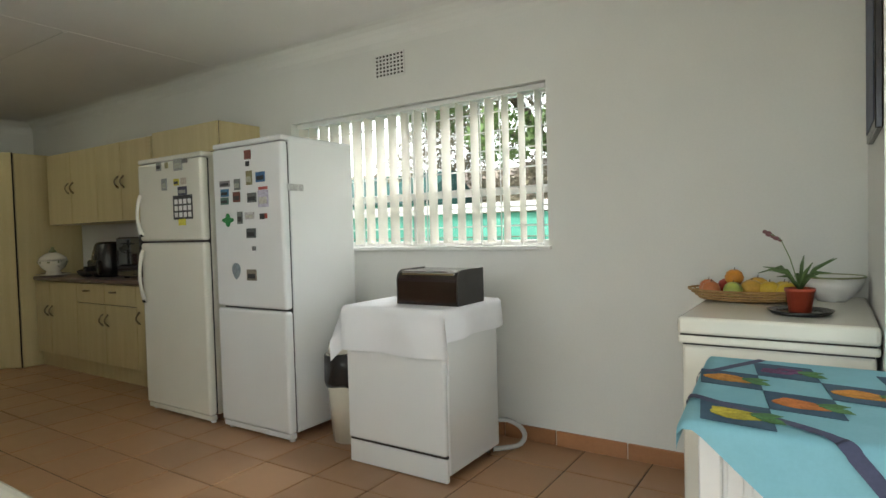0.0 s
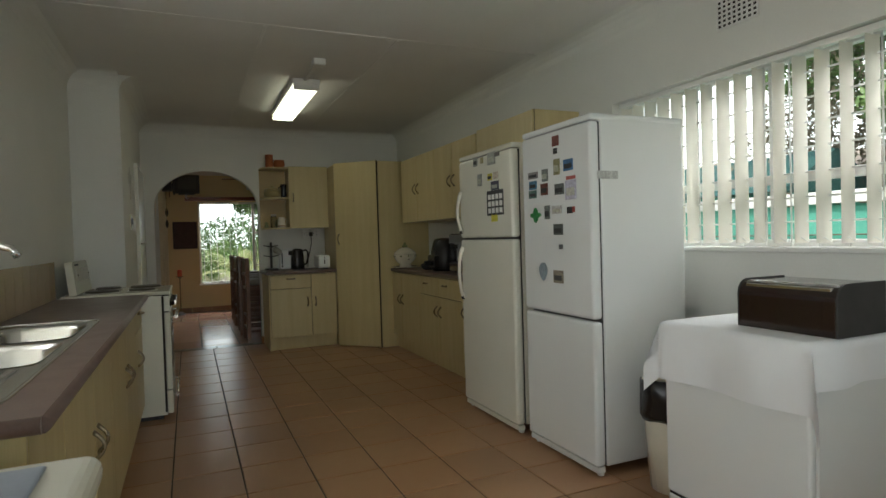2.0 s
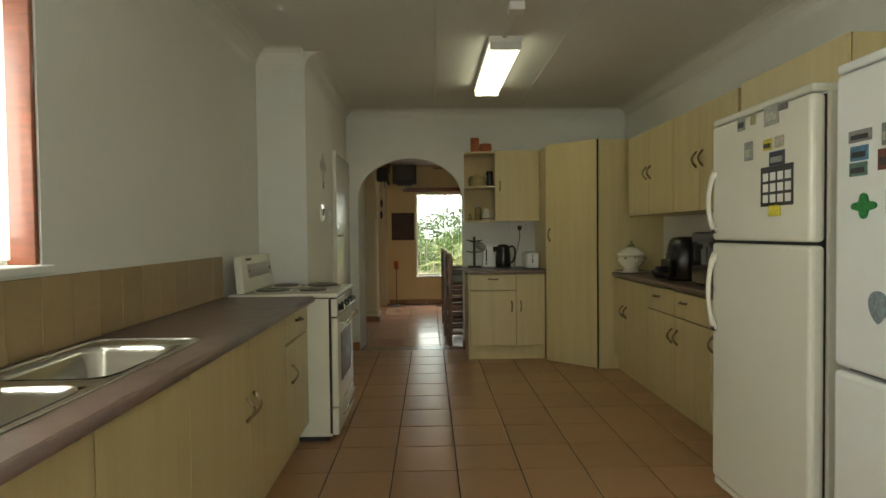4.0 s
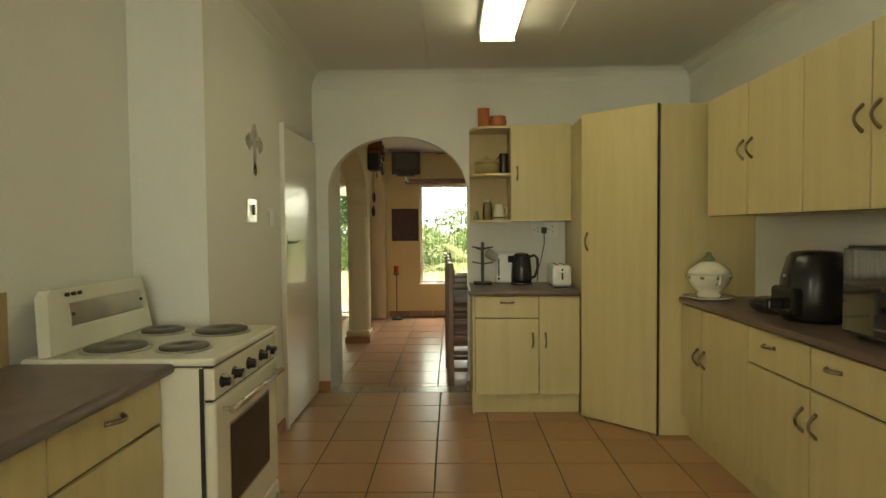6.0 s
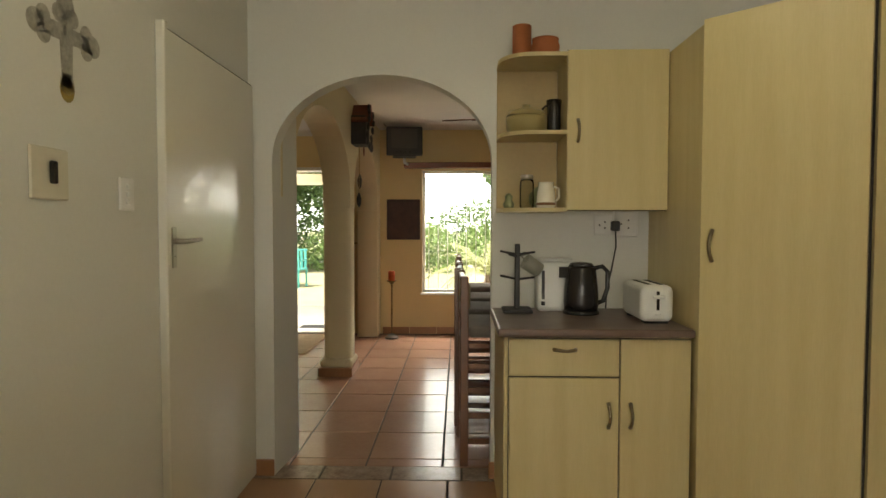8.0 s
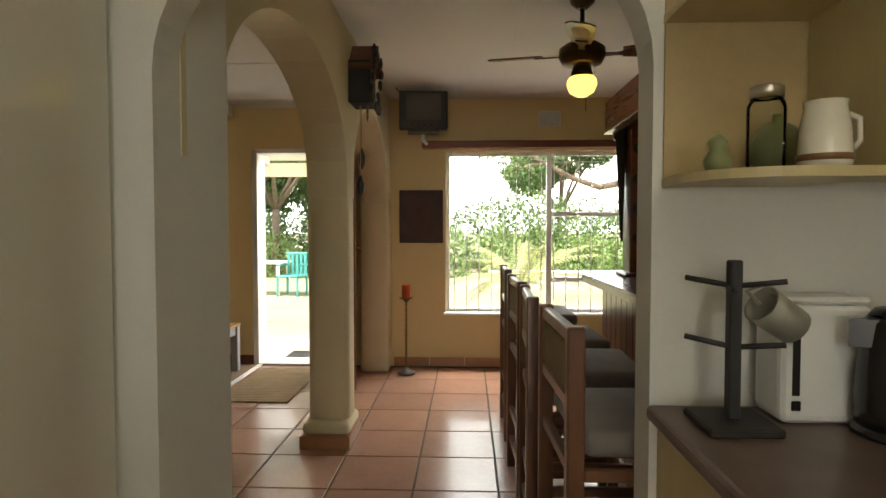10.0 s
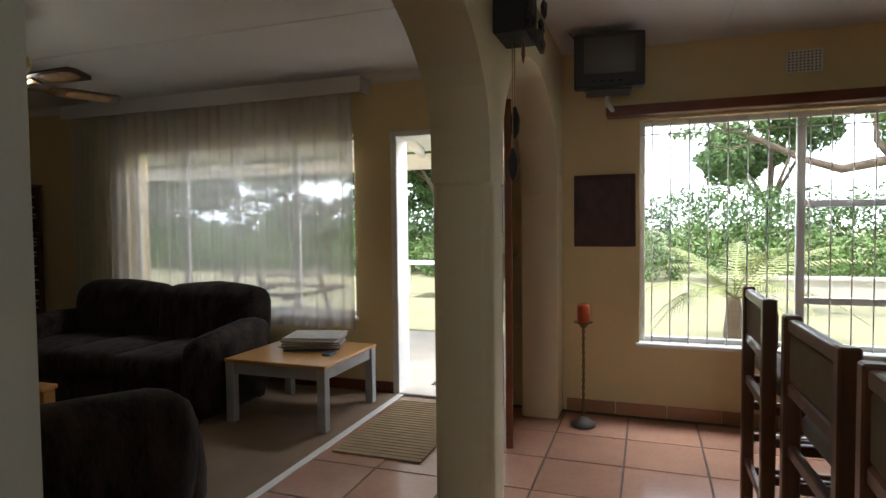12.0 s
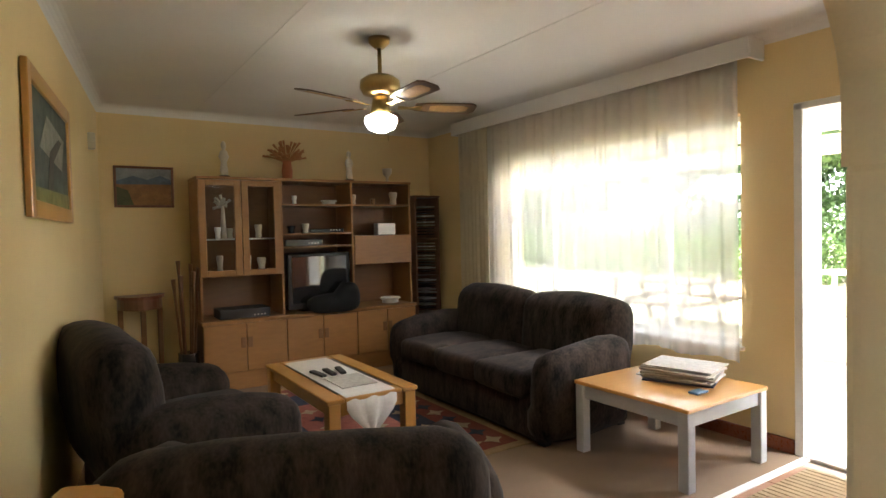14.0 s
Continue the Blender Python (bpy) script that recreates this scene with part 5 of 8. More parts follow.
# ---- chest freezer, table and quilted cloth ----
t = thing("chest_freezer", "white chest freezer against the wall", "freezer")
bx("body", t, ENAMEL_W, (-1.155, 2.365, 0.03), (-0.585, 3.16, 0.80), 0.012, 2)
bx("lid_lower", t, ENAMEL_W, (-1.165, 2.34, 0.806), (-0.575, 3.17, 0.835), 0.008, 2)
bx("seal", t, RUBBER, (-1.15, 2.36, 0.798), (-0.59, 3.15, 0.808), 0)
bx("lid", t, ENAMEL_W, (-1.165, 2.335, 0.839), (-0.575, 3.17, 0.90), 0.012, 2)
bx("lid_gap", t, GAP, (-1.155, 2.345, 0.834), (-0.585, 3.16, 0.84), 0)
bx("hinge", t, ENAMEL_W, (-1.18, 2.9, 0.82), (-1.16, 2.96, 0.885), 0.006)
for x in (-1.1, -0.64):
    for y in (2.42, 3.1):
        turned("foot", t, RUBBER, [(0.02, 0), (0.02, 0.031)], (x, y, 0), 10)
FZ = 0.9005
t = thing("fruit_basket", "oval wicker tray heaped with fruit", "basket", (-1.0, 2.90, FZ))
CANE = paint("cane", (0.45, 0.27, 0.10), 0.6, vary=0.12, scale=40, bump=0.4)
turned("tray", t, CANE, [(0.10, 0), (0.14, 0.006), (0.15, 0.01), (0.13, 0.012)], seg=28, squash=(1.25, 0.85))
for k in range(4):
    z, r = 0.012 + 0.012 * k, 0.148 + 0.012 * k
    rod("cane_ring", t, CANE, [(r * 1.25 * math.cos(2 * math.pi * i / 28), r * 0.85 * math.sin(2 * math.pi * i / 28), z) for i in range(29)], 0.005, 5)
for k in range(22):
    a = 2 * math.pi * k / 22
    rod("cane_rib", t, CANE, [(0.14 * 1.25 * math.cos(a), 0.14 * 0.85 * math.sin(a), 0.006), (0.187 * 1.25 * math.cos(a), 0.187 * 0.85 * math.sin(a), 0.052)], 0.003, 5)
FRUIT = [("peach", (0.62, 0.20, 0.07)), ("apple", (0.42, 0.05, 0.03)), ("orange", (0.70, 0.28, 0.03)), ("green_apple", (0.42, 0.48, 0.10)), ("lemon", (0.72, 0.50, 0.05)), ("mango", (0.66, 0.38, 0.05))]
fm = {n_: paint(n_ + "_skin", c_, 0.35, vary=0.12, scale=20, bump=0.15) for n_, c_ in FRUIT}
for i, (n_, x, y, z) in enumerate((("peach", -0.15, 0.0, 0.052), ("apple", -0.085, 0.05, 0.052), ("orange", -0.05, 0.02, 0.095), ("green_apple", -0.045, -0.06, 0.048), ("mango", 0.02, -0.02, 0.055), ("lemon", 0.085, -0.02, 0.05), ("mango", 0.035, 0.06, 0.06), ("lemon", 0.135, 0.02, 0.048), ("lemon", 0.155, -0.045, 0.05), ("peach", -0.13, -0.06, 0.05))):
    f_ = thing(n_, "ripe " + n_.replace("_", " ") + " lying in the wicker tray", "fruit", (-1.0 + x, 2.90 + y, FZ + z - 0.038), group="fruit in the tray")
    sx = 1.2 if n_ in ("lemon", "mango") else 1.0
    turned("flesh", f_, fm[n_], [(0.004, 0.002), (0.022, 0.006), (0.036, 0.024), (0.038, 0.04), (0.03, 0.06), (0.014, 0.071), (0.005, 0.069)], seg=16, squash=(sx, 1))
    rod("stem", f_, BARK, [(0, 0, 0.069), (0.003, 0, 0.08)], 0.0018, 5)
t = thing("orchid_pot", "small potted orchid in a red pot and black saucer", "potted plant", (-0.795, 2.56, FZ))
turned("saucer", t, BLACK, [(0.09, 0), (0.105, 0.016), (0.1, 0.016), (0.085, 0.006)], seg=24)
turned("pot", t, paint("red_plastic", (0.42, 0.07, 0.035), 0.4), [(0.035, 0.007), (0.045, 0.08), (0.049, 0.08), (0.049, 0.092), (0.044, 0.092), (0.04, 0.08)], seg=20)
for k in range(14):
    a, ln = random.uniform(0, 6.28), random.uniform(0.09, 0.17)
    b = bmesh.new()
    pts = [(0, 0, 0.085), (math.cos(a) * ln * 0.35, math.sin(a) * ln * 0.35, 0.085 + ln * 0.5), (math.cos(a) * ln * 0.8, math.sin(a) * ln * 0.8, 0.085 + ln * random.uniform(0.3, 0.8))]
    tube(b, pts, [0.005, 0.007, 0.001], 5)
    part("leaf", b, LEAF, t)
rod("flower_stalk", t, LEAF_L, [(0, 0, 0.09), (-0.03, 0.0, 0.2), (-0.06, 0.0, 0.27), (-0.09, 0.0, 0.285)], 0.0018, 5)
PETAL = paint("dusty_petal", (0.22, 0.10, 0.10), 0.6)
for k in range(5):
    b = bmesh.new()
    bmesh.ops.create_icosphere(b, subdivisions=1, radius=0.009 + 0.003 * (k % 2))
    for v in b.verts:
        v.co.z *= 0.6
    p = part("flower", b, PETAL, t)
    p.matrix_basis = pose(-0.06 - 0.012 * k, random.uniform(-0.01, 0.01), 0.262 + 0.008 * k, 30 * k, 20, 0)
t = thing("porcelain_bowl", "white porcelain bowl with a painted rim", "bowl", (-0.70, 3.0, FZ))
turned("bowl", t, FRAME_W, [(0.05, 0), (0.06, 0.01), (0.1, 0.05), (0.115, 0.1), (0.112, 0.1), (0.09, 0.05), (0.02, 0.02)], seg=28)
rod("rim_band", t, GREENPAINT, [(0.115 * math.cos(2 * math.pi * i / 28), 0.115 * math.sin(2 * math.pi * i / 28), 0.1) for i in range(29)], 0.004, 6, "green painted rim")
t = thing("kitchen_table", "white kitchen table with ribbed side panels under a cloth", "table")
bx("tabletop", t, MELAMINE, (-0.975, 1.58, 0.74), (0.25, 2.285, 0.774), 0.01, 2)
for x in (-0.94, 0.215):
    for y in (1.615, 2.25):
        bx("leg", t, MELAMINE, (x - 0.025, y - 0.025, 0), (x + 0.025, y + 0.025, 0.74), 0.004)
bx("front_panel", t, MELAMINE, (-0.915, 1.605, 0.08), (0.19, 1.62, 0.739), 0.002)
bx("side_panel", t, MELAMINE, (-0.955, 1.64, 0.08), (-0.94, 2.225, 0.739), 0.002)
for k in range(21):
    bx("panel_rib", t, MELAMINE, (-0.905 + 0.051 * k, 1.597, 0.09), (-0.87 + 0.051 * k, 1.605, 0.735), 0.004, 2)
for k in range(11):
    bx("panel_rib", t, MELAMINE, (-0.963, 1.65 + 0.051 * k, 0.09), (-0.955, 1.685 + 0.051 * k, 0.735), 0.004, 2)
BLUE = paint("turquoise_cotton", (0.22, 0.46, 0.54), 0.9, bump=0.2, vary=0.04)
QZ = 0.7755


def quilt_at(u, v):
    """A point of the cloth: u runs along the table, v across it from its front edge; below zero both hang down."""
    x, y, z = -0.985 - 0.055 * max(v, 0) / 0.72 + max(u, 0), 1.57 + max(v, 0), QZ + 0.003
    over_u, over_v = max(0, -u), max(0, -v)
    r = 0.02
    for over, axis in ((over_u, 0), (over_v, 1)):
        if over > 0:
            q = min(over / r, math.pi / 2)
            if axis == 0:
                x -= r * math.sin(q)
            else:
                y -= r * math.sin(q) + 0.010 * min(1, over * 5) * (1 + math.sin(u * 13))
            z -= r * (1 - math.cos(q)) + max(0, over - r * math.pi / 2)
    return Vector((x, y, z + 0.0012 * noise.noise((u * 8, v * 8, 0.7))))


b = bmesh.new()
grid = []
for j in range(49):
    row = []
    for i in range(65):
        u = -0.07 + 1.36 * i / 64
        hang = min(0.42, 0.03 + 0.85 * max(0, u - 0.02))
        v = -hang + hang * j / 16 if j < 16 else 0.72 * (j - 16) / 32
        row.append(b.verts.new(quilt_at(u, v)))
    grid.append(row)
for r0, r1 in zip(grid, grid[1:]):
    for i in range(64):
        b.faces.new((r0[i], r0[i + 1], r1[i + 1], r1[i]))
cl = tagged(part("fruit_cloth", b, BLUE, soft=True), "turquoise tablecloth with appliqued fruit squares", "tablecloth")


def ribbon(name, pts, wide, mat, lift=0.0035):
    """A sewn band along points (u, v) of the cloth, in short steps that follow its folds."""
    b = bmesh.new()
    left, right = [], []
    for (ua, va), (ub, vb) in zip(pts, pts[1:]):
        n = 20
        side = Vector((vb - va, ua - ub)).normalized() * wide / 2
        for k in range(n + 1):
            u, v = ua + (ub - ua) * k / n, va + (vb - va) * k / n
            for lst, s in ((left, 1), (right, -1)):
                q = quilt_at(u + side.x * s, v + side.y * s)
                lst.append(b.verts.new(q + Vector((-0.004 if u < 0 else 0, -lift if v < 0.01 else 0, lift if v > -0.03 else 0))))
    for k in range(len(left) - 1):
        b.faces.new((left[k], left[k + 1], right[k + 1], right[k]))
    return part(name, b, mat, cl, soft=True)


BAND = paint("grey_purple_cotton", (0.075, 0.085, 0.15), 0.9, vary=0.1)
ribbon("border_strip", [(-0.05, 0.22), (0.24, 0.04), (0.30, -0.005), (0.375, -0.10), (0.61, -0.40)], 0.032, BAND)
ribbon("border_strip", [(-0.05, 0.44), (0.02, 0.50), (0.15, 0.71)], 0.028, BAND)
TEAL = paint("dark_teal_cotton", (0.045, 0.10, 0.16), 0.9, vary=0.12)
PCOL = [(0.62, 0.20, 0.04), (0.62, 0.52, 0.05), (0.66, 0.28, 0.04), (0.17, 0.06, 0.15), (0.55, 0.50, 0.06), (0.10, 0.12, 0.30)]
pm = [paint("applique", c_, 0.9, vary=0.2, scale=30, bump=0.3) for c_ in PCOL]
LEAFC = paint("applique_green", (0.10, 0.24, 0.08), 0.9, vary=0.2, scale=30)
O_, U_, V_ = Vector((-0.912, 2.235)), Vector((0.158, -0.018)), Vector((0.028, -0.168))
turn_q = math.degrees(math.atan2(U_.y, U_.x))
k = 0
for i in range(-1, 7):
    for j in range(0, 4):
        c_ = O_ + U_ * (i + 0.5) + V_ * (j + 0.5)
        if (i + j) % 2 or not (-0.98 < c_.x < 0.2 and 1.62 < c_.y < 2.24):
            continue
        b = bmesh.new()
        plate(b, [tuple(U_ * a + V_ * d) for a, d in ((-0.5, 0.5), (0.5, 0.5), (0.5, -0.5), (-0.5, -0.5))], 0.0012, pose(c_.x, c_.y, QZ + 0.0042))
        part("quilt_square", b, TEAL, cl)
        kind = (2 * i + j) % 4
        b = bmesh.new()
        if kind == 0:
            for q in range(11):
                plate(b, [(0.017 * math.cos(a) - 0.045 + 0.018 * (q % 6), 0.016 * math.sin(a) - 0.02 + 0.022 * (q // 4)) for a in (2 * math.pi * w / 9 for w in range(9))], 0.0012 + 0.0001 * q, pose(c_.x, c_.y, QZ + 0.0056, 0, 0, turn_q))
        else:
            plate(b, [((0.066 + 0.012 * math.sin(3 * a + kind)) * math.cos(a), (0.036 + 0.012 * math.cos(a + kind)) * math.sin(a)) for a in (2 * math.pi * q / 20 for q in range(20))], 0.0014, pose(c_.x, c_.y, QZ + 0.0056, 0, 0, turn_q - 12))
        part("applique_fruit", b, pm[3] if kind == 0 else pm[(1, 0, 2)[kind - 1]], cl)
        for du, tw in ((0.062, 20), (0.075, -25)):
            b = bmesh.new()
            plate(b, [((0.032 + 0.006 * math.cos(5 * a)) * math.cos(a), 0.018 * math.sin(a)) for a in (2 * math.pi * q / 15 for q in range(15))], 0.0011, pose(c_.x + du, c_.y - 0.01 + 0.0006 * tw, QZ + 0.0072 + 0.00002 * tw, 0, 0, turn_q + tw))
            part("applique_leaf", b, LEAFC, cl)
        k += 1
# picture on the pier
t = thing("wall_picture", "dark blue painting on the pier", "picture")
bx("frame", t, BLACK, (-0.592, 2.30, 1.50), (-0.571, 2.78, 2.25), 0.004)
bx("canvas", t, paint("dark_blue_paint", (0.03, 0.05, 0.12), 0.5, vary=0.2), (-0.5945, 2.33, 1.53), (-0.5925, 2.75, 2.22), 0.0005)
# twin-tub washing machine
t = thing("washing_machine", "white twin-tub washing machine with a grey lid", "washing machine")
bx("body", t, ENAMEL_W, (-2.10, -0.14, 0.03), (-1.30, 0.46, 0.83), 0.02, 2)
bx("top_frame", t, ENAMEL_W, (-2.13, -0.16, 0.83), (-1.28, 0.49, 0.885), 0.03, 4)
bx("wash_lid", t, paint("blue_grey_plastic", (0.33, 0.37, 0.44), 0.3), (-2.07, -0.05, 0.8855), (-1.72, 0.42, 0.893), 0.012, 2, "translucent blue-grey lid")
bx("lid_slot", t, GAP, (-1.70, -0.1, 0.8853), (-1.69, 0.46, 0.8865), 0)
for k, c_ in enumerate(((0.3, 0.32, 0.34), (0.4, 0.2, 0.14))):
    turned("sticker", t, paint("sticker", c_, 0.5), [(0.028, 0), (0.027, 0.0015)], (-1.93 + 0.085 * k, 0.30, 0.8931), 20)
turned("foot", t, RUBBER, [(0.03, 0), (0.03, 0.031)], (-2.0, 0.36, 0), 10)
turned("foot", t, RUBBER, [(0.03, 0), (0.03, 0.031)], (-1.4, 0.36, 0), 10)
turned("foot", t, RUBBER, [(0.03, 0), (0.03, 0.031)], (-2.0, -0.04, 0), 10)
turned("foot", t, RUBBER, [(0.03, 0), (0.03, 0.031)], (-1.4, -0.04, 0), 10)

# ---- fridge magnets ----
def magnet(parent, x, z, w, h, y, col, kind=0, label=""):
    b = bmesh.new()
    box(b, x - w / 2, y - 0.005, z - h / 2, x + w / 2, y + 0.0005, z + h / 2, 0.0015)
    t = part("magnet", b, mag(col))
    tagged(t, label or "small printed souvenir magnet on a fridge door", "magnet", "fridge magnets")
    if kind:
        b = bmesh.new()
        box(b, x - w * 0.38, y - 0.0062, z - h * 0.3, x + w * 0.38, y - 0.0049, z + h * 0.1)
        part("print", b, mag(((col[0] * 0.4 + 0.35), (col[1] * 0.4 + 0.35), (col[2] * 0.3 + 0.3)) if kind == 1 else (0.05, 0.05, 0.05)), t)
    return t


MAGS = {}


def mag(c):
    if c not in MAGS:
        MAGS[c] = paint("magnet_print", c, 0.5, vary=0.16, scale=60)
    return MAGS[c]


FACE2 = F2[2]
for x, z, w, h, c, k in (
        (-3.635, 1.721, 0.06, 0.055, (0.25, 0.08, 0.06), 0), (-3.639, 1.667, 0.034, 0.03, (0.04, 0.04, 0.04), 0), (-3.628, 1.581, 0.055, 0.085, (0.30, 0.28, 0.14), 1),
        (-3.525, 1.58, 0.082, 0.06, (0.07, 0.18, 0.36), 2), (-3.863, 1.559, 0.10, 0.038, (0.30, 0.28, 0.28), 2), (-3.742, 1.548, 0.058, 0.068, (0.22, 0.24, 0.22), 1),
        (-3.866, 1.503, 0.078, 0.048, (0.10, 0.25, 0.40), 2), (-3.87, 1.452, 0.078, 0.044, (0.14, 0.24, 0.20), 2), (-3.752, 1.472, 0.068, 0.064, (0.20, 0.07, 0.05), 2),
        (-3.609, 1.461, 0.082, 0.058, (0.16, 0.17, 0.16), 2), (-3.507, 1.45, 0.092, 0.10, (0.58, 0.56, 0.68), 1), (-3.505, 1.512, 0.08, 0.018, (0.5, 0.12, 0.1), 0),
        (-3.727, 1.343, 0.05, 0.075, (0.22, 0.24, 0.22), 2), (-3.636, 1.353, 0.085, 0.042, (0.62, 0.60, 0.58), 1), (-3.52, 1.345, 0.045, 0.034, (0.05, 0.05, 0.05), 0),
        (-3.487, 1.347, 0.022, 0.03, (0.4, 0.08, 0.06), 0), (-3.627, 1.247, 0.085, 0.058, (0.14, 0.15, 0.14), 2), (-3.606, 1.154, 0.034, 0.026, (0.16, 0.16, 0.16), 0)):
    magnet(None, x, z, w, h, FACE2, c, k)
b = bmesh.new()
plate(b, [((0.042 + 0.013 * math.cos(4 * a)) * math.cos(a), (0.032 + 0.010 * math.cos(4 * a)) * math.sin(a)) for a in (2 * math.pi * q / 32 for q in range(32))], 0.006, pose(-3.844, FACE2, 1.332, 90, 0, 0))
tagged(part("magnet", b, mag((0.04, 0.28, 0.07))), "green clover-shaped fridge magnet", "magnet", "fridge magnets")
b = bmesh.new()
plate(b, [(0.038 * math.cos(a), 0.04 * math.sin(a) if math.sin(a) > 0 else 0.062 * math.sin(a) * (1 - 0.3 * abs(math.cos(a)))) for a in (2 * math.pi * q / 24 for q in range(24))], 0.006, pose(-3.78, FACE2, 1.025, 90, 0, 0))
tagged(part("magnet", b, mag((0.30, 0.36, 0.40))), "grey-blue balloon-shaped fridge magnet", "magnet", "fridge magnets")
magnet(None, -3.636, 0.993, 0.09, 0.068, FACE2, (0.30, 0.26, 0.20), 2, "photo magnet of a landscape on the fridge door")
b = bmesh.new()
box(b, F2[1] - 0.0005, 2.49, 1.49, F2[1] + 0.001, 2.62, 1.53)
tagged(part("rating_label", b, mag((0.55, 0.55, 0.53))), "grey printed rating label on the fridge's side", "label")
FACE1 = F1[2]
for x, z, w, h, c, k in (
        (-4.561, 1.725, 0.06, 0.06, (0.32, 0.33, 0.30), 2), (-4.466, 1.725, 0.04, 0.04, (0.42, 0.38, 0.2), 0), (-4.334, 1.72, 0.10, 0.08, (0.42, 0.42, 0.38), 1), (-4.257, 1.737, 0.06, 0.026, (0.20, 0.19, 0.17), 0),
        (-4.503, 1.597, 0.062, 0.08, (0.35, 0.36, 0.34), 1), (-4.36, 1.604, 0.06, 0.045, (0.65, 0.55, 0.06), 2), (-4.28, 1.606, 0.06, 0.045, (0.60, 0.52, 0.42), 0), (-4.296, 1.543, 0.10, 0.056, (0.06, 0.06, 0.10), 1), (-4.311, 1.338, 0.08, 0.05, (0.75, 0.68, 0.08), 0)):
    magnet(None, x, z, w, h, FACE1, c, k)
cal = magnet(None, -4.298, 1.434, 0.215, 0.16, FACE1, (0.05, 0.05, 0.05), 0, "black calendar magnet with white squares")
for i in range(4):
    for j in range(3):
        bx("day_square", cal, FRAME_W, (-4.386 + 0.05 * i, FACE1 - 0.0062, 1.368 + 0.044 * j), (-4.35 + 0.05 * i, FACE1 - 0.0049, 1.40 + 0.044 * j), 0)


# ---- dining room ----
def bar_stool(at, turn):
    """A tall wooden bar chair with padded seat and back and ladder rungs; it faces +y."""
    t = thing("bar_stool", "dark wooden bar chair with padded seat and back", "bar chair", at, turn, "bar chairs along the counter")
    w, dp, sz, bz = 0.43, 0.38, 0.72, 1.035
    for s in (-1, 1):
        bx("back_leg", t, STOOLWOOD, (s * w / 2 - 0.02, -0.0225, 0), (s * w / 2 + 0.02, 0.0225, bz), 0.005)
        bx("front_leg", t, STOOLWOOD, (s * w / 2 - 0.02, dp - 0.0225, 0), (s * w / 2 + 0.02, dp + 0.0225, sz - 0.02), 0.005)
        for z in (0.12, 0.26, 0.40, 0.53, 0.64):
            bx("side_rung", t, STOOLWOOD, (s * w / 2 - 0.011, 0.0225, z), (s * w / 2 + 0.011, dp - 0.0225, z + 0.032), 0.004)
    for z in (0.14, 0.30, 0.64):
        for y in (0.0, dp):
            bx("rung", t, STOOLWOOD, (-w / 2 + 0.02, y - 0.011, z), (w / 2 - 0.02, y + 0.011, z + 0.035), 0.004)
    bx("top_rail", t, STOOLWOOD, (-w / 2 + 0.02, -0.016, bz - 0.045), (w / 2 - 0.02, 0.016, bz - 0.008), 0.008, 2)
    bx("lower_rail", t, STOOLWOOD, (-w / 2 + 0.02, -0.014, bz - 0.225), (w / 2 - 0.02, 0.014, bz - 0.185), 0.006)
    bx("back_pad", t, FABRIC_OLIVE, (-w / 2 + 0.021, -0.012, bz - 0.184), (w / 2 - 0.021, 0.035, bz - 0.046), 0.012, 3)
    b = bmesh.new()
    box(b, -w / 2 - 0.005, 0.024, sz - 0.022, w / 2 + 0.005, dp + 0.035, sz + 0.045, 0.024, 4)
    part("seat", b, FABRIC, t, "grey padded seat", True)
    return t


bar_stool((-10.74, 1.25, 0), 0)
bar_stool((-9.94, 1.25, 0), 2)
bar_stool((-9.36, 1.25, 0), -2)
bar_stool((-8.72, 1.27, 0), 2)

t = thing("bar_counter", "red-brown wooden bar counter with a panelled front", "bar counter")
b = bmesh.new()
prism(b, [(-10.66, 1.80), (-10.60, 1.70), (-8.48, 1.72), (-8.48, 2.28), (-10.66, 2.28)], 0.955, 1.0)
bmesh.ops.bevel(b, geom=b.edges[:], offset=0.006, segments=2, affect="EDGES")
part("bar_top", b, DARKWOOD_X, t, "glossy reddish wooden bar top")
n = 19
for k in range(n):
    x0 = -10.5 + 2.02 * k / n
    bx("front_plank", t, DARKWOOD, (x0 + 0.0015, 1.80, 0.0), (x0 + 2.02 / n - 0.0015, 1.822, 0.954), 0.004)
bx("end_panel", t, DARKWOOD, (-10.5, 1.823, 0.0), (-10.475, 2.2, 0.954), 0.004)
bx("carcass", t, DARKWOOD, (-10.474, 1.823, 0.0), (-8.48, 1.85, 0.954), 0.001)
t = thing("bar_post", "carved red-brown wooden post on the bar with dark charms", "post", (-10.5, 2.02, 1.0005))
bx("base_block", t, DARKWOOD, (-0.11, -0.115, 0), (0.11, 0.115, 0.022), 0.008, 2)
bx("shaft", t, DARKWOOD, (-0.08, -0.085, 0.022), (0.08, 0.085, 0.845), 0.008, 2)
for k in range(7):
    b = bmesh.new()
    bmesh.ops.create_icosphere(b, subdivisions=2, radius=0.026)
    for v in b.verts:
        v.co.x *= 0.35
    p = part("charm", b, BLACK_MATT, t, "dark carved charm")
    p.matrix_basis = pose(0.082, -0.05 + 0.1 * (k % 2), 0.22 + 0.085 * k, 0, 0, 0)
for z in (0.15, 0.5):
    b = bmesh.new()
    box(b, 0.08, 0.0, z, 0.086, 0.05, z + 0.05, 0.003)
    part("metal_tag", b, CHROME if z < 0.3 else FRAME_W, t)
b = bmesh.new()
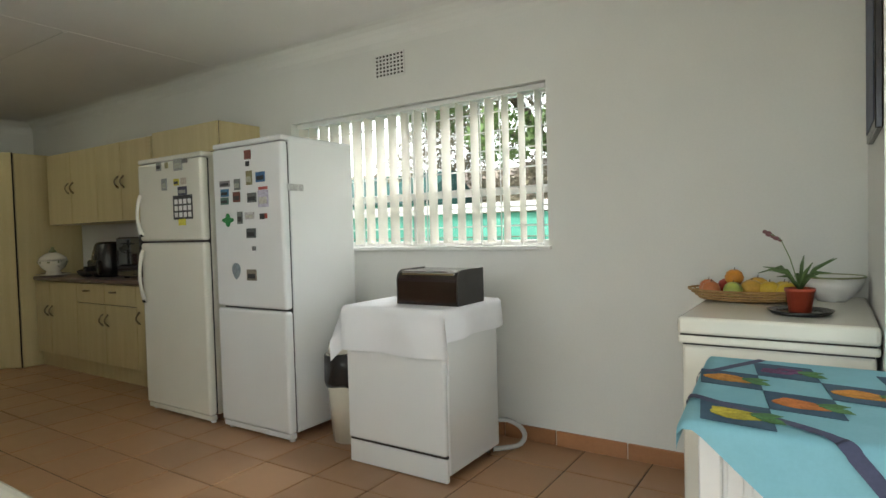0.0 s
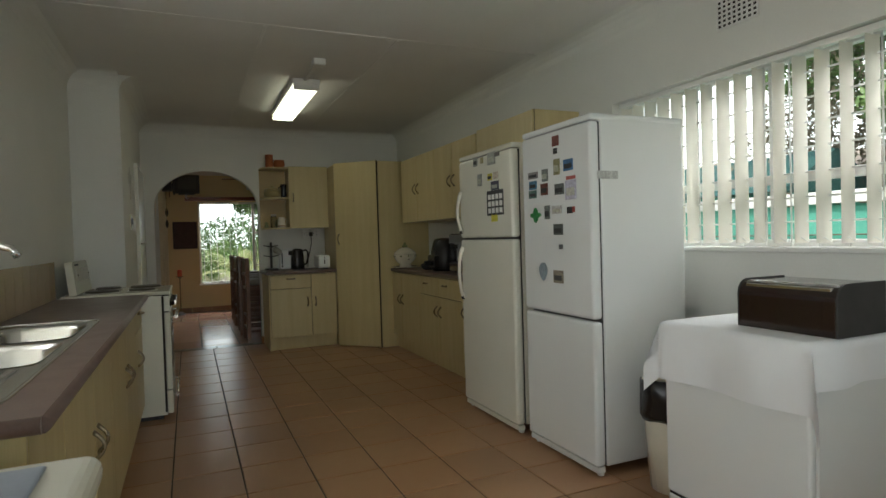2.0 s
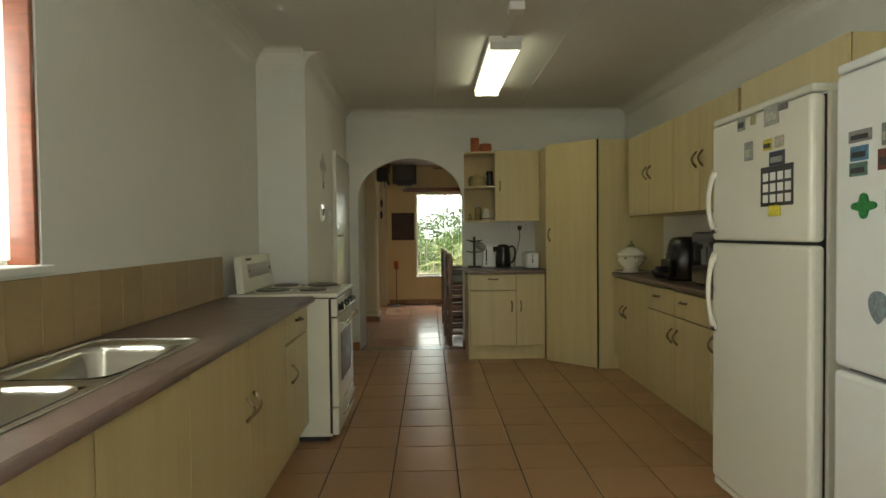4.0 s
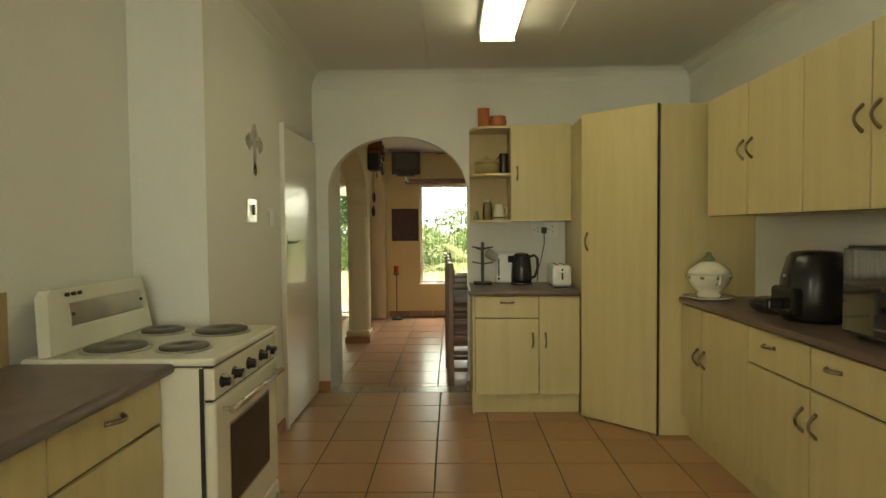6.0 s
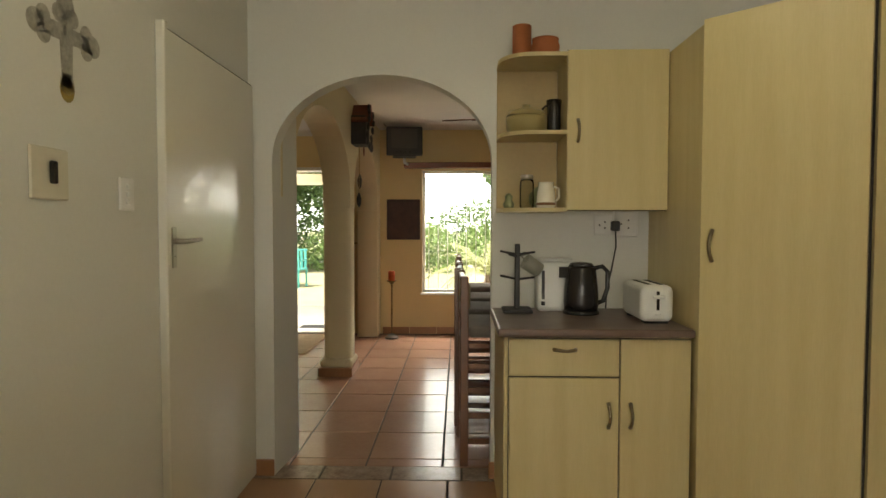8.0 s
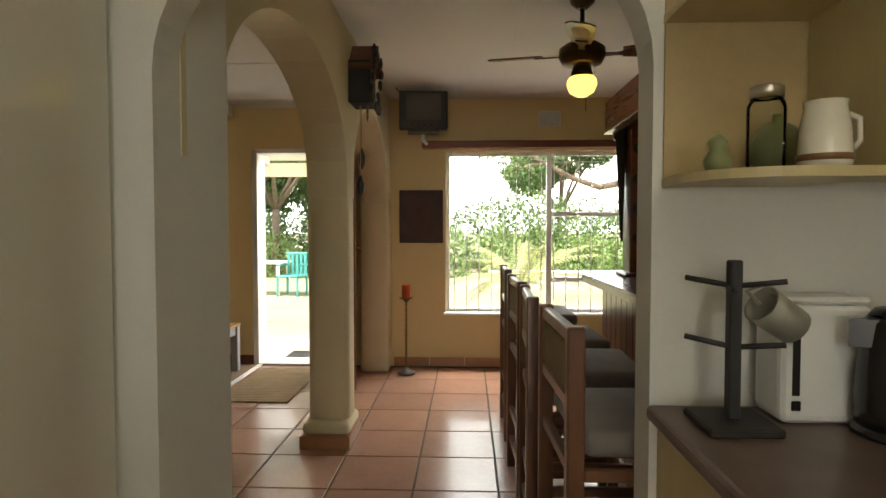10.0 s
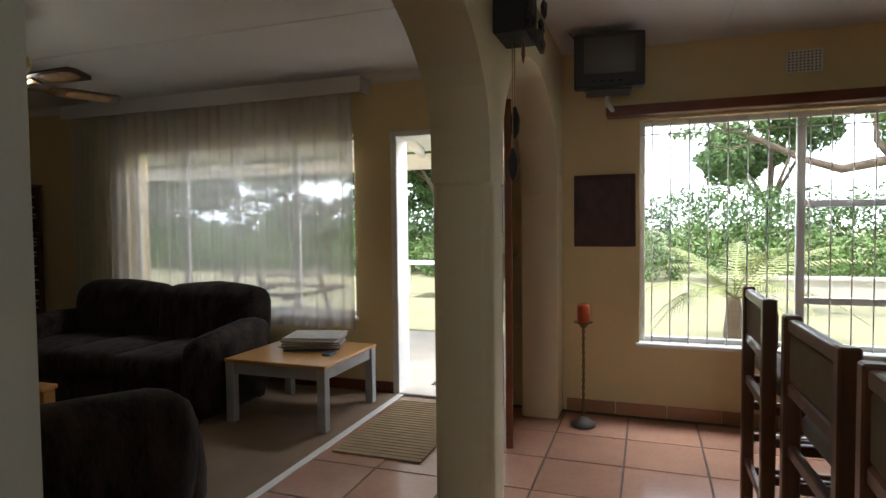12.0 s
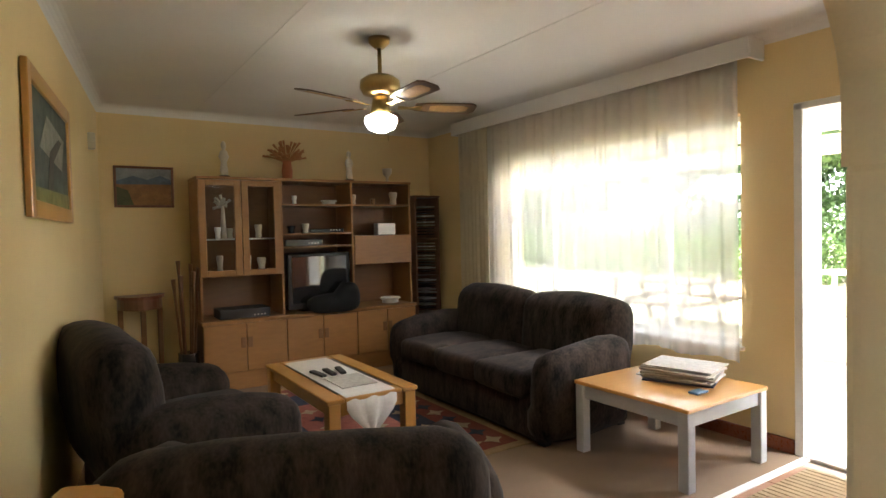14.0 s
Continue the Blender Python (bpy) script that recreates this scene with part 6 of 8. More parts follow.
tube(b, [(-0.03, -0.1, 0.98), (-0.02, -0.115, 0.8), (-0.02, -0.105, 0.6), (-0.02, -0.11, 0.4), (-0.02, -0.1, 0.2)], [0.03, 0.035, 0.022, 0.02, 0.008], 8)
for v in b.verts:
    v.co += Vector((noise.noise(v.co * 30), noise.noise(v.co * 30 + Vector((3, 3, 3))), 0)) * 0.02
part("hanging_vine", b, BLACK_MATT, t, "dark dried creeper down the post")
t = thing("bar_canopy", "red-brown wooden bar canopy with a lattice panel", "canopy")
b = bmesh.new()
box(b, -10.6, 1.83, 1.846, -8.48, 1.875, 2.03, 0.006)
part("front_beam", b, DARKWOOD_X, t)
bx("beam_lip", t, DARKWOOD_X, (-10.605, 1.822, 1.838), (-8.48, 1.884, 1.846), 0.002)
bx("end_beam", t, DARKWOOD, (-10.6, 1.876, 1.80), (-10.56, 3.2, 1.98), 0.006)
bx("rear_beam", t, DARKWOOD_X, (-10.6, 3.2, 1.80), (-8.48, 3.245, 1.98), 0.006)
for k in range(15):
    x = -10.5 + 1.95 * k / 14
    bx("lattice_slat", t, DARKWOOD, (x - 0.012, 1.876, 2.0), (x + 0.012, 3.2, 2.012), 0.001)
for k in range(11):
    y = 1.92 + 1.24 * k / 10
    bx("lattice_slat", t, DARKWOOD_X, (-10.56, y - 0.012, 2.0125), (-8.48, y + 0.012, 2.0245), 0.001)
for x in (-10.57, -8.75):
    bx("hanger", t, DARKWOOD, (x - 0.02, 3.205, 1.98), (x + 0.02, 3.24, LH - 0.001), 0.002)
# pictures, shelf figure, hide on the wall beyond the bar
t = thing("wall_picture", "framed dark picture with pale stripes beyond the bar", "picture")
bx("frame", t, BLACK, (XW + 0.001, 2.9, 1.70), (XW + 0.02, 3.33, 2.16), 0.004)
bx("print", t, paint("dark_brown_print", (0.09, 0.045, 0.03), 0.5, vary=0.2), (XW + 0.0205, 2.935, 1.735), (XW + 0.0225, 3.295, 2.125), 0.0005)
for k in range(6):
    b = bmesh.new()
    tube(b, [(XW + 0.0235, 3.04 + 0.03 * k, 1.80 + 0.01 * k), (XW + 0.0235, 3.09 + 0.03 * k, 1.88 + 0.015 * k), (XW + 0.0235, 3.12 + 0.025 * k, 1.98)], [0.004, 0.011, 0.003], 5)
    part("pale_stripe", b, FRAME_W, t)
t = thing("wall_bracket", "small dark wooden wall shelf", "shelf")
bx("board", t, DARKWOOD, (XW + 0.001, 2.9, 0.925), (XW + 0.14, 3.30, 0.955), 0.004)
bx("support", t, DARKWOOD, (XW + 0.001, 3.06, 0.84), (XW + 0.08, 3.10, 0.924), 0.004)
b = bmesh.new()
lathe(b, [(0.09, 0), (0.1, 0.06), (0.08, 0.2), (0.10, 0.32), (0.07, 0.42), (0.035, 0.47), (0.055, 0.53), (0.04, 0.58), (0.01, 0.6)], 16, (XW + 0.1, 3.10, 0.9555), (0.6, 1))
tagged(part("statue", b, DARKWOOD, soft=True), "dark carved wooden figure on the wall shelf", "statue")
b = bmesh.new()
rnd = random.Random(4)
out = [(0, 0.62), (0.0, 0.4), (-0.06, 0.34), (-0.04, 0.2), (-0.10, 0.1), (-0.09, -0.02), (-0.03, -0.06), (0.02, -0.14), (0.09, -0.1), (0.14, -0.2), (0.2, -0.16), (0.26, -0.26), (0.30, -0.2), (0.30, 0.62)]
plate(b, [(u + rnd.uniform(-0.012, 0.012), v) for u, v in out], 0.008, pose(XW + 0.003, 3.36, 1.55, 90, 0, 90))
tagged(part("animal_hide", b, paint("dark_hide", (0.05, 0.03, 0.022), 0.9, vary=0.2, bump=0.5)), "dark ragged hide hanging on the wall", "hide")
# pelmet above the dining window
b = bmesh.new()
box(b, XW + 0.001, 0.60, 1.99, XW + 0.12, 2.75, 2.055, 0.006)
tagged(part("pelmet", b, DARKWOOD), "reddish wooden pelmet above the dining window", "pelmet")
# dark square wall panel
t = thing("wall_plaque", "dark brown square carved wall panel", "wall panel")
bx("panel", t, paint("dark_panel", (0.065, 0.028, 0.02), 0.6, vary=0.15, bump=0.3), (XW + 0.001, 0.385, 1.14), (XW + 0.025, 0.785, 1.622), 0.005)
bx("raised_field", t, paint("dark_panel_field", (0.08, 0.034, 0.024), 0.6, vary=0.15, bump=0.3), (XW + 0.025, 0.42, 1.175), (XW + 0.029, 0.75, 1.587), 0.003)
# television on its bracket
t = thing("television", "old black tube television on a wall bracket", "television", (-11.93, 0.64, 2.09), 6)
b = bmesh.new()
box(b, -0.03, -0.20, 0, 0.06, 0.20, 0.315, 0.012, 2)
part("cabinet", b, BLACK_MATT, t)
b = bmesh.new()
prism(b, [(-0.03, -0.18), (-0.03, 0.18), (-0.32, 0.10), (-0.32, -0.10)], 0.03, 0.28)
part("tube_back", b, BLACK_MATT, t)
bx("screen", t, material("grey_tube_glass", (0.10, 0.095, 0.09), 0.08, 0.05, 5, coat=0.6), (0.058, -0.145, 0.075), (0.064, 0.145, 0.29), 0.006, 2)
bx("shelf_plate", t, BLACK_MATT, (-0.16, -0.13, -0.012), (0.045, 0.13, -0.001), 0.003)
rod("bracket_arm", t, FRAME_W, [(-0.15, 0, -0.012), (-0.15, 0, -0.06), (-0.46, 0.06, -0.06)], 0.016, 8)
for k in range(4):
    bx("button", t, BLACK, (0.06, -0.1 + 0.05 * k, 0.03), (0.063, -0.08 + 0.05 * k, 0.04), 0.001)
rod("aerial", t, BLACK_MATT, [(-0.05, -0.19, 0.31), (-0.05, -0.23, 0.36)], 0.004, 6)
# cuckoo clock on the arcade wall
t = thing("cuckoo_clock", "dark carved cuckoo clock with pine-cone weights", "clock", (-10.60, 0.303, 2.02))
bx("case", t, BLACK_MATT, (-0.11, 0, 0), (0.11, 0.13, 0.25), 0.006)
b = bmesh.new()
plate(b, [(-0.14, 0.2), (0, 0.36), (0.14, 0.2), (0.12, 0.19), (0, 0.31), (-0.12, 0.19)], 0.16, pose(0, 0.165, 0, 90, 0, 0))
part("gable", b, DARKWOOD, t)
for k in range(16):
    b = bmesh.new()
    bmesh.ops.create_icosphere(b, subdivisions=1, radius=0.04)
    for v in b.verts:
        v.co += Vector((noise.noise(v.co * 40 + Vector((k, 0, 0))),) * 3) * 0.012
        v.co.y *= 0.4
    p = part("carved_leaf", b, BLACK_MATT, t)
    a = 2 * math.pi * k / 16
    p.matrix_basis = pose(0.13 * math.cos(a), 0.155 + 0.01 * math.sin(3 * a), 0.15 + 0.18 * math.sin(a), 0, 40 * k, 0)
turned("pendulum", t, DARKWOOD, [(0.004, -0.1), (0.02, -0.07), (0.016, -0.03), (0.003, 0.0)], (0.02, 0.1, 0), 10, squash=(1, 0.4))
for x, ln in ((-0.05, 0.25), (-0.01, 0.42)):
    rod("chain", t, BRASS, [(x, 0.05, 0), (x, 0.05, -ln)], 0.0025, 5)
    turned("cone_weight", t, BLACK_MATT, [(0.004, -ln - 0.13), (0.018, -ln - 0.1), (0.022, -ln - 0.05), (0.006, -ln)], (x, 0.05, 0), 10)
# candle on a twisted stand
t = thing("candle_stand", "twisted iron candle stand with an orange candle", "candle stand", (-12.10, 0.475, 0))
turned("foot", t, paint("grey_iron", (0.12, 0.11, 0.1), 0.5), [(0.075, 0), (0.08, 0.02), (0.05, 0.035), (0.02, 0.06)], seg=18)
IRON = paint("brass_iron", (0.20, 0.13, 0.05), 0.45, metal=0.6)
for ph in (0, math.pi):
    rod("twisted_rod", t, IRON, [(0.006 * math.cos(z * 70 + ph), 0.006 * math.sin(z * 70 + ph), z) for z in [0.05 + 0.012 * k for k in range(50)]], 0.005, 5)
turned("drip_pan", t, IRON, [(0.012, 0.63), (0.03, 0.655), (0.062, 0.668), (0.058, 0.673), (0.02, 0.665)], seg=16)
turned("candle", t, paint("orange_wax", (0.62, 0.10, 0.025), 0.5), [(0.038, 0.668), (0.039, 0.77), (0.033, 0.785), (0.008, 0.775)], seg=18)


def ceiling_fan(name, label, at, ceiling, blades, radius, turn, metal, wood, glass, lamp_z, drop=0.02, wide=1.0):
    """A ceiling fan with a lamp; at is the motor's middle."""
    t = thing(name, label, "ceiling fan", at, turn)
    top = ceiling - at[2]
    turned("canopy", t, metal, [(0.025, top - 0.06), (0.06, top - 0.03), (0.065, top - 0.001)], seg=20)
    rod("down_rod", t, metal, [(0, 0, 0.05), (0, 0, top - 0.04)], 0.012, 10)
    turned("motor", t, metal, [(0.05, -0.06), (0.10, -0.045), (0.118, -0.01), (0.115, 0.03), (0.08, 0.055), (0.03, 0.07)], seg=28)
    turned("lamp_holder", t, metal, [(0.035, lamp_z + 0.09), (0.06, lamp_z + 0.1), (0.045, -0.06)], seg=20)
    turned("lamp_glass", t, glass, [(0.03 * wide, lamp_z), (0.075 * wide, lamp_z + 0.02), (0.095 * wide, lamp_z + 0.06), (0.09 * wide, lamp_z + 0.085), (0.06, lamp_z + 0.098)], seg=24, label="lit glass lampshade")
    for k in range(blades):
        b = bmesh.new()
        o = [(0.2, -0.045), (0.3, -0.062), (radius - 0.03, -0.068), (radius, -0.04), (radius, 0.04), (radius - 0.03, 0.068), (0.3, 0.062), (0.2, 0.045)]
        plate(b, o, 0.007, pose(0, 0, -drop, -12, 0, 0))
        p = part("blade", b, wood, t)
        p.matrix_basis = pose(0, 0, 0, 0, 0, 360 * k / blades)
        b = bmesh.new()
        plate(b, [(0.1, -0.018), (0.17, -0.012), (0.24, -0.03), (0.24, 0.03), (0.17, 0.012), (0.1, 0.018)], 0.006, pose(0, 0, -drop - 0.007, -12, 0, 0))
        part("blade_iron", b, metal, p)
        b = bmesh.new()
        plate(b, [(0.29, -0.028), (0.33, -0.04), (radius - 0.09, -0.042), (radius - 0.05, -0.026), (radius - 0.05, 0.026), (radius - 0.09, 0.042), (0.33, 0.04), (0.29, 0.028)], 0.009, pose(0, 0, -drop - 0.001, -12, 0, 0))
        part("cane_inlay", b, CANE, p, "pale woven cane inlay")
    rod("pull_chain", t, metal, [(0.02, 0.07, lamp_z + 0.1), (0.02, 0.075, lamp_z - 0.06)], 0.002, 5)
    return t


ceiling_fan("ceiling_fan", "dark four-bladed ceiling fan with a yellow lamp", (-10.08, 1.59, 2.16), LH, 4, 0.48, 78, paint("dark_bronze", (0.10, 0.06, 0.03), 0.35, metal=0.7), STOOLWOOD, GLOBE_Y, -0.21, 0.0, 0.8)
ceiling_fan("ceiling_fan", "brass ceiling fan with five blades and a lit globe", (-10.48, -2.33, 2.175), LH, 5, 0.57, 17, BRASS, paint("dark_brown_blade", (0.09, 0.045, 0.02), 0.35), GLOBE, -0.262, 0.115)

# ---- entrance mats ----
t = thing("door_mat", "ribbed coir mat inside the front door", "mat")
for k in range(24):
    x0 = -12.25 + 1.04 * k / 24
    bx("rib", t, MAT, (x0, -0.85, 0.0005), (x0 + 0.038, -0.30, 0.011), 0.003)
t = thing("outdoor_mat", "dark rubber mat on the step outside", "mat")
for k in range(9):
    bx("rubber_bar", t, RUBBER, (-13.2 + 0.06 * k, -0.85, -0.049), (-13.16 + 0.06 * k, -0.25, -0.035), 0.003)

# ---- living room ----
def cushion(bm, x0, y0, z0, x1, y1, z1, r=0.06, puff=0.03, seed=0):
    """A soft, swollen box."""
    s = bmesh.new()
    box(s, x0, y0, z0, x1, y1, z1, r, 3)
    bmesh.ops.subdivide_edges(s, edges=[e for e in s.edges if e.calc_length() > 0.12], cuts=3, use_grid_fill=True)
    c = Vector(((x0 + x1) / 2, (y0 + y1) / 2, (z0 + z1) / 2))
    h = Vector((abs(x1 - x0) / 2, abs(y1 - y0) / 2, abs(z1 - z0) / 2))
    for v in s.verts:
        q = v.co - c
        g = [max(0, 1 - (q[i] / h[i]) ** 2) for i in range(3)]
        v.co.x += math.copysign(puff * g[1] * g[2], q.x)
        v.co.y += math.copysign(puff * g[0] * g[2], q.y)
        v.co.z += math.copysign(puff * g[0] * g[1], q.z)
        v.co += Vector((noise.noise(v.co * 5 + Vector((seed, 0, 0))), noise.noise(v.co * 5 + Vector((0, seed, 4))), noise.noise(v.co * 5 + Vector((7, 0, seed))))) * 0.012
    me = bpy.data.meshes.new("tmp")
    s.to_mesh(me)
    s.free()
    bm.from_mesh(me)
    bpy.data.meshes.remove(me)


def soft(name, parent, mat, *a, **k):
    b = bmesh.new()
    cushion(b, *a, **k)
    return part(name, b, mat, parent, soft=True)


def sofa(name, label, at, turn, width, seats, depth=0.85, back=0.83, backs=0):
    """A velour sofa that faces +x from its back at x = 0; width runs along y, centred."""
    t = thing(name, label, "sofa", at, turn)
    w, aw = width / 2, 0.20
    soft("base", t, VELVET, 0.05, -w + 0.05, 0.02, depth - 0.02, w - 0.05, 0.30, r=0.04, puff=0.01)
    n = seats
    for k in range(n):
        y0 = -w + aw + (width - 2 * aw) * k / n
        y1 = -w + aw + (width - 2 * aw) * (k + 1) / n
        soft("seat_cushion", t, VELVET, 0.22, y0 + 0.004, 0.27, depth + 0.02, y1 - 0.004, 0.44, r=0.05, puff=0.025, seed=k)
    nb = backs or (2 if n > 1 else 1)
    for k in range(nb):
        y0 = -w + 0.06 + (width - 0.12) * k / nb
        y1 = -w + 0.06 + (width - 0.12) * (k + 1) / nb
        b = bmesh.new()
        cushion(b, -0.02, y0 + 0.002, 0.25, 0.26, y1 - 0.002, back, r=0.11, puff=0.035, seed=10 + k)
        for v in b.verts:
            v.co.x -= (v.co.z - 0.3) * 0.12
        part("back_cushion", b, VELVET, t, soft=True)
    for s in (-1, 1):
        b = bmesh.new()
        cushion(b, 0.08, s * (w - aw), 0.02, depth, s * w, 0.60, r=0.09, puff=0.03, seed=20 + s)
        for v in b.verts:
            if v.co.z > 0.3:
                v.co.z -= 0.08 * max(0, (v.co.x - 0.3) / depth) - 0.06 * max(0, 0.3 - v.co.x)
                v.co.y += s * 0.03
        part("arm", b, VELVET, t, soft=True)
    for x in (0.1, depth - 0.08):
        for y in (-w + 0.1, w - 0.1):
            bx("foot", t, BLACK_MATT, (x - 0.03, y - 0.03, 0), (x + 0.03, y + 0.03, 0.03), 0.003)
    return t


sofa("sofa", "three-seat dark grey velour sofa below the window", (-12.12, -2.82, 0.006), 0, 1.95, 3)
sofa("armchair", "dark grey velour armchair beside the wall", (-8.98, -2.42, 0.006), 180 + 8, 1.05, 1, 0.80, 0.90)
lv = sofa("love_seat", "dark velour love seat seen from behind with a wooden frame", (-9.40, -0.80, 0.006), -114, 1.16, 2, 0.80, 0.74, 1)
bx("wooden_frame", lv, OAK_TOP, (-0.10, 0.40, 0.46), (0.02, 0.575, 0.705), 0.02, 3)
# side table
t = thing("side_table", "grey-painted side table with a pine top", "side table")
TX0, TX1, TY0, TY1, TH = -12.17, -11.44, -1.78, -1.02, 0.43
bx("tabletop", t, OAK_TOP, (TX0, TY0, TH - 0.022), (TX1, TY1, TH), 0.004)
for x in (TX0 + 0.005, TX1 - 0.065):
    for y in (TY0 + 0.005, TY1 - 0.065):
        bx("leg", t, GREYPAINT, (x, y, 0.006), (x + 0.06, y + 0.06, TH - 0.023), 0.004)
for y in (TY0 + 0.02, TY1 - 0.045):
    bx("apron", t, GREYPAINT, (TX0 + 0.066, y, TH - 0.10), (TX1 - 0.066, y + 0.025, TH - 0.023), 0.003)
for x in (TX0 + 0.02, TX1 - 0.045):
    bx("apron", t, GREYPAINT, (x, TY0 + 0.066, TH - 0.10), (x + 0.025, TY1 - 0.066, TH - 0.023), 0.003)
zz = TH + 0.0005
for k in range(9):
    hgt = random.uniform(0.006, 0.012)
    b = bmesh.new()
    box(b, -0.15 - random.uniform(0, 0.02), -0.2 + random.uniform(0, 0.02), 0, 0.15, 0.2, hgt, 0.002)
    p = part("newspaper", b, PAPER if k % 3 else paint("magazine", random.choice([(0.35, 0.08, 0.05), (0.1, 0.12, 0.2), (0.5, 0.45, 0.4)]), 0.4))
    p.matrix_basis = pose(-11.95 + random.uniform(-0.02, 0.02), -1.42 + random.uniform(-0.02, 0.02), zz, 0, 0, random.uniform(-9, 9) + 20)
    tagged(p, "folded newspaper in a pile on the side table", "newspaper", "pile of newspapers")
    zz += hgt + 0.0005
bx("phone", None, paint("phone_blue", (0.08, 0.16, 0.30), 0.3), (-11.80, -1.20, TH + 0.0005), (-11.70, -1.14, TH + 0.014), 0.004)
tagged(bpy.data.objects["phone"], "small dark blue handset on the side table", "phone")
# coffee table
t = thing("coffee_table", "orange pine coffee table with a dark inset top", "coffee table")
C0, C1, D0, D1, CH = -10.58, -10.05, -3.27, -2.18, 0.455
for x in (C0, C1 - 0.07):
    for y in (D0, D1 - 0.07):
        bx("leg", t, OAK_TOP, (x, y, 0.013), (x + 0.07, y + 0.07, CH - 0.026), 0.005)
bx("top_rail", t, OAK_TOP, (C0 - 0.01, D0 - 0.01, CH - 0.025), (C0 + 0.09, D1 + 0.01, CH), 0.005)
bx("top_rail", t, OAK_TOP, (C1 - 0.09, D0 - 0.01, CH - 0.025), (C1 + 0.01, D1 + 0.01, CH), 0.005)
bx("top_rail", t, OAK_TOP, (C0 + 0.091, D0 - 0.01, CH - 0.025), (C1 - 0.091, D0 + 0.09, CH), 0.005)
bx("top_rail", t, OAK_TOP, (C0 + 0.091, D1 - 0.09, CH - 0.025), (C1 - 0.091, D1 + 0.01, CH), 0.005)
bx("inset_top", t, paint("dark_slate", (0.05, 0.045, 0.04), 0.35, vary=0.15), (C0 + 0.091, D0 + 0.091, CH - 0.02), (C1 - 0.091, D1 - 0.091, CH - 0.003), 0.001)
for x in (C0 + 0.02, C1 - 0.04):
    bx("apron", t, OAK_TOP, (x, D0 + 0.071, CH - 0.1), (x + 0.02, D1 - 0.071, CH - 0.026), 0.003)
for y in (D0 + 0.02, D1 - 0.04):
    bx("apron", t, OAK_TOP, (C0 + 0.071, y, CH - 0.1), (C1 - 0.071, y + 0.02, CH - 0.026), 0.003)
b = bmesh.new()
NR = 30
rows_ = []
for j in range(NR + 1):
    v = j / NR
    row = []
    for i in range(9):
        u = i / 8 - 0.5
        ln = 1.28 * v
        y = D0 + 0.06 + ln
        z = CH + 0.003
        if y > D1 + 0.012:
            z -= y - (D1 + 0.012)
            y = D1 + 0.014 + 0.01 * math.sin(i * 2)
        wid = 0.30 * (1 if v < 0.88 else max(0.04, (1 - v) / 0.12))
        row.append(b.verts.new((-10.30 + u * wid, y, z + 0.0008 * (i % 2))))
    rows_.append(row)
for r0, r1 in zip(rows_, rows_[1:]):
    for i in range(8):
        b.faces.new((r0[i], r0[i + 1], r1[i + 1], r1[i]))
tagged(part("table_runner", b, LACE, soft=True), "white lace runner over the coffee table", "table runner")
bx("magazine", None, PAPER, (-10.42, -2.62, CH + 0.0055), (-10.2, -2.34, CH + 0.012), 0.001)
tagged(bpy.data.objects["magazine"], "magazine lying on the lace runner", "magazine")
for k in range(3):
    b = bmesh.new()
    box(b, -0.02, -0.085, 0, 0.02, 0.085, 0.018, 0.008, 2)
    p = part("remote_control", b, BLACK_MATT)
    p.matrix_basis = pose(-10.36 + 0.075 * k, -2.74, CH + 0.0056, 0, 0, 8 * k - 10)
    tagged(p, "black remote control on the lace runner", "remote control", "remote controls")
# rug
t = thing("rug", "patterned red, navy and cream woven rug", "rug")
RX0, RX1, RY0, RY1 = -11.33, -9.75, -4.25, -2.02
RUGC = {"edge": (0.32, 0.22, 0.11), "red": (0.20, 0.05, 0.035), "navy": (0.03, 0.04, 0.07), "cream": (0.42, 0.34, 0.22), "rose": (0.33, 0.11, 0.08)}
rm = {k_: paint("rug_" + k_, c_, 1.0, vary=0.1, scale=30, bump=0.5) for k_, c_ in RUGC.items()}
bx("woven_field", t, rm["edge"], (RX0, RY0, 0.0065), (RX1, RY1, 0.013), 0.002)
bx("border", t, rm["red"], (RX0 + 0.07, RY0 + 0.07, 0.013), (RX1 - 0.07, RY1 - 0.07, 0.0142), 0)
bx("field", t, rm["navy"], (RX0 + 0.3, RY0 + 0.3, 0.0142), (RX1 - 0.3, RY1 - 0.3, 0.0154), 0)
bx("medallion", t, rm["rose"], (RX0 + 0.5, RY0 + 0.6, 0.0154), (RX1 - 0.5, RY1 - 0.55, 0.0164), 0)
rk = random.Random(8)
def motif(x, y, s, c, z):
    b = bmesh.new()
    plate(b, [(0, -s), (s * 0.35, -s * 0.35), (s, 0), (s * 0.35, s * 0.35), (0, s), (-s * 0.35, s * 0.35), (-s, 0), (-s * 0.35, -s * 0.35)], 0.001, pose(x, y, z, 0, 0, 0))
    plate(b, [(-s * 0.3, -s * 0.3), (s * 0.3, -s * 0.3), (s * 0.3, s * 0.3), (-s * 0.3, s * 0.3)], 0.0016, pose(x, y, z, 0, 0, 45))
    part("motif", b, rm[c], t)
for k in range(12):
    y = RY0 + 0.18 + (RY1 - RY0 - 0.36) * k / 11
    for x in (RX0 + 0.185, RX1 - 0.185):
        motif(x, y, 0.075, "cream" if k % 2 else "navy", 0.0142)
for k in range(1, 8):
    x = RX0 + 0.18 + (RX1 - RX0 - 0.36) * k / 8
    for y in (RY0 + 0.185, RY1 - 0.185):
        motif(x, y, 0.07, "cream" if k % 2 else "navy", 0.0142)
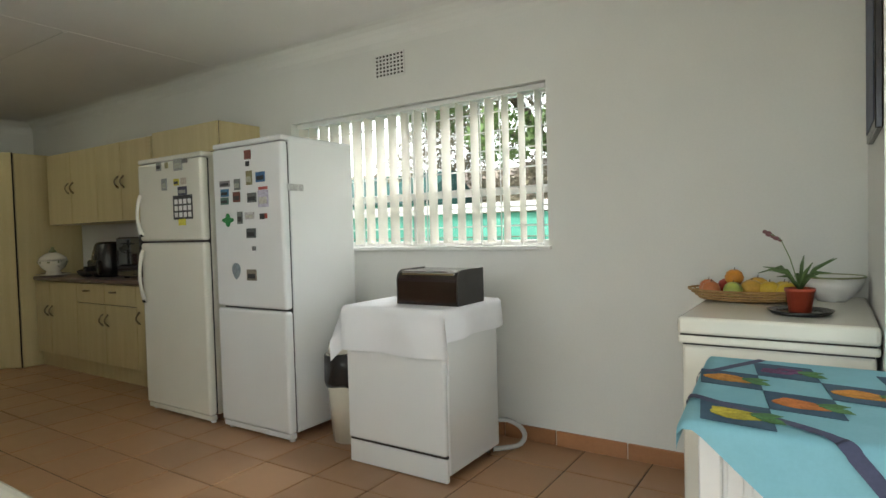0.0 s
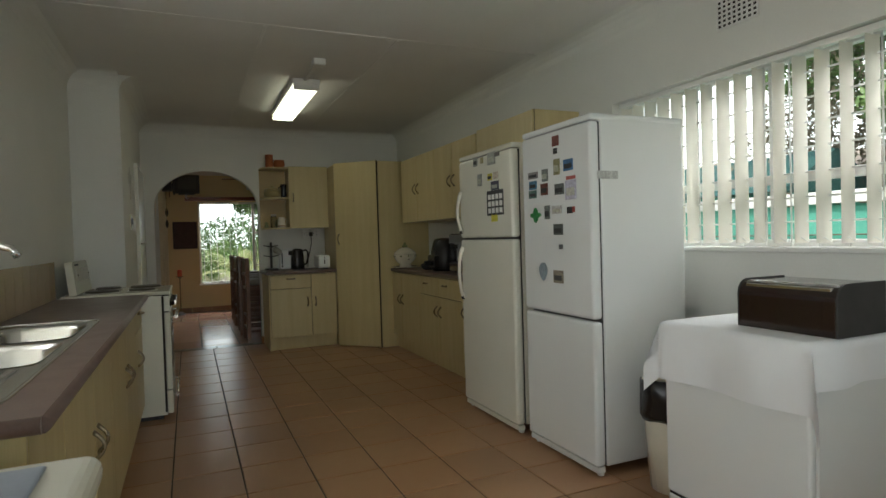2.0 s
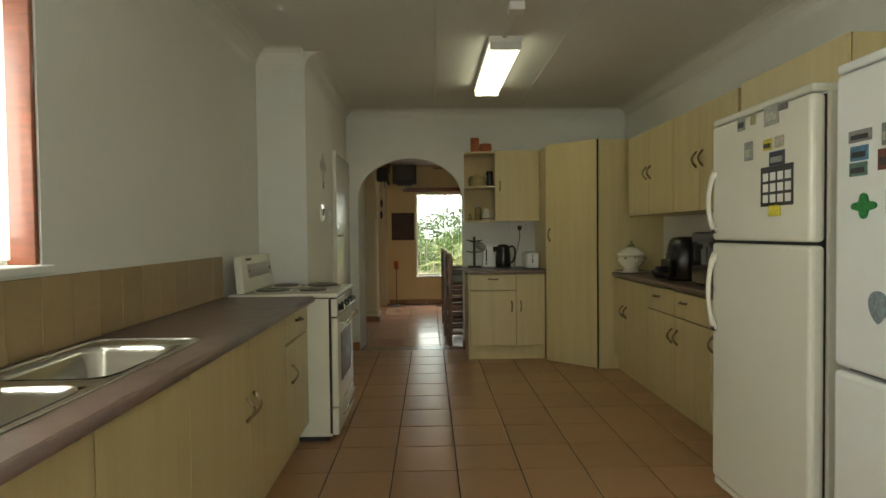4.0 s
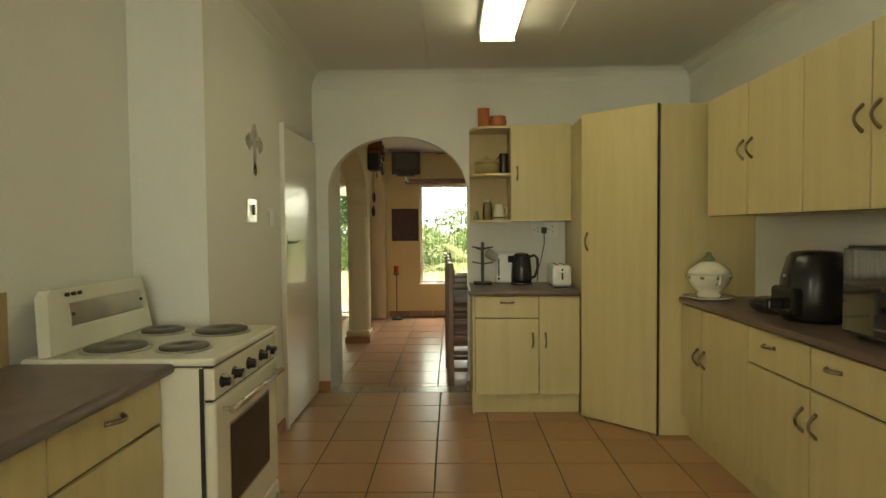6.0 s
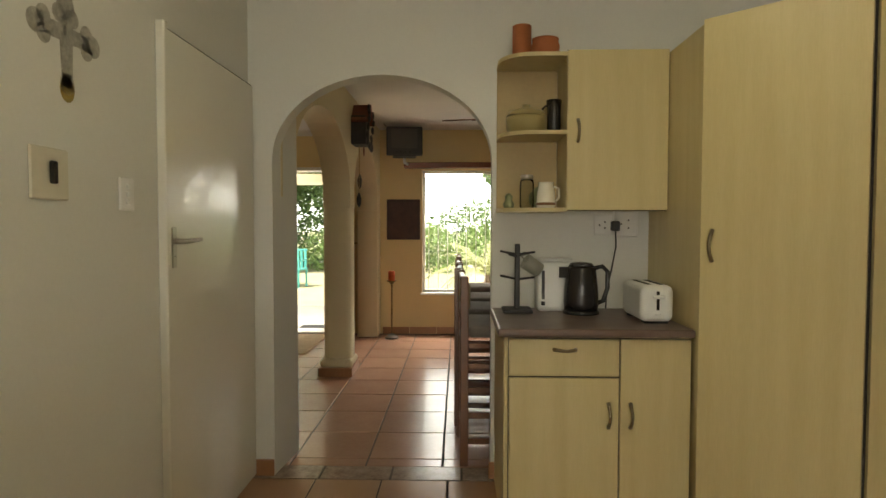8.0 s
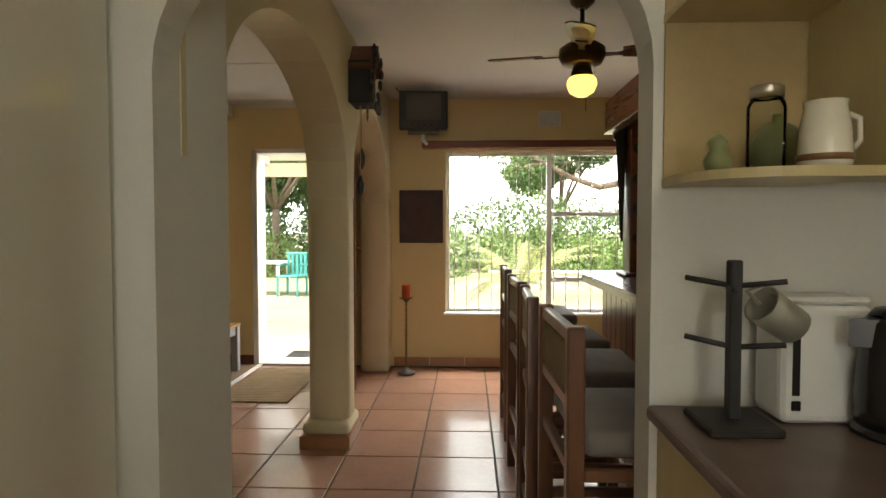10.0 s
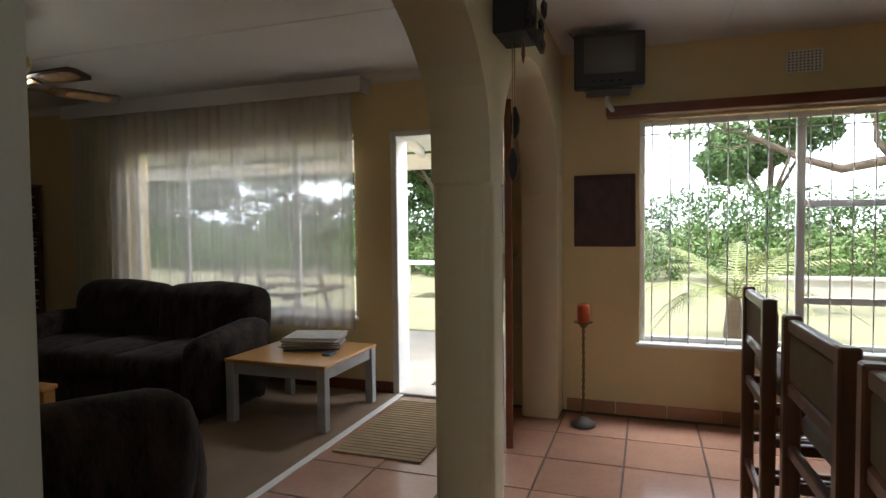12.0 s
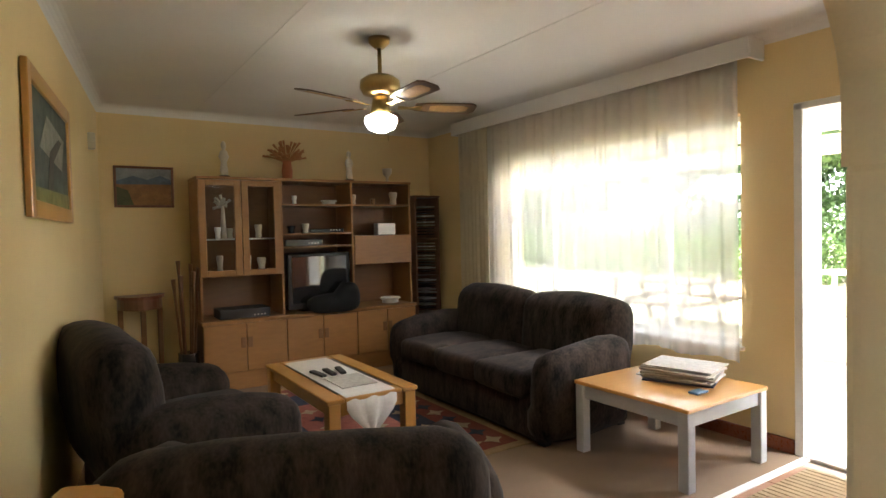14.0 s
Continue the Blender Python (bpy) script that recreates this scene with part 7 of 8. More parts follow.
for x in (RX0 + 0.4, RX1 - 0.4):
    for k in range(8):
        motif(x, RY0 + 0.45 + 0.19 * k, 0.06, "rose" if k % 2 else "cream", 0.0154)
for k in range(5):
    for j in range(2):
        motif(-10.68 + 0.28 * j, RY0 + 0.8 + 0.2 * k, 0.07, "cream" if (k + j) % 2 else "navy", 0.0164)

# ---- wall unit ----
t = thing("wall_unit", "honey oak wall unit with glass doors and shelves", "wall unit")
U0, U1, UF, UB = -11.92, -9.87, -4.45, YT + 0.012
xs = [U1, -10.58, -11.27, U0]
bx("base_plinth", t, OAK, (U0 + 0.01, UB, 0.0065), (U1 - 0.01, UF - 0.03, 0.16), 0.003)
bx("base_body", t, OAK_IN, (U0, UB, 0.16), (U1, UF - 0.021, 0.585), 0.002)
bx("base_top", t, OAK, (U0 - 0.01, UB, 0.586), (U1 + 0.01, UF + 0.01, 0.616), 0.004)
for a, c in ((xs[0], xs[1]), (xs[1], xs[2]), (xs[2], xs[3])):
    m = (a + c) / 2
    for x0, x1 in ((m, a), (c, m)):
        dd = bx("base_door", t, OAK, (x0 + 0.003, UF - 0.02, 0.165), (x1 - 0.003, UF, 0.58), 0.004)
    for s in (-1, 1):
        bx("carved_pull", t, OAK_IN, (m + s * 0.03 - 0.02, UF, 0.37), (m + s * 0.03 + 0.02, UF + 0.008, 0.46), 0.004)
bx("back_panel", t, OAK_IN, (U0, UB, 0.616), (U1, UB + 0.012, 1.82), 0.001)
for i, x in enumerate(xs):
    xx = x - 0.02 if i == 0 else (x if i == 3 else x - 0.01)
    bx("upright", t, OAK, (xx, UB + 0.012, 0.616), (xx + 0.02, UF - 0.06, 1.82), 0.002)
bx("top_board", t, OAK, (U0 - 0.005, UB, 1.82), (U1 + 0.005, UF - 0.05, 1.845), 0.003)
bx("display_floor", t, OAK, (xs[1] + 0.01, UB + 0.012, 0.985), (xs[0] - 0.02, UF - 0.062, 1.005), 0.002)
for x0, x1 in ((xs[1] + 0.012, (xs[0] + xs[1]) / 2), ((xs[0] + xs[1]) / 2, xs[0] - 0.002)):
    fr = bx("glass_door", t, OAK, (x0 + 0.002, UF - 0.06, 0.99), (x0 + 0.06, UF - 0.042, 1.815), 0.003)
    bx("door_stile", fr, OAK, (x1 - 0.06, UF - 0.06, 0.99), (x1 - 0.002, UF - 0.042, 1.815), 0.003)
    bx("door_rail", fr, OAK, (x0 + 0.06, UF - 0.06, 0.99), (x1 - 0.06, UF - 0.042, 1.04), 0.003)
    bx("door_rail", fr, OAK, (x0 + 0.06, UF - 0.06, 1.765), (x1 - 0.06, UF - 0.042, 1.815), 0.003)
    pn = bx("door_pane", fr, GLASS, (x0 + 0.06, UF - 0.053, 1.04), (x1 - 0.06, UF - 0.049, 1.765), 0)
    pn.visible_shadow = False
bx("shelf", t, MELAMINE, (xs[1] + 0.01, UB + 0.012, 1.30), (xs[0] - 0.02, UF - 0.07, 1.312), 0.001)
for z in (1.60, 1.33, 1.21):
    bx("shelf", t, OAK, (xs[2] + 0.01, UB + 0.012, z), (xs[1] - 0.011, UF - 0.062, z + 0.016), 0.001)
for z in (1.60,):
    bx("shelf", t, OAK, (xs[3] + 0.02, UB + 0.012, z), (xs[2] - 0.011, UF - 0.062, z + 0.016), 0.001)
bx("flap_door", t, OAK, (xs[3] + 0.022, UF - 0.06, 1.03), (xs[2] - 0.012, UF - 0.042, 1.31), 0.003)
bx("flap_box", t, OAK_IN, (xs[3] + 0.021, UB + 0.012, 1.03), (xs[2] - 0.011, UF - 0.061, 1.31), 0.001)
# what stands in and on the unit
def ornament(name, label, cat, at, prof, mat, seg=14, squash=(1, 1)):
    b = bmesh.new()
    lathe(b, prof, seg, at, squash)
    return tagged(part(name, b, mat), label, cat)


PALE = paint("pale_stone", (0.62, 0.56, 0.46), 0.6)
for x, h in ((-10.12, 0.30), (-11.30, 0.28)):
    t = ornament("statue", "pale figurine on a dark base on the wall unit", "statue", (x, -4.62, 1.862), [(0.03, 0), (0.035, 0.03), (0.025, h * 0.4), (0.045, h * 0.55), (0.03, h * 0.7), (0.012, h * 0.76), (0.024, h * 0.86), (0.02, h * 0.95), (0.004, h)], PALE, squash=(1, 0.7))
    turned("base", t, BLACK, [(0.05, 0), (0.048, 0.016)], (x, -4.62, 1.8455))
t = thing("vase_with_flowers", "terracotta vase with dried orange flowers", "vase", (-10.68, -4.62, 1.8455))
turned("vase", t, TERRACOTTA, [(0.045, 0), (0.05, 0.08), (0.038, 0.15), (0.045, 0.17), (0.035, 0.165)], seg=18)
for k in range(60):
    a, ln = random.uniform(0, 6.28), random.uniform(0.1, 0.24)
    el = random.uniform(0.2, 1.2)
    tip = Vector((math.cos(a) * ln * math.cos(el), math.sin(a) * ln * math.cos(el) * 0.7, 0.16 + ln * math.sin(el)))
    b = bmesh.new()
    tube(b, [(0, 0, 0.15), tip * 0.6 + Vector((0, 0, 0.07)), tip], [0.002, 0.004, 0.012], 5)
    part("dried_flower", b, paint("dried_orange", (0.45, 0.20, 0.07), 0.9) if k == 0 else bpy.data.materials["dried_orange"], t)
ornament("goblet", "cream goblet on top of the wall unit", "goblet", (-11.72, -4.62, 1.8455), [(0.03, 0), (0.012, 0.02), (0.012, 0.05), (0.045, 0.09), (0.05, 0.14), (0.045, 0.14)], PALE)
for x, z, h, r, m_ in ((-10.74, 1.6165, 0.08, 0.025, MELAMINE), (-11.08, 1.6165, 0.04, 0.08, MELAMINE), (-11.34, 1.6165, 0.1, 0.025, PALE), (-11.55, 1.6165, 0.06, 0.025, OAK), (-11.78, 1.6165, 0.13, 0.045, PALE), (-10.70, 1.3465, 0.07, 0.04, BLACK), (-10.84, 1.3465, 0.09, 0.035, PALE), (-11.72, 0.6165, 0.06, 0.11, MELAMINE), (-10.05, 1.3125, 0.1, 0.03, MELAMINE), (-10.15, 1.3125, 0.09, 0.03, PALE), (-10.4, 1.3125, 0.12, 0.035, PALE), (-10.06, 1.006, 0.16, 0.03, PALE), (-10.42, 1.006, 0.13, 0.04, MELAMINE), (-10.3, 1.006, 0.15, 0.03, PALE)):
    ornament("ornament", "small pale ornament standing on a shelf", "ornament", (x, -4.62, z), [(r * 0.6, 0), (r * 0.8, h * 0.1), (r * 0.7, h * 0.4), (r, h * 0.85), (r * 0.9, h)], m_)
b = bmesh.new()
for k in range(26):
    a = random.uniform(0, 6.28)
    e = random.uniform(-0.3, 1.2)
    d_ = Vector((math.cos(a) * math.cos(e), math.sin(a) * math.cos(e) * 0.6, math.sin(e))) * random.uniform(0.04, 0.1)
    tube(b, [Vector((-10.10, -4.63, 1.60)), Vector((-10.10, -4.63, 1.60)) + d_], [0.004, 0.014], 5)
tube(b, [(-10.10, -4.63, 1.3125), (-10.10, -4.63, 1.6)], [0.03, 0.012], 8)
tagged(part("paper_flowers", b, PALE), "pale bunch of flowers in the glass cabinet", "flowers")
for nm, lb, c0, c1, m_ in (("stereo", "black stereo on the unit's base", (-10.45, -4.75, 0.6165), (-10.02, -4.5, 0.70), BLACK_MATT), ("video_player", "black video player on a shelf", (-11.2, -4.8, 1.3465), (-10.86, -4.55, 1.385), BLACK), ("decoder", "black decoder box on a shelf", (-10.98, -4.8, 1.2265), (-10.62, -4.55, 1.29), BLACK), ("radio", "small silver radio on a shelf", (-11.78, -4.68, 1.3125), (-11.58, -4.58, 1.43), NICKEL)):
    tt = thing(nm, lb, nm.replace("_", " "))
    bx("case", tt, m_, c0, c1, 0.008, 2)
    for k in range(4):
        bx("knob", tt, NICKEL, (c0[0] + 0.04 + 0.03 * k, c1[1], c0[2] + 0.02), (c0[0] + 0.055 + 0.03 * k, c1[1] + 0.004, c0[2] + 0.03), 0.001)
t = thing("television", "black television in the wall unit with a dark cloth", "television")
bx("cabinet", t, BLACK, (-11.24, -4.85, 0.64), (-10.62, -4.52, 1.16), 0.015, 2)
bx("screen", t, material("dark_screen_glass", (0.02, 0.02, 0.022), 0.05, 0.05, 5, coat=1.0), (-11.2, -4.522, 0.70), (-10.66, -4.514, 1.13), 0.005)
bx("foot", t, BLACK, (-11.1, -4.8, 0.6165), (-10.76, -4.56, 0.641), 0.004)
b = bmesh.new()
cushion(b, -11.26, -4.5, 0.617, -10.8, -4.36, 0.86, r=0.06, puff=0.03, seed=3)
for v in b.verts:
    if v.co.x > -11.05:
        v.co.z = 0.617 + (v.co.z - 0.617) * 0.6
tagged(part("black_bag", b, paint("black_cloth", (0.008, 0.008, 0.008), 0.9), soft=True), "black soft bag lying before the television", "bag")
# rack, stool, pictures
t = thing("disc_rack", "tall dark rack filled with discs", "rack")
bx("back", t, STOOLWOOD, (-12.34, YT + 0.012, 0.0065), (-12.04, YT + 0.03, 1.70), 0.002)
for x in (-12.34, -12.06):
    bx("side", t, STOOLWOOD, (x, YT + 0.03, 0.0065), (x + 0.02, -4.62, 1.70), 0.002)
bx("top", t, STOOLWOOD, (-12.345, YT + 0.012, 1.70), (-12.035, -4.61, 1.72), 0.002)
for k in range(4):
    bx("shelf", t, STOOLWOOD, (-12.32, YT + 0.03, 0.05 + 0.4 * k), (-12.06, -4.63, 0.066 + 0.4 * k), 0.001)
for k in range(48):
    z = 0.08 + 0.033 * k
    if all(abs(z - (0.058 + 0.4 * j)) > 0.03 for j in range(5)) and z < 1.66:
        bx("disc_case", t, random.choice([BLACK, NICKEL, BLACK_MATT, MELAMINE]), (-12.30, YT + 0.05, z), (-12.15, -4.64 - random.uniform(0, 0.02), z + 0.011), 0.0005)
t = thing("half_moon_table", "small dark half-moon table by the wall", "side table")
b = bmesh.new()
prism(b, [(-9.64 + 0.19 + 0.19 * math.cos(a), YT + 0.02 + 0.3 * math.sin(a)) for a in (math.pi * k / 14 for k in range(15))], 0.83, 0.855)
part("top", b, DARKWOOD, t)
b = bmesh.new()
prism(b, [(-9.64 + 0.19 + 0.17 * math.cos(a), YT + 0.02 + 0.27 * math.sin(a)) for a in (math.pi * k / 14 for k in range(15))], 0.74, 0.83)
part("apron", b, STOOLWOOD, t)
for x, y in ((-9.60, -4.84), (-9.30, -4.84), (-9.45, -4.64)):
    bx("leg", t, OAK_IN, (x - 0.02, y - 0.02, 0.0065), (x + 0.02, y + 0.02, 0.74), 0.004)
t = thing("stick_stand", "dark jar holding carved walking sticks", "stick stand", (-9.77, -4.55, 0.0065))
turned("jar", t, BLACK, [(0.07, 0), (0.09, 0.1), (0.08, 0.35), (0.085, 0.36), (0.07, 0.355)], seg=16)
for k in range(6):
    a = k * 1.05
    rod("stick", t, STOOLWOOD if k % 2 else OAK_IN, [(0.03 * math.cos(a), 0.03 * math.sin(a), 0.02), (0.09 * math.cos(a), 0.06 * math.sin(a), 0.85 + 0.03 * k), (0.1 * math.cos(a), 0.065 * math.sin(a), 0.98 + 0.03 * k)], [0.01, 0.012, 0.02], 6)


def painting(name, label, w, h, at, turn, frame_mat, fw, patches):
    """A framed painting; its picture faces -y before the turn."""
    t = thing(name, label, "painting", at, turn)
    for c0, c1 in (((-w / 2, -0.025, 0), (-w / 2 + fw, 0, h)), ((w / 2 - fw, -0.025, 0), (w / 2, 0, h)), ((-w / 2 + fw, -0.025, 0), (w / 2 - fw, 0, fw)), ((-w / 2 + fw, -0.025, h - fw), (w / 2 - fw, 0, h))):
        bx("frame", t, frame_mat, c0, c1, 0.004)
    bx("canvas", t, paint("canvas_" + name, patches[0], 0.6, vary=0.2, scale=9), (-w / 2 + fw, -0.012, fw), (w / 2 - fw, -0.004, h - fw), 0)
    for col, pts in patches[1:]:
        b = bmesh.new()
        plate(b, [(-w / 2 + fw + u * (w - 2 * fw), fw + v * (h - 2 * fw)) for u, v in pts], 0.0012, pose(0, -0.0121 - 0.0013 * patches[1:].index((col, pts)), 0, 90, 0, 0))
        part("painted_area", b, paint("oil_paint", col, 0.5, vary=0.2, scale=14), t)
    return t


painting("landscape_painting", "framed landscape painting with blue hills and orange veld", 0.46, 0.35, (-9.52, YT + 0.003, 1.595), 180, STOOLWOOD, 0.02, [(0.30, 0.34, 0.36), ((0.12, 0.17, 0.24), [(0, 0.55), (1, 0.55), (1, 0.7), (0.8, 0.82), (0.55, 0.7), (0.3, 0.8), (0, 0.66)]), ((0.33, 0.17, 0.06), [(0, 0), (1, 0), (1, 0.58), (0, 0.56)]), ((0.10, 0.11, 0.04), [(0, 0), (0.3, 0), (0.2, 0.4), (0, 0.5)])])
painting("tree_painting", "large orange-framed painting of a bent tree", 1.10, 0.60, (-8.872, -2.52, 1.42), -97.6, OAK_TOP, 0.07, [(0.09, 0.12, 0.11), ((0.32, 0.33, 0.28), [(0.2, 0.5), (0.8, 0.4), (0.9, 0.75), (0.4, 0.85)]), ((0.05, 0.05, 0.045), [(0.35, 0.1), (0.5, 0.1), (0.55, 0.45), (0.8, 0.7), (0.72, 0.72), (0.45, 0.52)]), ((0.22, 0.22, 0.07), [(0, 0), (1, 0), (1, 0.16), (0, 0.12)])])
bx("wall_sconce", None, NICKEL, (-9.14, -4.25, 1.98), (-9.088, -4.19, 2.1), 0.01, 2)
tagged(bpy.data.objects["wall_sconce"], "small grey fitting on the living-room wall", "wall fitting")

# pelmet box and curtains
t = thing("pelmet", "long cream pelmet box above the living-room curtains", "pelmet")
bx("front_board", t, CEILING, (XW + 0.15, -4.2, 2.29), (XW + 0.17, -1.15, 2.41), 0.004)
bx("end_board", t, CEILING, (XW + 0.001, -1.17, 2.29), (XW + 0.149, -1.15, 2.41), 0.003)
bx("end_board", t, CEILING, (XW + 0.001, -4.2, 2.29), (XW + 0.149, -4.18, 2.41), 0.003)


def curtain(name, label, y0, y1, z0, z1, x, mat, folds, amp):
    b = bmesh.new()
    n = folds * 8
    zs = [z0, z0 + 0.3, (z0 + z1) / 2, z1 - 0.2, z1]
    grid = []
    for z in zs:
        grid.append([b.verts.new((x + amp * math.sin(2 * math.pi * folds * i / n + 0.5 * math.sin(i * 0.37)) * (0.7 + 0.3 * noise.noise((i * 0.1, z, 1))), y0 + (y1 - y0) * i / n, z + 0.012 * math.sin(i * 0.2) * (z == z0))) for i in range(n + 1)])
    for r0, r1 in zip(grid, grid[1:]):
        for i in range(n):
            b.faces.new((r0[i], r0[i + 1], r1[i + 1], r1[i]))
    return tagged(part(name, b, mat, soft=True), label, "curtain")


curtain("net_curtain", "white sheer net curtain across the living-room window", -3.75, -1.27, 0.50, 2.40, XW + 0.075, SHEER, 22, 0.02)
curtain("drawn_curtain", "gathered cream curtain at the window's side", -4.15, -3.70, 0.10, 2.40, XW + 0.10, CURTAIN, 7, 0.03)

# ---- outside ----
# bright hazy sky low round the horizon
b = bmesh.new()
ring = [[b.verts.new((150 * math.cos(2 * math.pi * k / 48), 150 * math.sin(2 * math.pi * k / 48), z)) for k in range(48)] for z in (-1, 75)]
for k in range(48):
    b.faces.new((ring[0][k], ring[0][(k + 1) % 48], ring[1][(k + 1) % 48], ring[1][k]))
structure("backdrop", b, material("hazy_white_sky", (0.93, 0.97, 1.0), 1.0, 0.01, 0.02, emit=1.2), "pale hazy sky round the horizon", "sky")
b = bmesh.new()
s_ = 400
b.faces.new([b.verts.new(p) for p in ((-s_, -s_, -0.13), (s_, -s_, -0.13), (s_, s_, -0.13), (-s_, s_, -0.13))])
structure("ground", b, LAWN, "sunlit lawn round the house", "ground")
b = bmesh.new()
box(b, -15.2, -8, -0.12, XW - 0.24, 5, -0.05)
structure("pavement", b, PAVING, "pale paved terrace before the house", "pavement")
# veranda over the front door and living-room window
t = thing("veranda_roof", "white-painted veranda roof with rafters on posts", "veranda")
def sloped(ob):
    """Lets a veranda part fall away from the house."""
    for v in ob.data.vertices:
        v.co.z += 0.18 * (v.co.x - XW + 0.25)


sloped(bx("roof_sheet", t, FRAME_W, (-15.0, -8.0, 2.62), (XW - 0.25, 0.35, 2.66), 0.002))
for k in range(10):
    y = -7.7 + 0.86 * k
    sloped(bx("rafter", t, FRAME_W, (-14.86, y - 0.025, 2.50), (XW - 0.25, y + 0.025, 2.615), 0.003))
bx("edge_beam", t, FRAME_W, (-14.95, -8.0, 1.97), (-14.87, 0.35, 2.15), 0.004)
for y in (-7.6, 0.3):
    bx("post", t, FRAME_W, (-14.95, y - 0.05, -0.05), (-14.85, y + 0.05, 1.97), 0.006)


def leaves(name, label, blobs, count, size, mat, cat="foliage", seed=1, flat=0.0):
    """Foliage of many small leaves spread over lumpy masses (x, y, z, rx, ry, rz)."""
    r = np.random.RandomState(seed)
    vol = np.array([q[3] * q[4] + q[4] * q[5] + q[3] * q[5] for q in blobs])
    pick = r.choice(len(blobs), count, p=vol / vol.sum())
    q = np.array(blobs)[pick]
    d = r.normal(size=(count, 3))
    d /= np.linalg.norm(d, axis=1)[:, None]
    rad = r.uniform(0.55, 1.08, count) ** 0.6
    c = q[:, :3] + d * q[:, 3:] * rad[:, None]
    a, e = r.normal(size=(count, 3)), r.normal(size=(count, 3))
    a /= np.linalg.norm(a, axis=1)[:, None]
    e -= a * (a * e).sum(1)[:, None]
    e /= np.linalg.norm(e, axis=1)[:, None]
    s = size * r.uniform(0.6, 1.4, count)[:, None]
    v = np.stack([c - a * s, c - e * s * 0.45, c + a * s, c + e * s * 0.45], 1).reshape(-1, 3)
    f = np.arange(count * 4).reshape(-1, 4)
    me = bpy.data.meshes.new(name)
    me.from_pydata(v.tolist(), [], f.tolist())
    me.materials.append(mat)
    return tagged(new(name, me), label, cat, kind="stuff")


def tree(at, h, spread, seed, mat, label, lean=(0, 0), count=5000, size=0.1):
    """A trunk with forking limbs and a ragged crown of leaves."""
    r = random.Random(seed)
    t = thing("tree", label, "tree", at)
    b = bmesh.new()
    fork = Vector((lean[0] * 0.4, lean[1] * 0.4, h * 0.38))
    tube(b, [(0, 0, -0.05), (lean[0] * 0.1, lean[1] * 0.1, h * 0.18), fork], [0.16, 0.12, 0.1], 9)
    part("trunk", b, BARK, t)
    blobs = []
    for k in range(7):
        a = 2 * math.pi * k / 7 + r.uniform(-0.3, 0.3)
        tip = fork + Vector((math.cos(a) * spread * r.uniform(0.5, 0.9) + lean[0], math.sin(a) * spread * r.uniform(0.5, 0.9) + lean[1], h * r.uniform(0.2, 0.55)))
        mid = fork.lerp(tip, 0.5) + Vector((r.uniform(-0.3, 0.3), r.uniform(-0.3, 0.3), r.uniform(-0.1, 0.3)))
        b = bmesh.new()
        tube(b, [fork - Vector((0, 0, 0.05)), mid, tip], [0.075, 0.045, 0.015], 7)
        part("limb", b, BARK, t)
        for j in range(3):
            q = mid.lerp(tip, r.uniform(0.3, 1.2))
            blobs.append((q.x + r.uniform(-0.4, 0.4), q.y + r.uniform(-0.4, 0.4), q.z + r.uniform(-0.2, 0.4), spread * r.uniform(0.2, 0.34), spread * r.uniform(0.2, 0.34), spread * r.uniform(0.12, 0.24)))
    c = leaves("crown", "", blobs, count, size, mat, "foliage", seed)
    for key in ("label", "category", "kind"):
        if key in c:
            del c[key]
    c.parent = t
    return t


# hedge and bushes across the lawn
rh = random.Random(3)
blobs = []
for k in range(70):
    y = -26 + 50 * k / 69
    h = rh.uniform(0.9, 1.7) + (0.8 if 1.5 < y < 9 else 0.2)
    blobs.append((-26.5 + rh.uniform(-1.2, 1.2), y, h * 0.45, 1.3, 1.2, h * 0.6))
leaves("hedge", "dense green garden hedge across the lawn", blobs, 80000, 0.07, LEAF, "hedge", 5)
blobs = [(-24.2 + rh.uniform(-0.6, 0.6), -22 + 44 * k / 30 + rh.uniform(-0.5, 0.5), 0.45, 0.9, 0.8, rh.uniform(0.5, 0.95)) for k in range(31)]
leaves("shrubs", "lighter green shrubs before the hedge", blobs, 40000, 0.065, LEAF_L, "shrub", 6)
blobs = [(-27.2 + rh.uniform(-0.8, 0.8), -22 + 19.5 * k / 44 + rh.uniform(-0.4, 0.4), rh.uniform(1.3, 4.6), 1.2, 1.1, 0.9) for k in range(45)]
leaves("tall_bushes", "tall dark green bushes and trees beyond the lawn", blobs, 46000, 0.10, LEAF, "bush", 7)
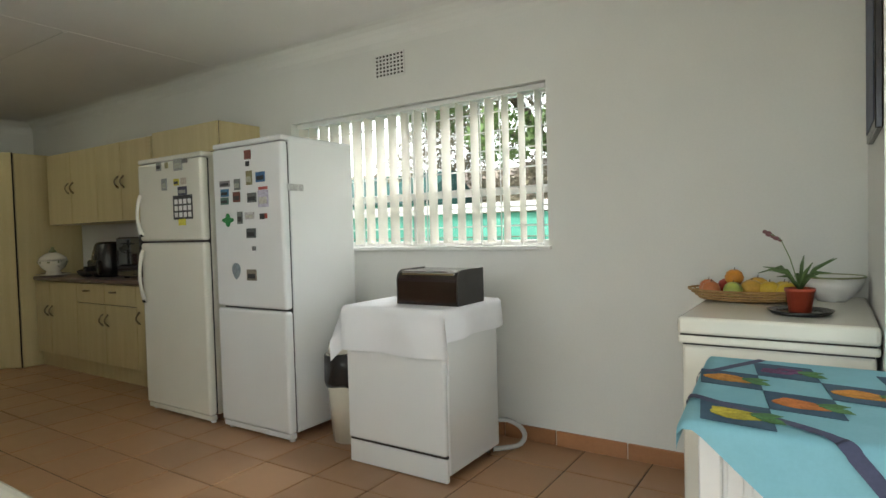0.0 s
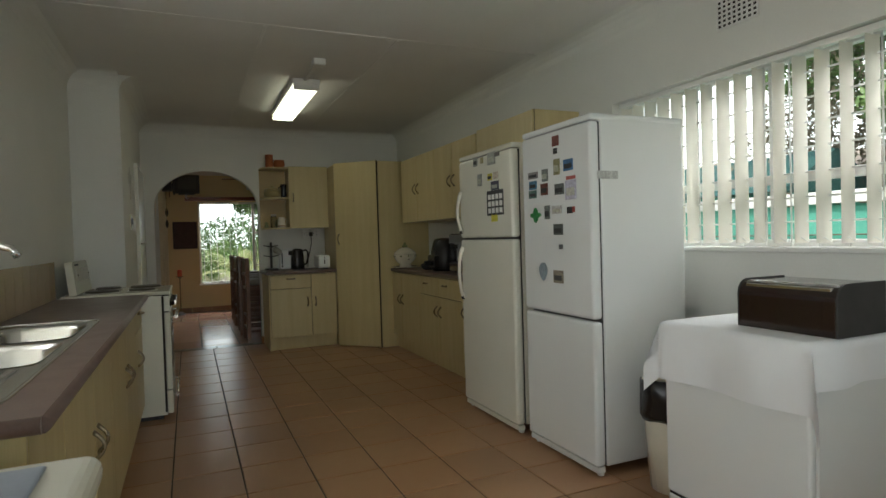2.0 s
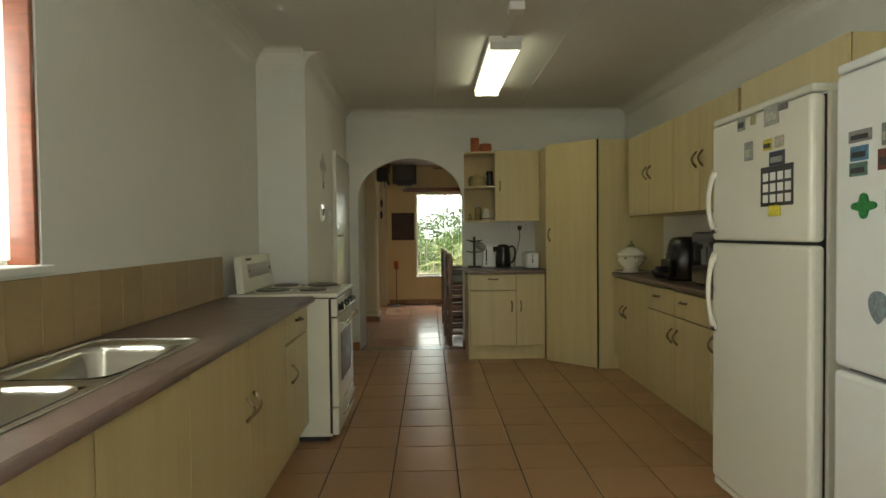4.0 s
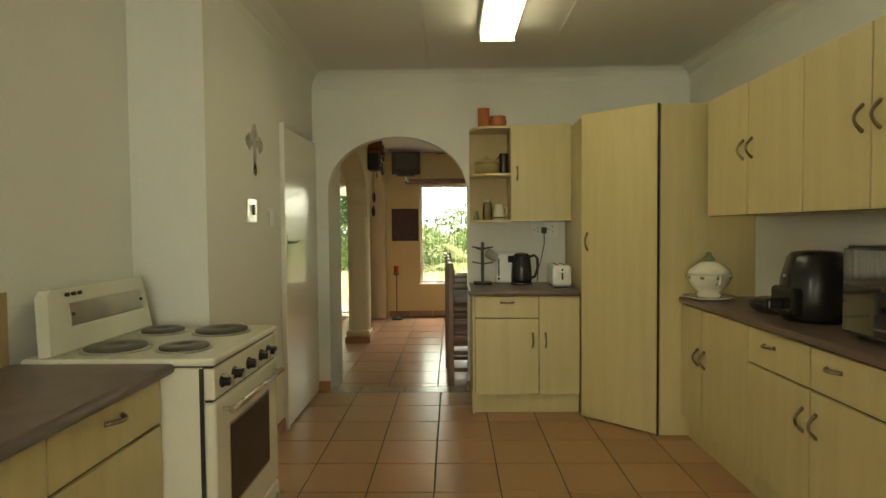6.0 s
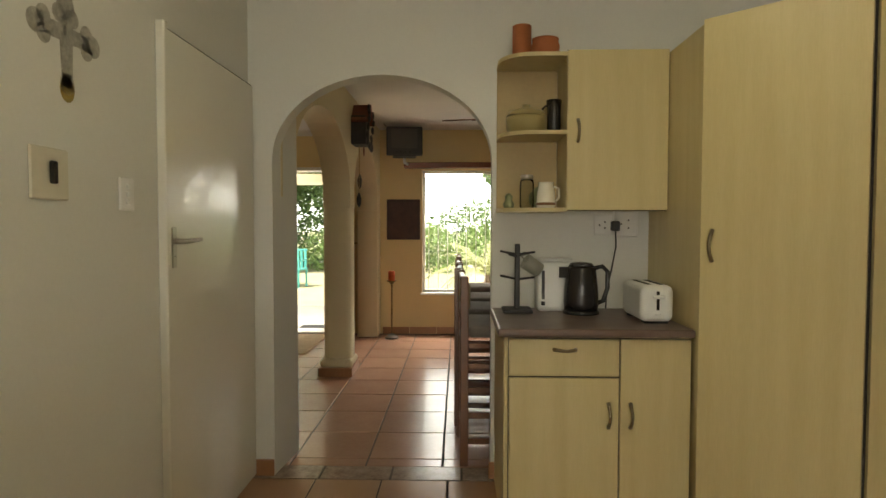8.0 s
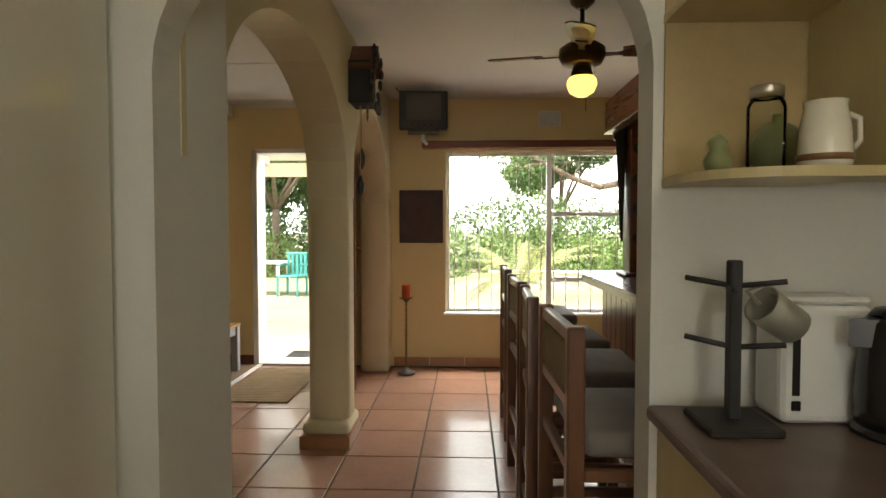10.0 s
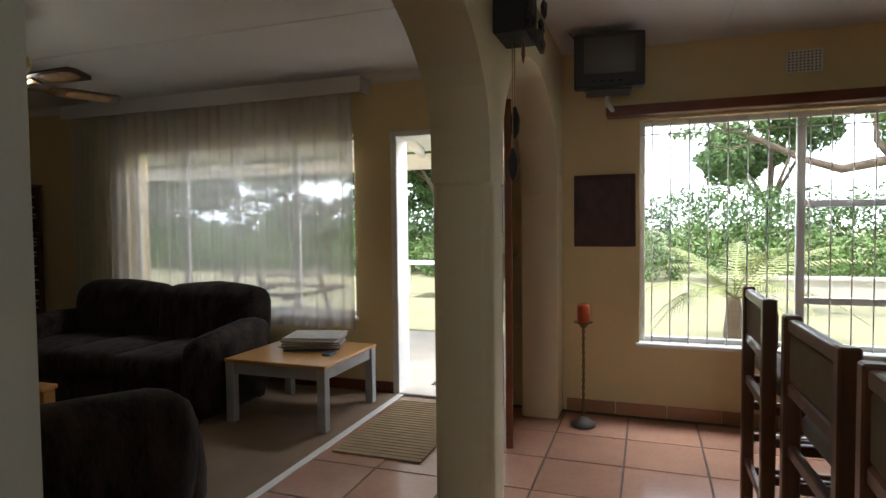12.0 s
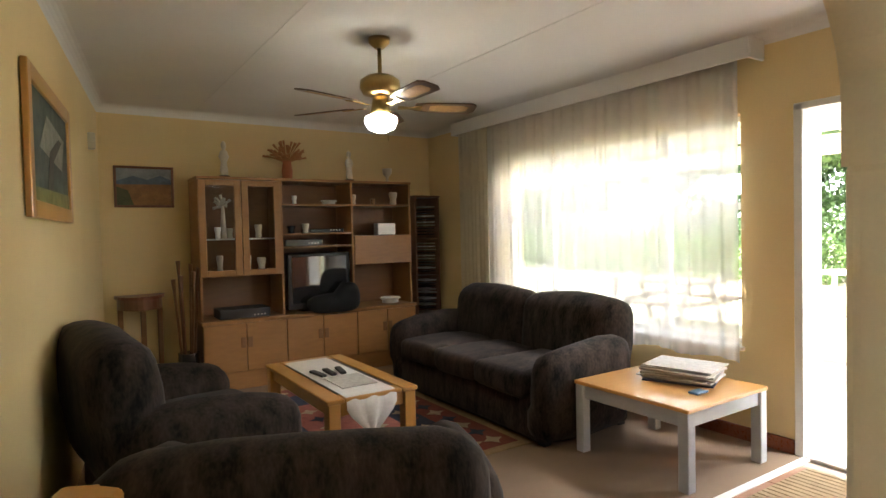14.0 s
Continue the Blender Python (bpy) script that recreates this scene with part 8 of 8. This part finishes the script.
# a spreading tree whose low limbs reach across the dining window
t = thing("tree", "spreading garden tree with bare low limbs", "tree", (-18.0, 5.5, -0.13))
b = bmesh.new()
tube(b, [(0, 0, -0.05), (0.05, -0.05, 1.2), (0.0, -0.25, 2.2), (0, -0.6, 2.75)], [0.2, 0.16, 0.14, 0.12], 10)
part("trunk", b, BARK, t)
boughs = []
for pts, r0 in (([(0, -0.6, 2.8), (0, -1.06, 2.46), (0, -1.45, 2.27), (0.05, -2.08, 2.15), (0.1, -2.57, 2.31), (0.1, -3.1, 2.6), (0.1, -3.8, 2.93), (0.1, -4.3, 3.0)], 0.095),
                ([(0, -1.45, 2.27), (-0.1, -1.62, 2.55), (-0.1, -1.63, 2.9), (-0.1, -1.9, 3.4)], 0.06),
                ([(0, -0.6, 2.75), (-0.2, -0.2, 3.5), (-0.2, -0.5, 4.4)], 0.09),
                ([(0, -0.3, 2.3), (-0.4, 0.7, 3.2), (-0.3, 1.6, 3.9)], 0.09),
                ([(0.1, -3.1, 2.6), (0.1, -3.5, 2.5), (0.2, -4.0, 2.62)], 0.025)):
    b = bmesh.new()
    tube(b, pts, [r0 * (1 - 0.8 * k / (len(pts) - 1)) for k in range(len(pts))], 7)
    part("limb", b, BARK, t)
    boughs.append(pts)
blobs = []
rt = random.Random(8)
for pts in boughs:
    for k in range(9):
        q = pts[-1] if k < 4 else pts[-2]
        blobs.append((q[0] + rt.uniform(-0.4, 0.4), q[1] + rt.uniform(-0.55, 0.55), q[2] + rt.uniform(0.0, 0.55), 0.3, 0.3, 0.1))
for k in range(16):
    blobs.append((rt.uniform(-0.8, 0.8), rt.uniform(-3.6, 1.5), rt.uniform(3.6, 4.8), 0.6, 0.6, 0.3))
crown = leaves("crown", "", blobs, 5200, 0.045, LEAF, "foliage", 9)
for key in ("label", "category", "kind"):
    if key in crown:
        del crown[key]
crown.parent = t
for i, (x, y, h, sp) in enumerate(((-29, -9, 7.5, 3.4), (-31, -3.5, 6.5, 3.4), (-30, 4.6, 5.2, 2.6), (-30, 10, 7.2, 3.4), (-24, -4.6, 5.2, 2.5), (-33, -16, 8, 4), (-33, 17, 8, 4))):
    tree((x, y, -0.13), h, sp, 20 + i, LEAF_L if i % 2 else LEAF, "tall leafy garden tree behind the hedge", (0, 0), 16000, 0.085)
# palm before the dining window
PALM_LEAF = material("pale_palm_leaf", (0.36, 0.40, 0.17), 0.5, 0.12, 3)
t = thing("palm", "small feathery palm on the terrace edge", "palm", (-15.6, 1.78, -0.13))
b = bmesh.new()
lathe(b, [(0.09, 0), (0.11, 0.15), (0.085, 0.4), (0.06, 0.62)], 12)
part("trunk", b, BARK, t)
for k in range(22):
    a = 2 * math.pi * k / 22 + random.uniform(-0.1, 0.1)
    ln, up = random.uniform(0.9, 1.3), random.uniform(0.55, 1.35)
    rib = [Vector((math.cos(a) * ln * q, math.sin(a) * ln * q, 0.55 + up * q - 0.95 * q * q * (1.25 - up * 0.4))) for q in (0, 0.2, 0.4, 0.6, 0.8, 1.0)]
    b = bmesh.new()
    tube(b, rib, [0.012, 0.01, 0.008, 0.006, 0.004, 0.002], 5)
    side = Vector((-math.sin(a), math.cos(a), 0))
    for q in range(26):
        u = 0.12 + 0.86 * q / 25
        i0 = min(4, int(u * 5))
        p = rib[i0].lerp(rib[i0 + 1], u * 5 - i0)
        fw = (rib[i0 + 1] - rib[i0]).normalized()
        for s in (-1, 1):
            l_ = 0.26 * math.sin(math.pi * min(0.98, u + 0.08)) + 0.05
            tip = p + (side * s * 0.8 + fw * 0.55 + Vector((0, 0, -0.25))) * l_
            w_ = fw * 0.011
            b.faces.new([b.verts.new(v) for v in (p - w_, p + w_, tip)])
    part("frond", b, PALM_LEAF, t)
# garden seat things far off
WH = paint("white_garden_plastic", (0.75, 0.75, 0.73), 0.4)
t = thing("garden_table", "white plastic garden table on the lawn", "table", (-19.2, -3.35, -0.13))
bx("tabletop", t, WH, (-0.4, -0.55, 0.66), (0.4, 0.55, 0.70), 0.01)
for x in (-0.34, 0.34):
    for y in (-0.48, 0.48):
        bx("leg", t, WH, (x - 0.03, y - 0.03, 0), (x + 0.03, y + 0.03, 0.66), 0.004)
GC = paint("green_garden_plastic", (0.05, 0.30, 0.27), 0.4)
def garden_chair(at, turn):
    t = thing("garden_chair", "green plastic garden chair on the lawn", "chair", at, turn, "garden chairs")
    bx("seat", t, GC, (-0.24, -0.24, 0.40), (0.24, 0.24, 0.43), 0.008)
    for k in range(5):
        bx("back_slat", t, GC, (-0.22 + 0.095 * k, 0.22, 0.43), (-0.16 + 0.095 * k, 0.245, 0.84), 0.004)
    bx("back_rail", t, GC, (-0.24, 0.215, 0.84), (0.24, 0.25, 0.89), 0.008)
    for x in (-0.22, 0.22):
        for y in (-0.21, 0.22):
            bx("leg", t, GC, (x - 0.02, y - 0.02, 0), (x + 0.02, y + 0.02, 0.4), 0.003)
        bx("armrest", t, GC, (x - 0.025, -0.22, 0.62), (x + 0.025, 0.21, 0.65), 0.006)
        bx("arm_post", t, GC, (x - 0.02, -0.21, 0.43), (x + 0.02, -0.17, 0.62), 0.003)
    return t
garden_chair((-19.0, -2.62, -0.13), 80)
t = thing("garden_bench", "dark wooden picnic bench on the terrace", "bench", (-16.3, -4.75, -0.13))
bx("tabletop", t, BARK, (-0.4, -0.8, 0.66), (0.4, 0.8, 0.70), 0.006)
for s in (-1, 1):
    bx("seat", t, BARK, (s * 0.65 - 0.12, -0.8, 0.40), (s * 0.65 + 0.12, 0.8, 0.44), 0.006)
for y in (-0.6, 0.6):
    bx("cross_beam", t, BARK, (-0.75, y - 0.03, 0.34), (0.75, y + 0.03, 0.40), 0.004)
    for s in (-1, 1):
        b = bmesh.new()
        tube(b, [(s * 0.55, y, 0), (s * 0.25, y, 0.66)], 0.04, 6)
        part("leg", b, BARK, t)
t = thing("garden_wall", "low pale wall between lawn and terrace", "wall", (-20.5, 5.5, -0.13))
bx("coping", t, PAVING, (-0.16, -4, 0.36), (0.16, 4, 0.42), 0.01)
bx("body", t, PAVING, (-0.12, -3.98, 0), (0.12, 3.98, 0.36), 0.004)
# shade-net fence and bank beyond the kitchen window
t = thing("shade_fence", "green shade-cloth fence on timber rails", "fence")
for k in range(8):
    x = -9.0 + 1.5 * k
    bx("post", t, BARK, (x - 0.03, 5.42, -0.13), (x + 0.03, 5.48, 1.52), 0.004)
    if k < 7:
        b = bmesh.new()
        n = 10
        g = [[b.verts.new((x + 1.5 * i / n, 5.40 + 0.012 * math.sin(i * 1.3 + k) * (j % 2), -0.13 + 1.52 * j / 4)) for i in range(n + 1)] for j in range(5)]
        for r0, r1 in zip(g, g[1:]):
            for i in range(n):
                b.faces.new((r0[i], r0[i + 1], r1[i + 1], r1[i]))
        part("net_panel", b, NET, t)
bx("top_rail", t, FRAME_W, (-9.1, 5.36, 1.40), (1.6, 5.40, 1.50), 0.004)
rod("wire", t, BARK, [(-9.1, 5.38, 1.14), (1.6, 5.38, 1.16)], 0.006, 5)
b = bmesh.new()
n = 24
g = [[b.verts.new((-14 + 20 * i / n, 6.2 + 1.1 * j, -0.13 + (0.55 * j + 0.25 * noise.noise((i * 0.7, j * 1.1, 0))) * (j > 0))) for i in range(n + 1)] for j in range(6)]
for r0, r1 in zip(g, g[1:]):
    for i in range(n):
        b.faces.new((r0[i], r0[i + 1], r1[i + 1], r1[i]))
tagged(part("bank", b, RUST), "dry brown earth bank behind the fence", "bank", kind="structure")
t = thing("green_shed", "dark green roofed shed behind the fence", "shed", (-7.2, 7.4, -0.13))
bx("wall", t, NET, (-1.6, -0.6, 0), (1.6, 0.9, 1.75), 0.01)
b = bmesh.new()
prism(b, [(-0.8, 0), (0.15, 0.5), (1.1, 0)], -1.8, 1.8)
rf = part("roof", b, paint("dark_green_sheet", (0.03, 0.10, 0.09), 0.6), t)
rf.matrix_basis = pose(0, 0, 1.75, 90, 0, 90)
rb = random.Random(12)
blobs = [(-6.4 + 4.4 * k / 25 + rb.uniform(-0.3, 0.3), 7.9 + rb.uniform(-0.3, 0.9), rb.uniform(1.2, 3.3), 0.55, 0.5, 0.5) for k in range(26)]
leaves("thicket", "dry grey-brown thicket behind the fence", blobs, 22000, 0.035, BARK_PALE, "shrub", 14)
blobs = [(-5.6 + 3.6 * k / 15 + rb.uniform(-0.3, 0.3), 7.4 + rb.uniform(-0.2, 0.6), rb.uniform(2.5, 3.9), 0.5, 0.45, 0.4) for k in range(16)]
leaves("climber", "green climbing leaves over the thicket", blobs, 13000, 0.05, LEAF_L, "shrub", 15)
tree((-2.2, 8.2, 0.6), 4.6, 2.6, 41, LEAF_L, "leafy tree with bare twigs behind the fence", (0.4, -0.6), 9000, 0.05)
tree((0.4, 9.0, 0.6), 4.6, 2.4, 43, LEAF, "dark green tree behind the fence", (0, -0.4), 9000, 0.06)
tree((-4.3, 9.0, 0.6), 5.0, 2.8, 45, LEAF, "leafy tree overhanging the earth bank", (-0.2, -0.2), 14000, 0.06)

# ---- floor tiles, skirtings ----
lay(floor_k, tile_mesh("tile", 0.352, 0.332, TILE_K), [-8.134 + 0.36 * k for k in range(24)], [0.343 + 0.34 * k for k in range(-1, 9)], lambda x, y: x < 0.5)
lay(floor_k, tile_mesh("threshold_tile", 0.165, 0.36, THRESH), [-8.40], [0.34 + 0.37 * k for k in range(4)], lambda x, y: True, "threshold_tile")
PD = 0.418
lay(floor_d, tile_mesh("tile", PD - 0.009, PD - 0.009, TILE_D), [-12.14 + PD * k for k in range(9)], [0.534 + PD * k for k in range(-4, 4)], lambda x, y: y > -0.9)
lay(floor_d, tile_mesh("cut_tile", 0.098, PD - 0.009, TILE_D), [-8.535], [0.534 + PD * k for k in range(-4, 4)], lambda x, y: y > -0.9, "cut_tile")
for nm, pts in (("baseboard_kitchen", [((XA + 0.9, YD), (-6.28, YD)), ((-2.0, YR), (-1.2, YR)), ((-3.3, YR), (-2.0, YR))]), ("baseboard_arch", [((XA, 0.17), (XA, 0.29)), ((XA, 1.40), (XA, 1.46))]), ("baseboard_dining", [((XW, 0.33), (XW, 3.6))])):
    base = tagged(new(nm), "terracotta tile skirting along the wall", "skirting", kind="structure")
    for (xa, ya), (xb, yb) in pts:
        ln = math.hypot(xb - xa, yb - ya)
        n = max(1, round(ln / 0.34))
        for k in range(n):
            b = bmesh.new()
            s = ln / n
            box(b, -s / 2 + 0.003, -0.012, 0, s / 2 - 0.003, 0.012, 0.085, 0.003)
            ob = part("skirting_tile", b, SKIRT, base)
            q = (k + 0.5) / n
            ob.matrix_basis = pose(xa + (xb - xa) * q, ya + (yb - ya) * q, 0, 0, 0, math.degrees(math.atan2(yb - ya, xb - xa)))
b = bmesh.new()
box(b, XW, YT, 0, XW + 0.015, -0.99, 0.09, 0.003)
structure("baseboard_living", b, DARKWOOD_X, "dark wooden skirting in the living room", "skirting")
